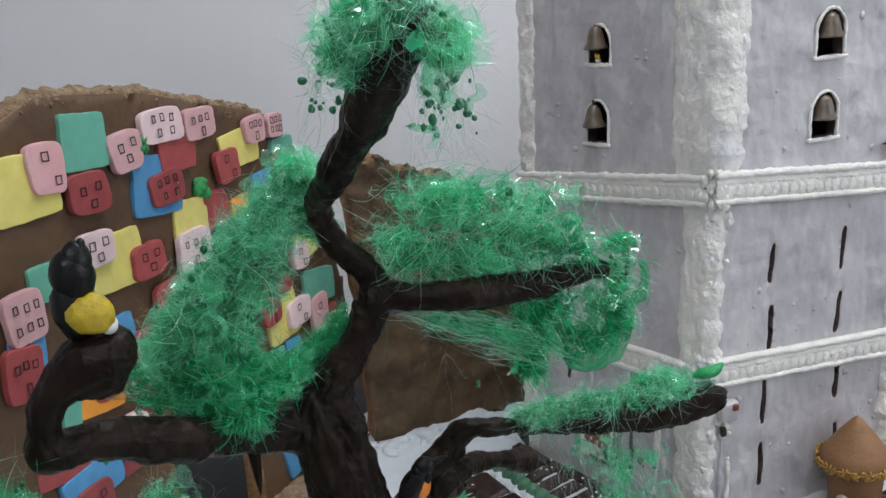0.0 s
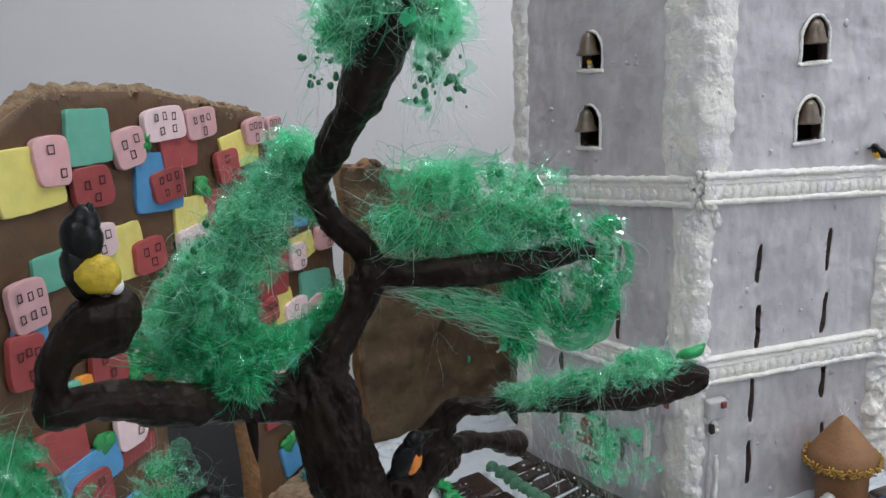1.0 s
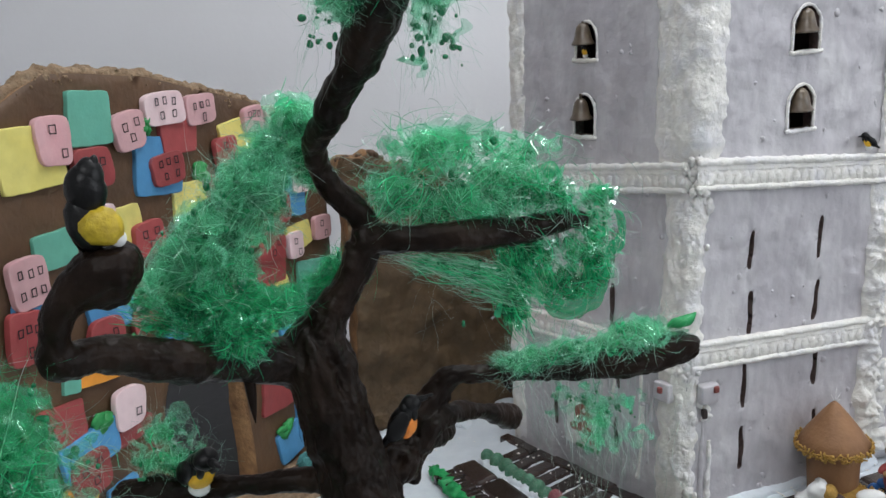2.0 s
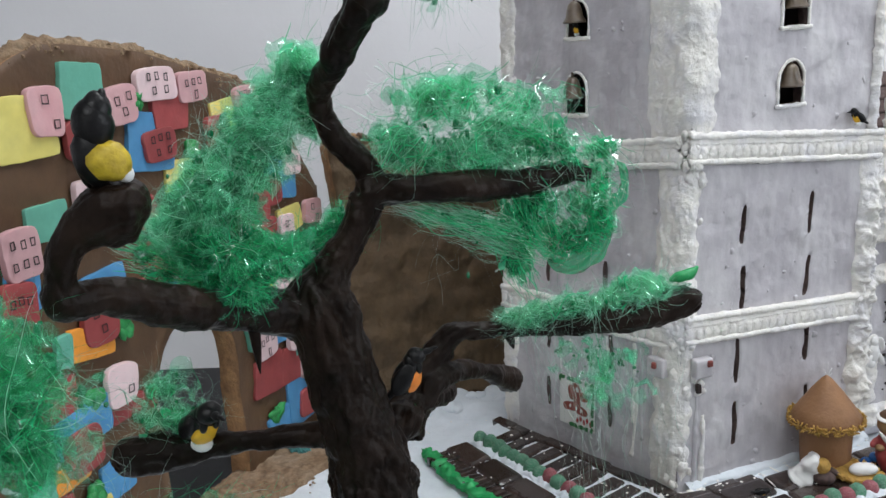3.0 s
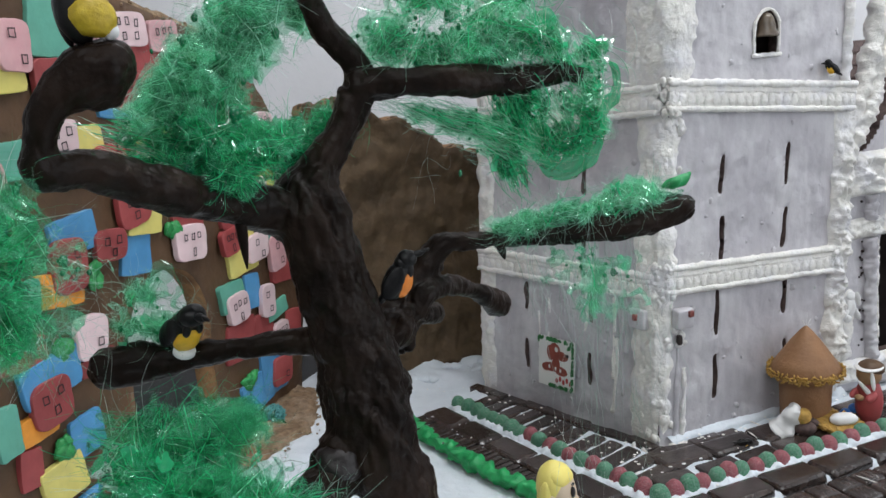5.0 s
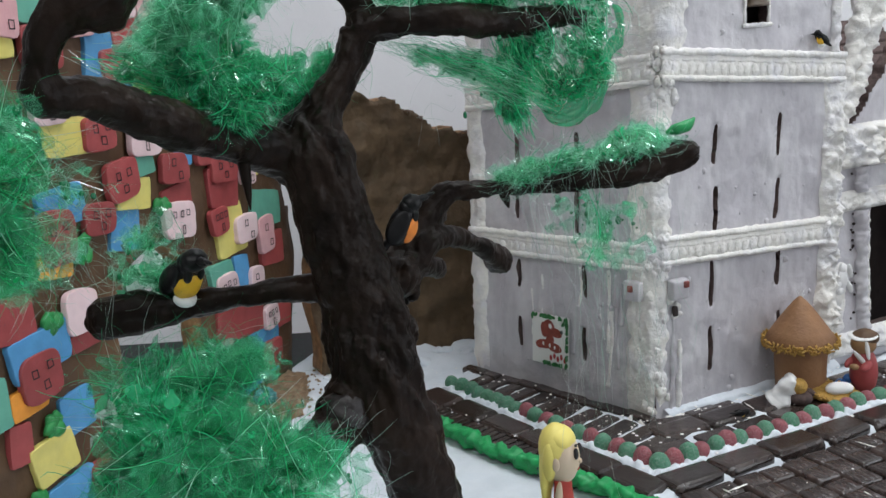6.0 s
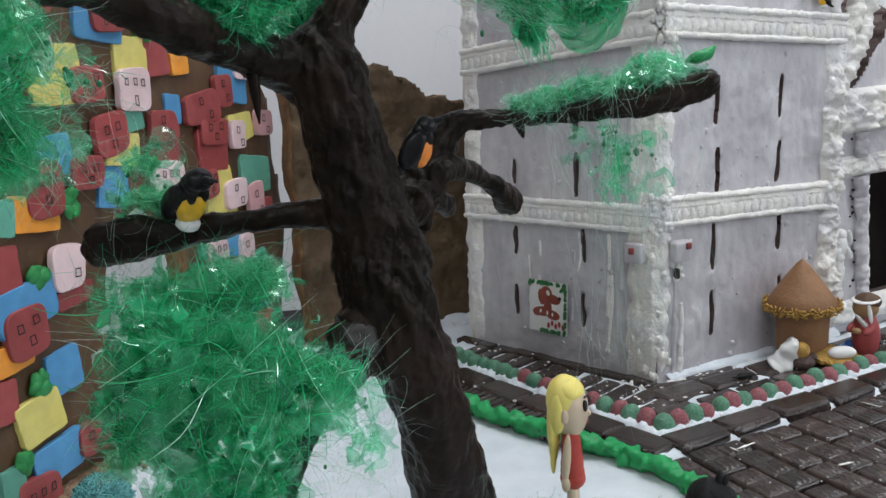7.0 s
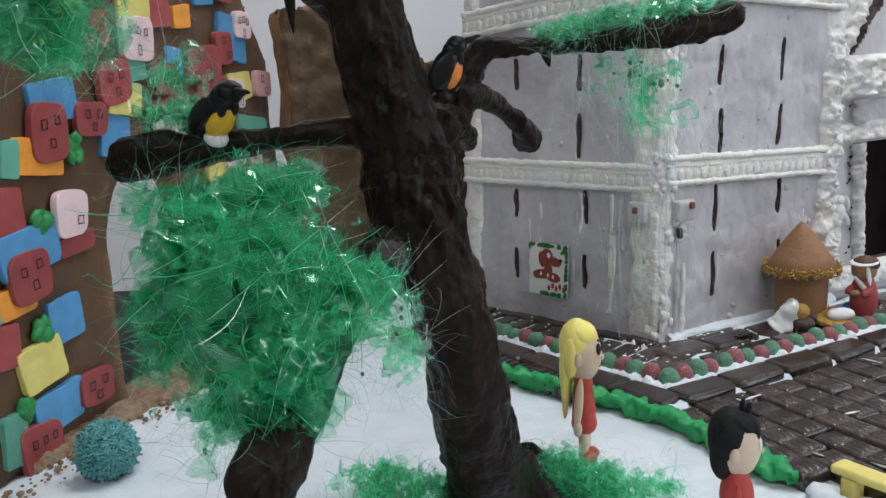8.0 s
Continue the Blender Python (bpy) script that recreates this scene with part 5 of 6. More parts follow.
def tuft(name, lobes, label, haze=150, fine=900, cords=60, threads=20, beads=80, glints=30, length=0.026, flow=(0, 0, 1, 0.0), curl=0.5, width=0.00015, cord=0.00045, patch=(0.006, 0.016), shell=0.5, gap=120.0, bead=0.0010, behind=False, sheet="film_sheet", fine_mat="film_pale"):
    """Foliage scattered in ellipsoids (x, y, z, rx, ry, rz, weight): a haze of thin film, fine strands, coarse cords, long clear threads, droplets and shining scraps."""
    L = np.array(lobes, float)
    w = L[:, 6] / L[:, 6].sum()
    off = np.random.uniform(0, 9, size=3)

    def middles(count, spread=1.0, grain=gap):
        l = L[np.random.choice(len(L), size=count * 2, p=w)]
        r = np.random.random((count * 2, 1)) ** shell * np.where(np.random.random((count * 2, 1)) < 0.1, 1.25, 1.0) * spread
        c = l[:, :3] + unit(np.random.normal(size=(count * 2, 3))) * r * l[:, 3:6]
        g = c * grain
        f = np.sin(g[:, 0] + off[0] + 1.3 * np.sin(g[:, 2])) + np.sin(g[:, 1] * 1.1 + off[1] + g[:, 2]) + np.sin(g[:, 2] * 1.2 + off[2] + 1.4 * np.sin(0.8 * g[:, 0]))
        c = c[np.argsort(-(f + np.random.normal(size=len(f)) * 2.2))[:count]]
        if behind:
            d = np.hypot(c[:, None, 0] - WOOD[None, :, 0], c[:, None, 2] - WOOD[None, :, 2]) - WOOD[None, :, 3] - 0.3 * length
            k = d.argmin(axis=1)
            near = d[np.arange(len(c)), k] < 0
            c[near, 1] = np.maximum(c[near, 1], WOOD[k[near], 1] + WOOD[k[near], 3] + 0.3 * length)
        return c

    def strands(count, wd, ln=1.0, cu=curl):
        return ribbons(middles(count), ln * length * np.random.uniform(0.4, 1.5, size=(count, 1)), wd * np.random.uniform(0.6, 1.6, size=(count, 1)), flow, cu)
    holder = sheet_object(name, *strands(fine, width), fine_mat, tree, label)
    if cords:
        sheet_object("cord_mass", *strands(cords, cord, 0.9, curl * 1.3), "film", holder, "coarse curling cords of green cellophane")
    if threads:
        sheet_object("thread_mass", *strands(threads, 0.00012, 1.3, 0.12), "film_thread", holder, "long clear cellophane threads")
    if haze:
        sheet_object("film_mass", *scraps(middles(haze, 0.85), np.random.uniform(*patch, size=(haze, 1))), sheet, holder, "thin crumpled green film")
    if glints:
        sheet_object("glint_mass", *scraps(middles(glints, 1.0), np.random.uniform(0.002, 0.006, size=(glints, 1))), "film_deep", holder, "shining scraps of green film")
    if beads:
        bm = Lumps()
        for p in middles(beads, 0.95, 40.0):
            r = bead * random.uniform(0.5, 1.1) * (1.6 if random.random() < 0.15 else 1.0)
            blob(bm, p, (r * random.uniform(0.7, 1.4), r, r * random.uniform(0.8, 1.6)), amp=r * 0.3, freq=500)
        tagged(part("sugar_bead", bm, "bead_green", holder, "dark green glassy droplets"), kind="stuff")
    return holder


FL = "shredded green cellophane foliage"
# tuft between the bent limb and the twisting limb: a pale sloping band over a denser bowl
tuft("foliage", [(0.026, 0.440, 0.394, 0.012, 0.009, 0.012, 0.8), (0.017, 0.436, 0.382, 0.019, 0.012, 0.015, 1.4), (0.007, 0.430, 0.369, 0.024, 0.014, 0.016, 1.9), (-0.005, 0.424, 0.354, 0.026, 0.016, 0.017, 2.2), (-0.014, 0.417, 0.340, 0.025, 0.016, 0.017, 2.0), (-0.030, 0.408, 0.332, 0.015, 0.014, 0.012, 0.5)],
     FL, haze=560, fine=2040, cords=60, threads=102, beads=234, glints=84, width=0.00011, curl=0.22, length=0.026, behind=True, flow=(-0.75, 0, -0.65, 0.30), bead=0.0013, patch=(0.004, 0.011), cord=0.0003)
tuft("foliage", [(-0.014, 0.408, 0.320, 0.022, 0.015, 0.013, 1.8), (0.003, 0.410, 0.316, 0.020, 0.015, 0.013, 2.0), (0.019, 0.416, 0.315, 0.018, 0.014, 0.011, 2.0), (0.032, 0.424, 0.319, 0.010, 0.010, 0.010, 0.9), (0.002, 0.408, 0.304, 0.028, 0.014, 0.007, 2.0)],
     FL, haze=430, fine=1768, cords=200, threads=102, beads=123, glints=237, width=0.00012, curl=0.31, length=0.022, behind=True, flow=(0.9, 0, 0.15, 0.3), bead=0.0013, fine_mat="film", sheet="film_veil", patch=(0.004, 0.011), cord=0.0003)
tuft("foliage", [(-0.038, 0.400, 0.325, 0.011, 0.008, 0.004, 1), (-0.032, 0.402, 0.314, 0.011, 0.008, 0.005, 1)], "swept points of green film", haze=24, fine=61, cords=50, threads=6, beads=0, glints=8, length=0.026, flow=(0.9, 0.1, -0.35, 0.85), curl=0.09, cord=0.0006, sheet="film_deep", patch=(0.003, 0.006))
# open mesh of curling cords over the level limb
tuft("foliage", [(0.085, 0.464, 0.354, 0.034, 0.012, 0.016, 3), (0.114, 0.474, 0.353, 0.028, 0.012, 0.015, 2.6), (0.064, 0.458, 0.360, 0.018, 0.012, 0.015, 1.0)], FL, haze=170, fine=620, cords=300, threads=68, beads=123, glints=84, curl=0.50, length=0.026, width=0.00014, cord=0.00030, behind=True, flow=(0.9, 0.3, 0, 0.3), bead=0.0011, patch=(0.004, 0.010))
tuft("foliage", [(0.085, 0.460, 0.376, 0.036, 0.010, 0.011, 3), (0.120, 0.470, 0.372, 0.026, 0.010, 0.009, 2)], "open mesh of curling green cellophane cords", haze=30, fine=176, cords=190, threads=27, beads=40, glints=19, curl=0.56, length=0.028, width=0.00016, cord=0.00030, behind=True, flow=(0.9, 0.3, 0, 0.45))
# tangle round the tip of the level limb, and the combed fall below it
tuft("foliage", [(0.134, 0.478, 0.351, 0.015, 0.009, 0.010, 1.4), (0.142, 0.480, 0.338, 0.014, 0.007, 0.010, 0.8), (0.158, 0.489, 0.328, 0.010, 0.008, 0.018, 1.4), (0.160, 0.492, 0.345, 0.012, 0.008, 0.007, 0.6), (0.130, 0.476, 0.322, 0.011, 0.006, 0.010, 0.9), (0.148, 0.481, 0.322, 0.011, 0.006, 0.010, 0.9)], FL, haze=110, fine=476, cords=170, threads=34, beads=32, glints=84, flow=(0.55, 0.2, -0.8, 0.6), length=0.028, width=0.00015, curl=0.31, cord=0.00032, sheet="film_deep", patch=(0.003, 0.008))
tuft("foliage", [(0.080, 0.460, 0.321, 0.014, 0.007, 0.004, 0.9), (0.098, 0.465, 0.315, 0.018, 0.008, 0.007, 1.8), (0.110, 0.469, 0.306, 0.012, 0.008, 0.010, 1.6)], "combed fall of green cellophane under the limb", haze=60, fine=408, cords=150, threads=17, beads=10, glints=16, flow=(0.86, 0.3, -0.40, 0.88), length=0.034, curl=0.09, width=0.00015, cord=0.0003, behind=True, sheet="film_veil", patch=(0.003, 0.008))
tuft("foliage", [(0.119, 0.474, 0.313, 0.009, 0.007, 0.014, 1.5), (0.117, 0.474, 0.297, 0.008, 0.006, 0.014, 1.3)], "combed fall of green cellophane under the limb", haze=110, fine=353, cords=170, threads=13, beads=7, glints=36, flow=(0.30, 0.1, -0.95, 0.88), length=0.026, curl=0.09, width=0.00016, cord=0.0004, sheet="film_deep", patch=(0.003, 0.008), fine_mat="film")
# crown at the top of the twisting limb
tuft("foliage", [(0.082, 0.376, 0.458, 0.022, 0.014, 0.011, 2.8), (0.068, 0.384, 0.449, 0.013, 0.012, 0.013, 1.1), (0.100, 0.380, 0.450, 0.012, 0.010, 0.014, 1.0)], FL, haze=210, fine=884, cords=36, threads=61, beads=151, glints=22, length=0.022, width=0.00011, curl=0.31, bead=0.0010, patch=(0.003, 0.009), cord=0.0003)
tuft("foliage", [(0.098, 0.386, 0.430, 0.013, 0.010, 0.016, 1), (0.054, 0.394, 0.438, 0.008, 0.008, 0.014, 0.6)], "thin hanging green cellophane strands", haze=12, fine=115, cords=0, threads=40, beads=60, glints=2, length=0.032, flow=(0.1, 0, -1, 0.6), width=0.00010, curl=0.15, patch=(0.003, 0.007))
# ridge along the long limb and the veil that hangs from it
tuft("foliage", [(0.146, 0.490, 0.2640, 0.030, 0.009, 0.006, 2), (0.180, 0.494, 0.2705, 0.022, 0.010, 0.007, 2), (0.118, 0.488, 0.2580, 0.016, 0.006, 0.004, 0.8)], FL, haze=230, fine=1020, cords=70, threads=51, beads=55, glints=70, flow=(0.9, 0.1, 0.15, 0.5), length=0.024, width=0.00012, curl=0.28, patch=(0.003, 0.009), cord=0.0003)
tuft("foliage", [(0.150, 0.486, 0.238, 0.036, 0.008, 0.016, 1), (0.162, 0.488, 0.222, 0.024, 0.006, 0.022, 0.7)], "thin hanging green cellophane strands", haze=60, fine=176, cords=4, threads=57, beads=21, glints=5, flow=(0.08, 0, -1, 0.75), length=0.040, width=0.00010, patch=(0.002, 0.007), gap=60.0, curl=0.12)
tuft("foliage", [(0.165, 0.490, 0.165, 0.040, 0.010, 0.055, 1)], "long fine hanging cellophane threads", haze=0, fine=27, cords=0, threads=13, beads=0, glints=0, flow=(0.03, 0, -1, 0.93), length=0.075, width=0.00009, gap=60.0, curl=0.05)
# loose tuft in front of the bent limb
tuft("foliage", [(-0.060, 0.322, 0.305, 0.020, 0.018, 0.026, 2), (-0.068, 0.325, 0.272, 0.024, 0.020, 0.026, 2)], FL, haze=170, fine=480, cords=30, threads=40, beads=55, glints=56, length=0.032, patch=(0.004, 0.012), width=0.00011, curl=0.25, cord=0.0003, fine_mat="film", sheet="film_veil")
tuft("foliage", [(-0.040, 0.330, 0.285, 0.014, 0.012, 0.014, 1), (-0.050, 0.335, 0.262, 0.018, 0.014, 0.014, 1)], "loose pale cellophane threads", haze=14, fine=88, cords=6, threads=27, beads=7, glints=5, length=0.034, width=0.0001, curl=0.19, patch=(0.003, 0.007))
# large tuft on the hanging limb
tuft("foliage", [(-0.012, 0.352, 0.172, 0.040, 0.028, 0.032, 5), (-0.036, 0.372, 0.200, 0.028, 0.022, 0.020, 2.4), (-0.008, 0.374, 0.205, 0.024, 0.018, 0.016, 0.9), (0.012, 0.365, 0.170, 0.024, 0.020, 0.018, 1.1), (-0.010, 0.350, 0.138, 0.028, 0.022, 0.020, 2.4), (-0.040, 0.350, 0.156, 0.020, 0.020, 0.030, 1.4)], FL, haze=900, fine=1500, cords=200, threads=187, beads=40, glints=237, length=0.038, width=0.00012, patch=(0.004, 0.014), gap=80.0, curl=0.25, flow=(0.85, 0, 0.4, 0.35), bead=0.0008, cord=0.00035, fine_mat="film", sheet="film_veil")
tuft("foliage", [(-0.034, 0.350, 0.194, 0.015, 0.012, 0.018, 1), (-0.008, 0.342, 0.150, 0.018, 0.012, 0.024, 1.2)], "dense folds of deep green film", haze=220, fine=272, cords=90, threads=17, beads=0, glints=70, length=0.030, patch=(0.004, 0.011), sheet="film_deep", flow=(0.1, 0, -1, 0.5), curl=0.19, fine_mat="film", cord=0.0004)
tuft("foliage", [(0.034, 0.372, 0.150, 0.014, 0.016, 0.028, 1), (-0.030, 0.345, 0.125, 0.014, 0.018, 0.018, 0.6)], "loose hanging green cellophane strands", haze=40, fine=204, cords=8, threads=27, beads=7, glints=8, length=0.030, flow=(0.3, 0, -1, 0.4), patch=(0.003, 0.008), width=0.00011)
tuft("foliage", [(-0.052, 0.431, 0.236, 0.024, 0.008, 0.012, 1), (-0.052, 0.431, 0.250, 0.016, 0.006, 0.012, 0.3)], FL, haze=60, fine=204, cords=10, threads=34, beads=19, glints=11, length=0.020, flow=(0, 0, 1, 0.4), patch=(0.003, 0.008), width=0.00011)
tuft("foliage", [(0.112, 0.512, 0.016, 0.022, 0.018, 0.018, 3.0), (0.134, 0.510, 0.012, 0.026, 0.020, 0.014, 2.6), (0.165, 0.520, 0.004, 0.026, 0.020, 0.007, 0.8), (0.045, 0.480, 0.016, 0.030, 0.03, 0.020, 2.6), (0.010, 0.535, 0.008, 0.036, 0.028, 0.010, 1.6), (0.02, 0.46, 0.008, 0.04, 0.02, 0.010, 1.2)], "green cellophane grass at the foot of the tree", haze=620, fine=3000, cords=320, threads=68, beads=27, glints=84, length=0.022, flow=(0, 0, 1, 0.2), width=0.00014, fine_mat="film", patch=(0.003, 0.009), sheet="film_veil", cord=0.0003)
tuft("foliage", [(0.11, 0.47, 0.345, 0.05, 0.02, 0.03, 1), (0.085, 0.458, 0.305, 0.02, 0.01, 0.02, 0.6), (0.0, 0.41, 0.35, 0.03, 0.03, 0.04, 0.5)], "long loose pale cellophane threads", haze=0, fine=10, cords=0, threads=34, beads=7, glints=0, length=0.03, flow=(0.1, 0, -1, 0.3), width=0.00012)


def film_curl(cx, cy, cz, r, a0, a1, wide, turns):
    """A wide strip of glossy film rolled into an open loop, frayed along one edge."""
    bm = bmesh.new()
    rows = []
    for i in range(41):
        k = i / 40
        a = a0 + (a1 - a0) * k
        rr = r * (1 - 0.25 * turns * k) * (1 + 0.06 * math.sin(9 * k))
        wd = wide * (0.35 + 0.65 * math.sin(math.pi * min(1, 0.15 + k * 0.85)))
        row = []
        for j in range(9):
            q = j / 8 - 0.5
            rad = rr + q * wd * (1 + 0.25 * math.sin(17 * k + 3 * j))
            row.append(bm.verts.new((cx + rad * math.cos(a), cy + q * wd * 0.5 + 0.0014 * math.sin(9 * q + 13 * k), cz + 1.1 * rad * math.sin(a) + 0.0006 * math.sin(25 * k + 7 * q))))
        rows.append(row)
    for r0, r1 in zip(rows, rows[1:]):
        for j in range(8):
            bm.faces.new((r0[j], r0[j + 1], r1[j + 1], r1[j]))
    part("cellophane_curl", bm, "film_dark", tree, "curled strip of glossy green cellophane")


film_curl(0.1430, 0.482, 0.3060, 0.0140, math.pi * 0.80, math.pi * 2.30, 0.0085, 0.30)
film_curl(0.1445, 0.479, 0.3090, 0.0095, math.pi * 0.95, math.pi * 2.20, 0.0060, 0.2)
film_curl(0.1450, 0.486, 0.3050, 0.0175, math.pi * 1.25, math.pi * 2.20, 0.0060, 0.0)
film_curl(0.1350, 0.474, 0.3540, 0.0070, math.pi * 0.10, math.pi * 1.60, 0.0070, 0.6)
film_curl(0.1590, 0.488, 0.3280, 0.0130, math.pi * 1.35, math.pi * 2.25, 0.0060, 0.2)
tuft("foliage", [(0.1430, 0.482, 0.303, 0.014, 0.006, 0.012, 1), (0.158, 0.486, 0.312, 0.007, 0.005, 0.014, 0.6)], "glossy folds of green film in a hanging loop", haze=70, fine=160, cords=70, threads=6, beads=6, glints=40, length=0.022, flow=(0.5, 0, -0.6, 0.3), curl=0.9, fine_mat="film", sheet="film_deep", patch=(0.003, 0.007))
bm = bmesh.new()
P = Vector((0.2015, 0.4965, 0.2745))
tube(bm, [(P.x - 0.008, P.y, P.z - 0.0005, 0.001), (P.x - 0.004, P.y, P.z + 0.0006, 0.0044), (P.x + 0.001, P.y, P.z + 0.0018, 0.0052), (P.x + 0.0045, P.y, P.z + 0.0038, 0.0034), (P.x + 0.0065, P.y, P.z + 0.0062, 0.0006)], n=22, seg=12, squash=0.6, amp=0.0008, freq=200)
part("fondant_leaf", bm, "fondant_green", tree, "single green fondant leaf on the limb tip")

# ---------------------------------------------------------------- chocolate paving and gumdrop borders
paving = thing("chocolate_paving", C0 + NU * 0.2, "dark chocolate paving set in white icing round the tower", "paving")
AU, AV = math.degrees(math.atan2(U.y, U.x)), math.degrees(math.atan2(V.y, V.x))


def gu(s, n, z=0.0):
    return C0 + U * s + NU * n + Vector((0, 0, z))


def gv(s, n, z=0.0):
    return C0 + V * s + NV * n + Vector((0, 0, z))


def bar_mesh(name, w, l, h, cells, ridges, seed):
    """A moulded chocolate bar: soft-edged slab, shallow joints between its cells and fine ridges along each cell."""
    bm = bmesh.new()
    cl = l / cells
    rows = [(-l / 2, 0.0, 0), (-l / 2 + 0.0006, 0.72, 0), (-l / 2 + 0.0018, 0.95, 0)]
    for c in range(cells):
        y0 = -l / 2 + cl * c
        if c:
            rows += [(y0 - 0.0010, 1.0, 0), (y0, 0.90, 0), (y0 + 0.0010, 1.0, 0)]
        rows += [(y0 + 0.0028, 1.0, 0), (y0 + 0.0036, 1.0, 1), (y0 + cl / 2, 1.0, 1), (y0 + cl - 0.0036, 1.0, 1), (y0 + cl - 0.0028, 1.0, 0)]
    rows += [(l / 2 - 0.0018, 0.95, 0), (l / 2 - 0.0006, 0.72, 0), (l / 2, 0.0, 0)]
    prof = [(-0.5, 0.0, 0), (-0.5, 0.62, 0), (-0.46, 0.87, 0), (-0.40, 0.99, 0), (-0.36, 1.0, 0)]
    for r in range(ridges):
        m = -0.30 + 0.60 * (r + 0.5) / ridges
        prof += [(m - 0.055, 1.0, 0), (m - 0.02, 1.0, 1), (m + 0.02, 1.0, 1), (m + 0.055, 1.0, 0)]
    prof += [(0.36, 1.0, 0), (0.40, 0.99, 0), (0.46, 0.87, 0), (0.5, 0.62, 0), (0.5, 0.0, 0)]
    grid = []
    for y, k, up in rows:
        ln = []
        for x, z, ridge in prof:
            zz = z * h * (k if abs(x) < 0.38 or k < 0.96 else 1.0) + 0.0008 * ridge * up
            ln.append(bm.verts.new((x * w + 0.0004 * fbm((x * 3, y * 60, seed), 1.0, seed), y, zz + 0.0004 * fbm((x * 2, y * 90, seed), 1.0, seed + 3))))
        grid.append(ln)
    for a, b in zip(grid, grid[1:]):
        for k in range(len(prof) - 1):
            bm.faces.new((a[k], a[k + 1], b[k + 1], b[k]))
    bmesh.ops.recalc_face_normals(bm, faces=bm.faces)
    me = bpy.data.meshes.new(name)
    bm.to_mesh(me)
    bm.free()
    me.materials.append(M["choc"])
    me.shade_smooth()
    return me


def lump_mesh(name, w, l, h, seed):
    """A plain chocolate block with softened, chipped edges."""
    bm = bmesh.new()
    box(bm, 0, 0, h / 2, w, l, h, bevel=min(w, l, h * 2.2) * 0.2, segs=3)
    for v in bm.verts:
        v.co += Vector((fbm(v.co, 70, seed), fbm(v.co, 70, seed + 3), 0.5 * fbm(v.co, 90, seed + 7))) * min(w, l) * 0.065
    me = bpy.data.meshes.new(name)
    bm.to_mesh(me)
    bm.free()
    me.materials.append(M["choc"])
    return me


def piece(name, me, place, rz, rx=0.0, ry=0.0):
    ob = new(name, me)
    ob.parent = paving
    ob.matrix_world = pose(*place, rx, ry, rz)
    ob.matrix_parent_inverse = Matrix()
    ob.matrix_basis = paving.matrix_world.inverted() @ pose(*place, rx, ry, rz)
    return ob


BARS = [bar_mesh("chocolate_bar", 0.0222, 0.0570, 0.0085, 3, 3, i) for i in range(3)]
ROWS = [lump_mesh("chocolate_block", 0.0472, 0.0270, 0.0112, i) for i in range(4)]
PLANKS = [lump_mesh("chocolate_plank", 0.0158, 0.040, 0.0100, 20 + i) for i in range(4)]
WAFERS = [lump_mesh("chocolate_wafer", 0.0056, 0.022, 0.0092, 40 + i) for i in range(3)]
SLABS = [lump_mesh("chocolate_slab", 0.0385, 0.0195, 0.0100, 80 + i) for i in range(4)]
SHARDS = [lump_mesh("chocolate_shard", 0.030, 0.012, 0.011, 60 + i) for i in range(4)]


def jig(a):
    return random.uniform(-a, a)


# the border runs askew to the side wall: its distance from the wall at s
def border(s):
    return 0.078 - 0.102 * (s + 0.04)


SKEW = V - NV * 0.102
AS = math.degrees(math.atan2(SKEW.y, SKEW.x))
# ridged bars in front of the tower
SHORT = [bar_mesh("chocolate_bar", 0.0222, 0.0190, 0.0085, 1, 3, 11), bar_mesh("chocolate_bar", 0.0222, 0.0380, 0.0085, 2, 3, 12)]
for i in range(24):
    s = -0.083 + i * 0.0230
    k = (0, 2, 1, 0, 1, 2)[i % 6]
    n = 0.1195 + jig(0.0015)
    for j in range(7):
        l = (0.0570, 0.0190, 0.0380)[k] if j == 0 else 0.0570
        me = random.choice(BARS) if l == 0.0570 else SHORT[k - 1]
        if n + l < 0.25 + 1.2 * max(0.0, s + 0.083):
            piece("chocolate_bar", me, gu(s + jig(0.0006), n + l / 2, -0.0005 + jig(0.0006)), AU + jig(1.2), jig(1.6), jig(2))
        n += l + 0.0012
# the row of blocks outside the gumdrops
for i in range(10):
    piece("chocolate_block", random.choice(ROWS), gu(-0.046 + i * 0.0490, 0.1015 + jig(0.001), -0.0005), AU + jig(2.0), jig(2), jig(1.5))
for i in range(6):
    s = -0.056 + i * 0.0480
    piece("chocolate_block", random.choice(ROWS), gv(s, border(s) + 0.0235 + jig(0.001), -0.0015), AS + jig(2.0), jig(2), jig(1.5))
# planks between the tower and the gumdrops
for i in range(12):
    s = -0.030 + i * 0.0195 + jig(0.0008)
    piece("chocolate_plank", random.choice(PLANKS), gv(s, 0.5 * border(s) + 0.0035 + jig(0.001), -0.0012), AV + jig(2.5), jig(1.2), jig(1.2))
for i in range(9):
    piece("chocolate_block", random.choice(ROWS), gu(0.002 + i * 0.049 + jig(0.001), 0.0305 + jig(0.0015), -0.001), AU + jig(3), jig(1.5), jig(1.5))
for i in range(11):
    piece("chocolate_slab", random.choice(SLABS), gu(-0.024 + i * 0.0405 + jig(0.002), 0.0560 + jig(0.0015), -0.0016), AU + jig(3), jig(1.5), jig(1.5))
for i in range(4):
    piece("chocolate_shard", random.choice(SHARDS), gu(-0.012 + i * 0.024 + jig(0.004), 0.0140 + jig(0.002), -0.002), AU + jig(14), jig(4), jig(4))
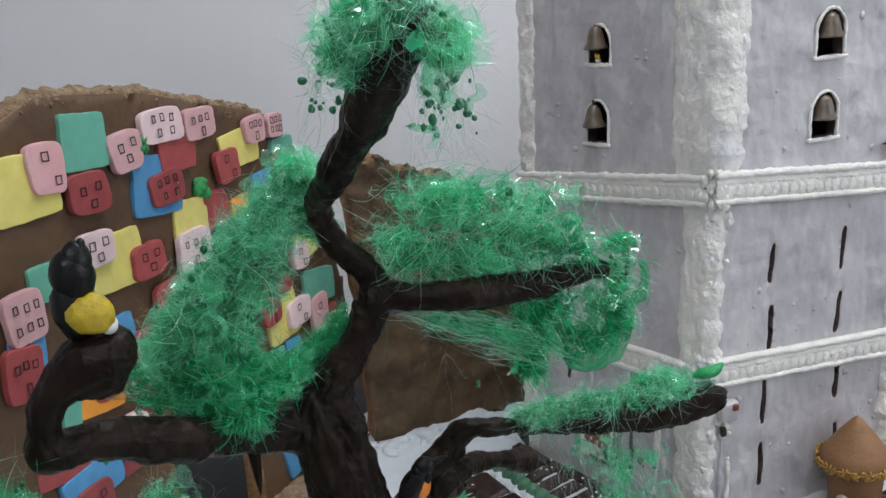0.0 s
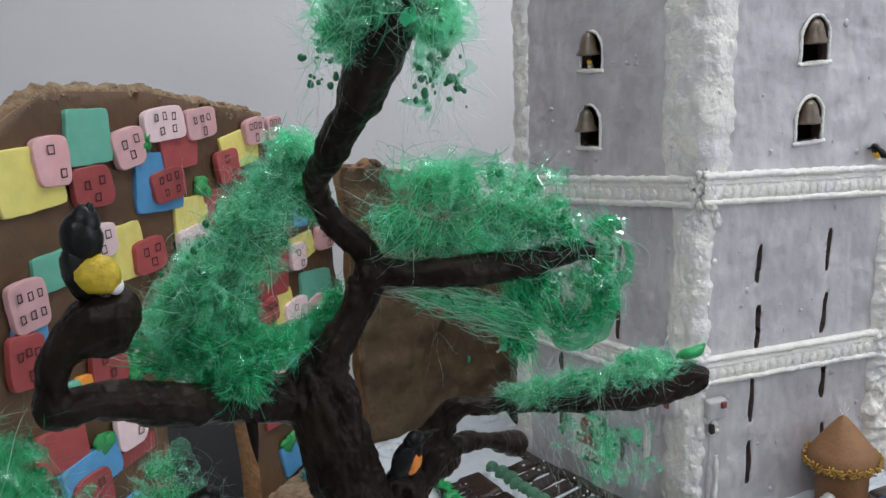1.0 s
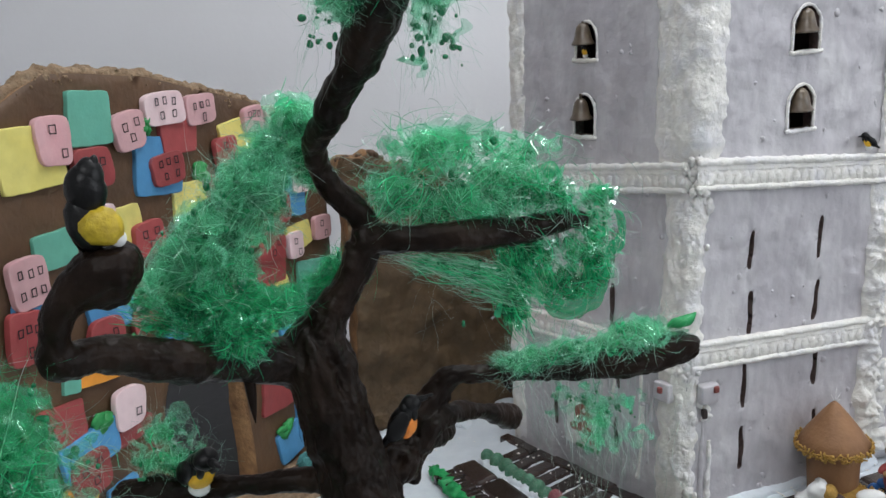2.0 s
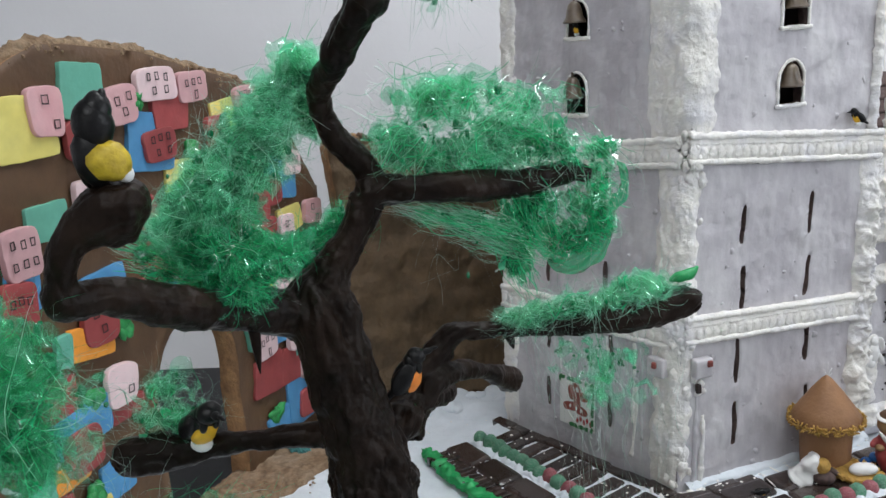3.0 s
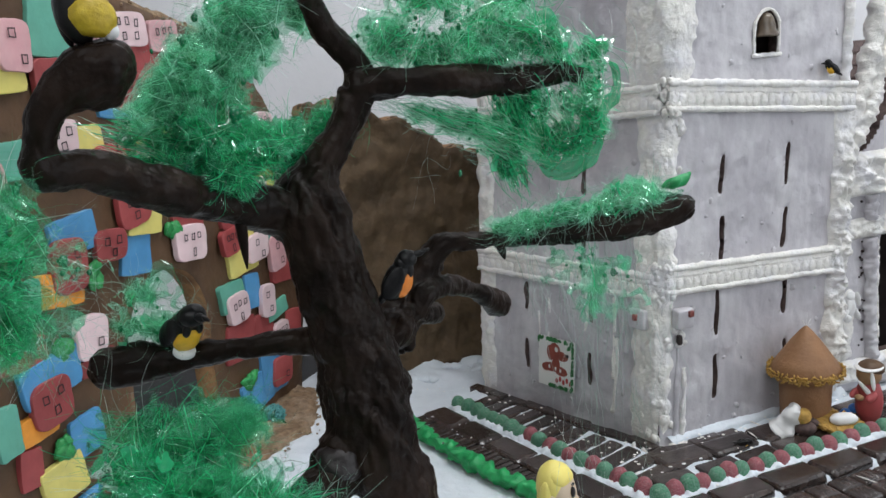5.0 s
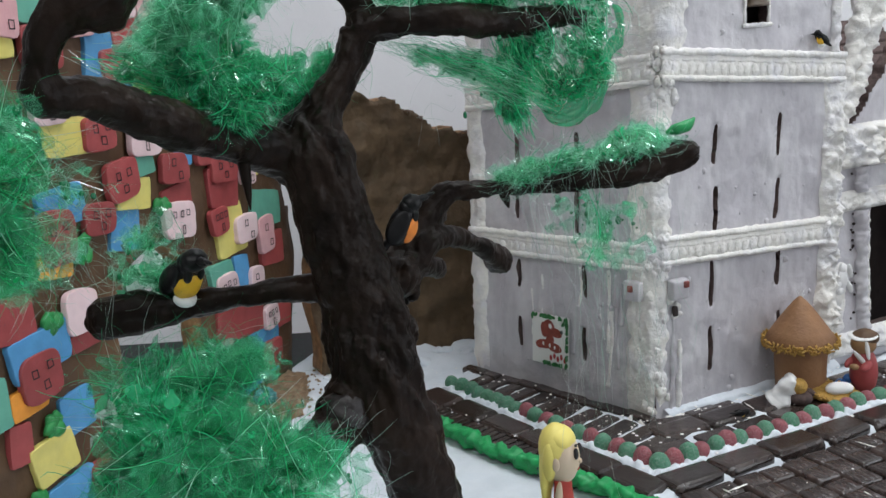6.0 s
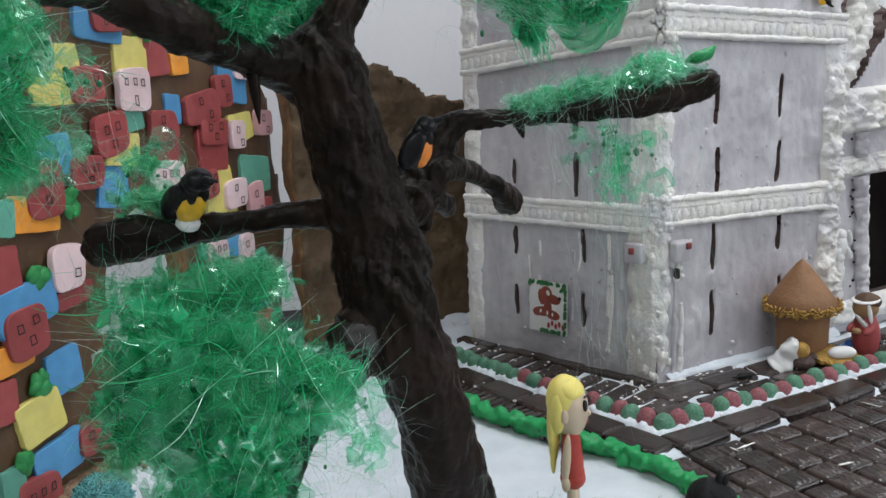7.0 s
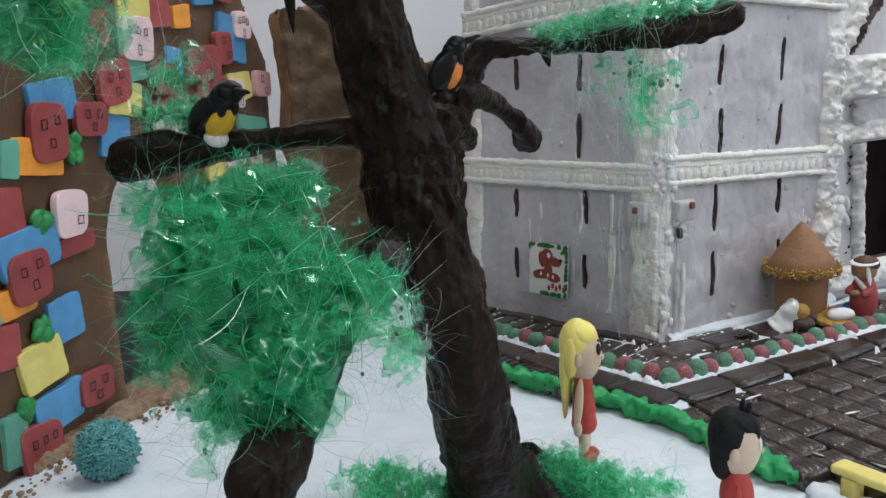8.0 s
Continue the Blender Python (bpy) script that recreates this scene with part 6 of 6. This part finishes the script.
for i in range(9):
    piece("chocolate_shard", random.choice(SHARDS), gv(0.012 + i * 0.025 + jig(0.003), 0.0085 + jig(0.0015), -0.0015), AV + jig(6), jig(4), jig(4))
# thin wafers along the green edge
for i in range(31):
    s = -0.018 + i * 0.0074 + jig(0.0005)
    piece("chocolate_wafer", random.choice(WAFERS), gv(s, border(s) + 0.0490 + jig(0.0012), -0.001), AS + jig(4), jig(2), jig(2))


def gum_mesh(name, material):
    bm = bmesh.new()
    seg, prof = 16, [(0.0072, 0.0), (0.0077, 0.003), (0.0074, 0.0068), (0.0060, 0.0104), (0.0034, 0.0127), (0.0, 0.0134)]
    rings = [[bm.verts.new((r * math.cos(k * 2 * math.pi / seg), r * math.sin(k * 2 * math.pi / seg), z)) for k in range(seg)] if r else [bm.verts.new((0, 0, z))] for r, z in prof]
    for r0, r1 in zip(rings, rings[1:]):
        for k in range(seg):
            f = list(dict.fromkeys((r0[k], r0[(k + 1) % seg], r1[(k + 1) % len(r1)], r1[k % len(r1)])))
            bm.faces.new(f)
    for v in bm.verts:
        v.co += v.co.normalized() * 0.0004 * fbm(v.co, 300)
    me = bpy.data.meshes.new(name)
    bm.to_mesh(me)
    bm.free()
    me.materials.append(M[material])
    me.shade_smooth()
    return me


GUMS = {"green": gum_mesh("gumdrop", "green_gum"), "red": gum_mesh("gumdrop", "red_gum")}


def gumdrop(place, colour):
    ob = tagged(new("gumdrop", GUMS[colour]), "sugared %s gumdrop set in white icing" % colour, "gumdrop", "gumdrop border")
    ob.matrix_world = pose(*place, jig(12), jig(12), random.uniform(0, 360)) @ Matrix.Diagonal((1 + jig(0.08), 1 + jig(0.08), 1 + jig(0.1), 1))


for i in range(25):
    gumdrop(gu(-0.0515 + 0.0127 * i, 0.0755 + jig(0.0008), 0.0042), "red" if i % 2 else "green")
for i in range(1, 20):
    s = -0.054 + 0.0132 * i
    gumdrop(gv(s, border(s) - 0.003 + jig(0.0008), 0.0042), "red" if i % 2 and i < 12 else "green")
for line in ([gu(-0.060 + 0.36 * k / 12, 0.0825, 0.0036) for k in range(13)], [gv(-0.062 + 0.265 * k / 12, border(-0.062 + 0.265 * k / 12) + 0.0045, 0.0036) for k in range(13)]):
    bm = bmesh.new()
    tube(bm, [(*p, 0.0056) for p in line], n=260, seg=14, amp=0.0042, freq=120, seed=3)
    part("icing_bead", bm, "snow", paving, "white icing that holds the gumdrops")
for i in range(52):
    bm = bmesh.new()
    s, n = random.uniform(-0.08, 0.42), random.choice((0.012, 0.02, 0.03, 0.075, 0.102, 0.135, 0.16, 0.19, 0.22, 0.25))
    p = gu(s, n + jig(0.006), 0.0085)
    an = math.radians(AU + random.choice((0, 90, 90)) + jig(15))
    d = Vector((math.cos(an), math.sin(an), 0)) * random.uniform(0.003, 0.012)
    tube(bm, [(*(p - d), 0.0004), (*p, 0.0011), (*(p + d), 0.0004)], n=8, seg=6, amp=0.0007, freq=200, squash=0.5, seed=i)
    part("icing_smear", bm, "white", paving)

# white icing bed under the border
for nm, f, s0, s1, n1 in (("icing_bed", gu, -0.085, 0.45, 0.1165), ("icing_bed", gv, -0.02, 0.215, 0.108)):
    bm = bmesh.new()
    rows = [[bm.verts.new(f(s0 + (s1 - s0) * i / 120, n1 * j / 30, 0.0060 + 0.0024 * fbm(f(s0 + (s1 - s0) * i / 120, n1 * j / 30), 60, 4)) if 0 < j < 30 else f(s0 + (s1 - s0) * i / 120, n1 * j / 30, -0.001)) for j in range(31)] for i in range(121)]
    for r0, r1 in zip(rows, rows[1:]):
        for j in range(30):
            bm.faces.new((r0[j], r0[j + 1], r1[j + 1], r1[j]))
    part(nm, bm, "snow", paving, "white icing between the chocolate pieces")

# smooth pale icing strip along the foot of the tower front
bm = bmesh.new()
rows = []
for i in range(91):
    k = 0.010 + 0.20 * i / 90
    w = 0.0095 + 0.004 * fbm((k, 0, 0), 40, 8)
    rows.append([bm.verts.new(gu(k, n * w - 0.003, z + 0.0008 * fbm((k, n, 0), 60, 2))) for n, z in ((0.0, 0.0128), (0.4, 0.0115), (0.8, 0.0098), (0.95, 0.0085), (1.0, 0.004))])
for r0, r1 in zip(rows, rows[1:]):
    for j in range(4):
        bm.faces.new((r0[j], r0[j + 1], r1[j + 1], r1[j]))
part("foot_strip", bm, "snow", paving, "pale icing strip along the wall")

bm = Lumps()
for i in range(420):
    f = gu if random.random() < 0.7 else gv
    s = random.uniform(-0.08, 0.34)
    n = random.choice((random.uniform(0.004, 0.05), random.uniform(0.07, 0.10), random.uniform(0.004, 0.05), random.uniform(0.1, 0.3)))
    if f is gv and (n > 0.12 or s > 0.26 or s < 0):
        continue
    r = random.uniform(0.0003, 0.0009) * (1 if n < 0.1 else 0.6)
    blob(bm, f(s, n, 0.0092), (r * random.uniform(1, 2.4), r * random.uniform(1, 2.4), r * 0.5), (0, 0, 0), r * 0.5, 300, seed=i)
tagged(part("icing_fleck", bm, "white", paving, "flecks of dried white icing on the chocolate"), kind="stuff")

# green fondant kerb
bm = bmesh.new()
tube(bm, [(0.001, 0.864, 0.002, 0.0040), (0.011, 0.845, 0.004, 0.0072), (0.028, 0.815, 0.004, 0.0078), (0.055, 0.775, 0.005, 0.0082), (0.080, 0.740, 0.005, 0.0085), (0.115, 0.703, 0.005, 0.0088), (0.152, 0.666, 0.005, 0.0085), (0.185, 0.633, 0.005, 0.0085), (0.207, 0.603, 0.005, 0.0085), (0.226, 0.563, 0.005, 0.0088), (0.242, 0.527, 0.005, 0.0085), (0.249, 0.513, 0.004, 0.003)],
     n=260, seg=18, amp=0.0058, freq=120, squash=0.75, seed=2, fine=0.0025)
tagged(link("fondant_kerb", bm, "fondant_green"), "lumpy bright green fondant kerb beside the chocolate paving", "kerb")


# ---------------------------------------------------------------- figures
def figurine(name, place, rz, lumps, mats, label, category, scale=1.0, group="", slim=1.0, veil=None):
    """One plain mesh out of soft lumps: (x, y, z, rx, ry, rz, material index, tilt about y, tilt about x). It faces +x."""
    bm = bmesh.new()
    for i, (x, y, z, a, b, c, k, ty, tx) in enumerate(lumps):
        blob(bm, (x, y, z), (a, b, c), (tx, ty, 0), min(a, b, c) * 0.05, 90, 18, 12, idx=k, seed=i)
    if veil:
        tube(bm, veil, n=16, seg=22, amp=0.004, freq=130, squash=0.9, idx=1, seed=4)
    ob = link(name, bm, mats)
    ob.matrix_world = pose(*place, 0, 0, rz) @ Matrix.Diagonal((scale * slim, scale * slim, scale, 1))
    return tagged(ob, label, category, group)


HEAD = lambda z, hair: [(0.001, 0, z, 0.0155, 0.0150, 0.0160, 0, 0, 0), (0.0, 0.0148, z - 0.001, 0.0035, 0.002, 0.0042, 0, 0, 0), (0.0, -0.0148, z - 0.001, 0.0035, 0.002, 0.0042, 0, 0, 0)]
doll = HEAD(0.063, 1) + [
    (-0.0032, 0, 0.0672, 0.0146, 0.0164, 0.0150, 1, 0, 0), (-0.0118, 0, 0.0560, 0.0054, 0.0146, 0.0215, 1, 4, 0), (0.0015, 0, 0.0735, 0.0122, 0.0140, 0.0072, 1, 14, 0), (-0.0125, -0.002, 0.0450, 0.0038, 0.0105, 0.0150, 1, 3, 0), (-0.0130, -0.005, 0.0350, 0.0024, 0.0050, 0.0100, 1, 3, 0), (-0.0060, -0.0125, 0.0620, 0.0060, 0.0050, 0.0120, 1, 6, 8),
    (0.0150, -0.0056, 0.0665, 0.0022, 0.0026, 0.0034, 3, 0, 0), (0.0150, 0.0056, 0.0665, 0.0022, 0.0026, 0.0034, 3, 0, 0), (0.0152, -0.0056, 0.0715, 0.0012, 0.0026, 0.0007, 3, 0, 0), (0.0165, 0, 0.0610, 0.0018, 0.0018, 0.0016, 0, 0, 0), (0.0148, 0, 0.0560, 0.0010, 0.0026, 0.0006, 2, 0, 0)]
doll += [(0.0012, 0, 0.0450 - 0.0038 * k, 0.0074 + 0.0005 * k, 0.0088 + 0.0004 * k, 0.0105 - 0.0006 * k, 2, 0, 0) for k in range(7)] + [
    (-0.001, -0.0104, 0.0355, 0.0036, 0.0034, 0.0150, 0, 8, -6), (-0.001, 0.0104, 0.0355, 0.0036, 0.0034, 0.0150, 0, 8, 6), (-0.002, -0.0120, 0.0215, 0.0036, 0.0034, 0.0045, 0, 0, 0), (-0.002, 0.0120, 0.0215, 0.0036, 0.0034, 0.0045, 0, 0, 0),
    (0.001, -0.0045, 0.0125, 0.0042, 0.0042, 0.0125, 0, 0, 0), (0.001, 0.0045, 0.0125, 0.0042, 0.0042, 0.0125, 0, 0, 0), (0.0045, -0.005, 0.0035, 0.0078, 0.0046, 0.0036, 2, 0, 0), (0.0045, 0.005, 0.0035, 0.0078, 0.0046, 0.0036, 2, 0, 0)]
figurine("fondant_girl", (0.1362, 0.566, 0.0), -20, doll, ["skin", "blond", "red", "ink"], "fondant doll with yellow hair and red dress standing on icing", "doll", 1.12, slim=0.68)
boy = [(0.001, 0, 0.0635, 0.0150, 0.0148, 0.0148, 0, 0, 0), (-0.001, 0.0146, 0.0615, 0.0032, 0.002, 0.0040, 0, 0, 0), (-0.001, -0.0146, 0.0615, 0.0032, 0.002, 0.0040, 0, 0, 0),
    (-0.0036, 0, 0.0665, 0.0140, 0.0158, 0.0145, 1, 0, 0), (-0.0082, 0, 0.0580, 0.0078, 0.0128, 0.0120, 1, 0, 0), (0.003, 0.0, 0.0745, 0.0115, 0.0120, 0.0054, 1, 18, 0), (0.004, 0.0, 0.0805, 0.0024, 0.0024, 0.0050, 1, 10, 0), (0.0075, 0.001, 0.0800, 0.0022, 0.0022, 0.0038, 1, 30, 0), (0.0105, 0.000, 0.0725, 0.0050, 0.0085, 0.0040, 1, 35, 0), (0.0125, -0.004, 0.0695, 0.0024, 0.0030, 0.0040, 1, 10, 0),
    (0.0146, -0.0054, 0.0650, 0.0014, 0.0026, 0.0030, 4, 0, 0), (0.0146, 0.0054, 0.0650, 0.0014, 0.0026, 0.0030, 4, 0, 0), (0.0156, -0.005, 0.0650, 0.0010, 0.0016, 0.0022, 3, 0, 0), (0.0156, 0.005, 0.0650, 0.0010, 0.0016, 0.0022, 3, 0, 0), (0.0160, 0, 0.0610, 0.0016, 0.0016, 0.0015, 0, 0, 0),
    (0.001, 0, 0.0375, 0.0108, 0.0128, 0.0150, 2, 0, 0), (0.001, -0.0112, 0.033, 0.0042, 0.0042, 0.0135, 2, 0, -6), (0.001, 0.0112, 0.033, 0.0042, 0.0042, 0.0135, 2, 0, 6), (0.002, -0.0120, 0.0185, 0.0034, 0.0034, 0.0038, 0, 0, 0), (0.002, 0.0120, 0.0185, 0.0034, 0.0034, 0.0038, 0, 0, 0),
    (0.001, -0.005, 0.0135, 0.0052, 0.0052, 0.0135, 3, 0, 0), (0.001, 0.005, 0.0135, 0.0052, 0.0052, 0.0135, 3, 0, 0), (0.005, -0.0055, 0.003, 0.0080, 0.0048, 0.0034, 3, 0, 0), (0.005, 0.0055, 0.003, 0.0080, 0.0048, 0.0034, 3, 0, 0)]
figurine("fondant_boy", (0.187, 0.436, 0.0), -16, boy, ["skin", "hair", "red", "ink", "whitef"], "fondant doll with black hair and red shirt", "doll", 1.04, slim=0.71)
joseph = [(0, 0, 0.022, 0.0118, 0.0125, 0.0235, 1, 0, 0), (0.001, 0, 0.0485, 0.0112, 0.0112, 0.0110, 0, 0, 0), (-0.0015, 0, 0.0535, 0.0118, 0.0122, 0.0075, 2, 0, 0), (0.001, 0, 0.0555, 0.0120, 0.0126, 0.0022, 3, 8, 0), (0.0085, -0.008, 0.030, 0.0075, 0.0038, 0.0038, 1, 20, 0), (0.0085, 0.008, 0.030, 0.0075, 0.0038, 0.0038, 1, 20, 0), (0.0145, 0, 0.029, 0.0035, 0.0045, 0.0030, 0, 0, 0),
          (0.0085, 0.004, 0.034, 0.0022, 0.0025, 0.0135, 3, 30, 25), (0.008, 0.0085, 0.045, 0.0022, 0.002, 0.009, 3, 0, 10), (-0.008, -0.005, 0.012, 0.006, 0.006, 0.010, 1, 0, 0)]
figurine("kneeling_figure", (0.4175, 0.790, 0.006), 215, joseph, ["brownskin", "f_red", "ginger", "whitef"], "small brown fondant figure in a red robe", "figurine", 0.94)
mary = [(0.004, 0, 0.0065, 0.0110, 0.0090, 0.0068, 3, 0, 0), (0.0030, 0, 0.0170, 0.0072, 0.0070, 0.0078, 0, 20, 0), (0.011, 0.004, 0.011, 0.0065, 0.0035, 0.0035, 3, 20, 0)]
VEIL = [(0.0000, 0, 0.0268, 0.0012), (-0.0020, 0, 0.0250, 0.0060), (-0.0050, 0, 0.0200, 0.0088), (-0.0085, 0, 0.0125, 0.0094), (-0.0125, 0, 0.0060, 0.0112), (-0.0165, 0, 0.0010, 0.0140)]
figurine("crouching_figure", (0.353, 0.772, 0.007), -20, mary, ["straw", "whitef", "brownskin", "slit"], "small fondant figure under a white veil beside the manger", "figurine", 0.95, veil=VEIL)

manger = thing("straw_manger", (0.386, 0.776, 0.006), "yellow straw manger mat with a white bundle", "manger")
mm = pose(0.386, 0.776, 0.0135, 20, 8, -14)
bm = bmesh.new()
blob(bm, (0, 0, 0), (0.0225, 0.0135, 0.0038), (0, 0, 0), 0.002, 160, 24, 10, m=mm)
for i in range(120):
    a = random.uniform(0, 2 * math.pi)
    p = mm @ Vector((0.0215 * math.cos(a), 0.0128 * math.sin(a), random.uniform(-0.001, 0.003)))
    d = Vector((random.uniform(-1, 1), random.uniform(-1, 1), random.uniform(-0.3, 1))).normalized() * 0.003
    tube(bm, [(*(p - d), 0.0008), (*(p + d), 0.0006)], n=2, seg=4)
part("straw", bm, "straw", manger, "frayed yellow straw")
bm = bmesh.new()
blob(bm, (0.004, 0.0, 0.006), (0.0125, 0.0062, 0.0055), (0, 0, 20), 0.0006, 90, m=mm)
part("swaddling", bm, "whitef", manger, "smooth white swaddled shape")
bm = bmesh.new()
blob(bm, (0.408, 0.797, 0.017), (0.006, 0.0045, 0.0045), (0, 0, 20), 0.0008, 120)
blob(bm, (0.400, 0.795, 0.010), (0.007, 0.0045, 0.0085), (0, 0, 20), 0.0008, 120)
tagged(link("blue_bundle", bm, "bluef"), "small blue fondant lump behind the manger", "figurine")

# hut with a conical roof
HUT = Vector((0.3665, 0.7985, 0.0))
hut = thing("biscuit_hut", HUT, "small round biscuit hut with a conical roof and straw fringe", "hut")
bm = bmesh.new()
seg = 28
rings = []
for z, r in ((0.0, 0.0205), (0.02, 0.0212), (0.045, 0.0222), (0.062, 0.0228)):
    rings.append([bm.verts.new(HUT + Vector((r * math.cos(2 * math.pi * k / seg), r * math.sin(2 * math.pi * k / seg), z))) for k in range(seg)])
for r0, r1 in zip(rings, rings[1:]):
    for k in range(seg):
        bm.faces.new((r0[k], r0[(k + 1) % seg], r1[(k + 1) % seg], r1[k]))
part("hut_wall", bm, "hutwall", hut, "smooth brown biscuit wall")
bm = bmesh.new()
rings = []
for z, r in ((0.0525, 0.0300), (0.0545, 0.0312), (0.066, 0.0235), (0.080, 0.0135), (0.0905, 0.0050), (0.0945, 0.0006)):
    rings.append([bm.verts.new(HUT + Vector((r * math.cos(2 * math.pi * k / seg), r * math.sin(2 * math.pi * k / seg), z + 0.0006 * math.sin(3 * k)))) for k in range(seg)])
for r0, r1 in zip(rings, rings[1:]):
    for k in range(seg):
        bm.faces.new((r0[k], r0[(k + 1) % seg], r1[(k + 1) % seg], r1[k]))
bm.faces.new(rings[-1])
bm.faces.new(rings[0][::-1])
part("hut_roof", bm, "hutwall", hut, "brown conical biscuit roof")
bm = bmesh.new()
for i in range(300):
    a = random.uniform(0, 2 * math.pi)
    p = HUT + Vector((0.0308 * math.cos(a), 0.0308 * math.sin(a), 0.0545 + random.uniform(-0.0035, 0.004)))
    d = Vector((random.uniform(-1, 1), random.uniform(-1, 1), random.uniform(-1, 1))).normalized() * 0.0021
    tube(bm, [(*(p - d), 0.0009), (*(p + d), 0.0007)], n=2, seg=4)
part("straw_fringe", bm, "straw", hut, "rough yellow straw fringe round the eaves")
bm = bmesh.new()
for a, l in ((-0.5, 0.008), (0.1, 0.013), (0.6, 0.009), (1.1, 0.006)):
    p = HUT + Vector((0, 0, 0.093))
    d = Vector((math.sin(a) * 0.8, 0.1, math.cos(a))) * l
    tube(bm, [(*p, 0.0004), (*(p + d), 0.0002)], n=2, seg=4)
part("roof_threads", bm, "whitef", hut, "thin sugar threads at the roof tip")

# yellow bench
bench = thing("yellow_bench", (0.287, 0.480, 0.0), "small yellow fondant bench on white icing", "bench")
mb = pose(0.2870, 0.4800, -0.006, 0, 0, -58)
bm = bmesh.new()
box(bm, 0, 0, 0.0208, 0.068, 0.0130, 0.0052, mb, bevel=0.002, segs=2)
part("bench_seat", bm, "yellow", bench)
for x in (-0.024, 0.024):
    bm = bmesh.new()
    box(bm, x, 0, 0.0085, 0.0085, 0.0105, 0.0180, mb, bevel=0.0015, segs=2)
    part("bench_leg", bm, "yellow", bench)
bm = bmesh.new()
for i in range(16):
    p = Vector((0.255 + 0.004 * i + jig(0.008), 0.500 - 0.004 * i + jig(0.008), 0.001))
    blob(bm, p, (0.009, 0.007, 0.0055), (0, 0, jig(90)), 0.003, 110, 12, 8, seed=i)
tagged(link("icing_heap", bm, "snow"), "heaped white icing beside the bench", "icing", kind="stuff")


# ---------------------------------------------------------------- birds
def bird(place, rz, scale, breast, label, tilt=0.0, belly=1.0, slim=1.0, nod=0.0, chest=1.0):
    """One plain mesh: a black bird with a coloured breast. It faces +x, standing at its feet."""
    L = [(-0.0005, 0, 0.0112, 0.0062, 0.0058, 0.0108, 0, 20, 0), (0.0030, 0, 0.0100, 0.0042 * chest, 0.0049 * chest, 0.0076, 1, 14, 0), (0.0022, 0, 0.0188, 0.0046, 0.0046, 0.0052, 0, 14, 0), (0.0042, 0, 0.0220, 0.0050, 0.0045, 0.0045, 0, 0, 0),
         (0.0090, 0, 0.0228 + nod, 0.0036, 0.0018, 0.0016, 0, -14 - 900 * nod, 0), (0.0122, 0, 0.0236 + 1.6 * nod, 0.0030, 0.0009, 0.0009, 0, -16 - 900 * nod, 0), (-0.0075, 0, 0.0020, 0.0020, 0.0028, 0.0085, 0, 40, 0),
         (-0.0022, 0.0046, 0.0105, 0.0046, 0.0017, 0.0090, 0, 26, 0), (-0.0022, -0.0046, 0.0105, 0.0046, 0.0017, 0.0090, 0, 26, 0), (0.0058, 0.0024, 0.0165, 0.0018, 0.0015, 0.0032, 0, 0, 0), (0.0058, -0.0024, 0.0165, 0.0018, 0.0015, 0.0032, 0, 0, 0)]
    if belly:
        L.append((0.0026, 0, 0.0030, 0.0052 * belly, 0.0048 * belly, 0.0036 * belly, 2, 0, 0))
    bm = bmesh.new()
    for i, (x, y, z, a, b, c, k, ty, tx) in enumerate(L):
        blob(bm, (x, y * slim, z), (a, b * slim, c), (tx, ty, 0), min(a, b, c) * 0.14, 160, 18, 12, idx=k, seed=i)
    ob = link("bird_figurine", bm, ["blackf", breast, "whitef"])
    ob.matrix_world = pose(*place, 0, 0, rz) @ pose(0, 0, 0, 0, tilt, 0) @ Matrix.Diagonal((scale, scale, scale, 1))
    return tagged(ob, label, "bird figurine", "sugar birds")


bird((0.0600, 0.4460, 0.2350), 8, 0.98, "birdorange", "black sugar bird with orange breast in the tree fork", 6, 0, 0.78, 0.0016)
bird((-0.0405, 0.4275, 0.2220), -40, 1.14, "birdgold", "black sugar bird with yellow breast on the low limb", 26, 0.85, 1.15, 0.0016)
bm = bmesh.new()
HOODED = [(0.0, -0.0020, 0.0105, 0.0060, 0.0068, 0.0110, 0, 0, 8), (0.0034, 0.0030, 0.0088, 0.0054, 0.0084, 0.0072, 1, 0, -24), (0.0, 0.0000, 0.0225, 0.0064, 0.0074, 0.0098, 0, 0, 4), (0.0, 0.0016, 0.0265, 0.0052, 0.0056, 0.0082, 0, 0, -12), (0.0004, 0.0040, 0.0312, 0.0024, 0.0020, 0.0040, 0, 0, -16), (0.0026, 0.0082, 0.0040, 0.0040, 0.0034, 0.0036, 2, 0, 0), (-0.003, -0.0062, 0.0080, 0.0035, 0.0022, 0.0090, 0, 0, 12)]
for i, (x, y, z, a, b, c, k, ty, tx) in enumerate(HOODED):
    blob(bm, (x, y, z), (a, b, c), (tx, ty, 0), min(a, b, c) * (0.2 if k == 1 else 0.08), 150, 20, 14, idx=k, seed=i)
ob = link("bird_figurine", bm, ["blackf", "birdyellow", "whitef"])
ob.matrix_world = pose(-0.0292, 0.3525, 0.3615, 0, 0, -62)
tagged(ob, "large black hooded sugar bird with yellow breast on the knobbed limb", "bird figurine", "sugar birds")
bird(on_u(0.168, 0.302, 0.006), 200, 0.62, "birdgold", "tiny black and yellow sugar bird on the tower band", 18)
bird(gu(0.052, 0.040, 0.008), 10, 0.5, "birdgold", "tiny dark sugar bird lying on the chocolate paving", 60)
bird(on_v(0.1215, 0.3935, -0.001), 235, 0.5, "birdgold", "tiny black and yellow sugar bird in a tower window", 10)
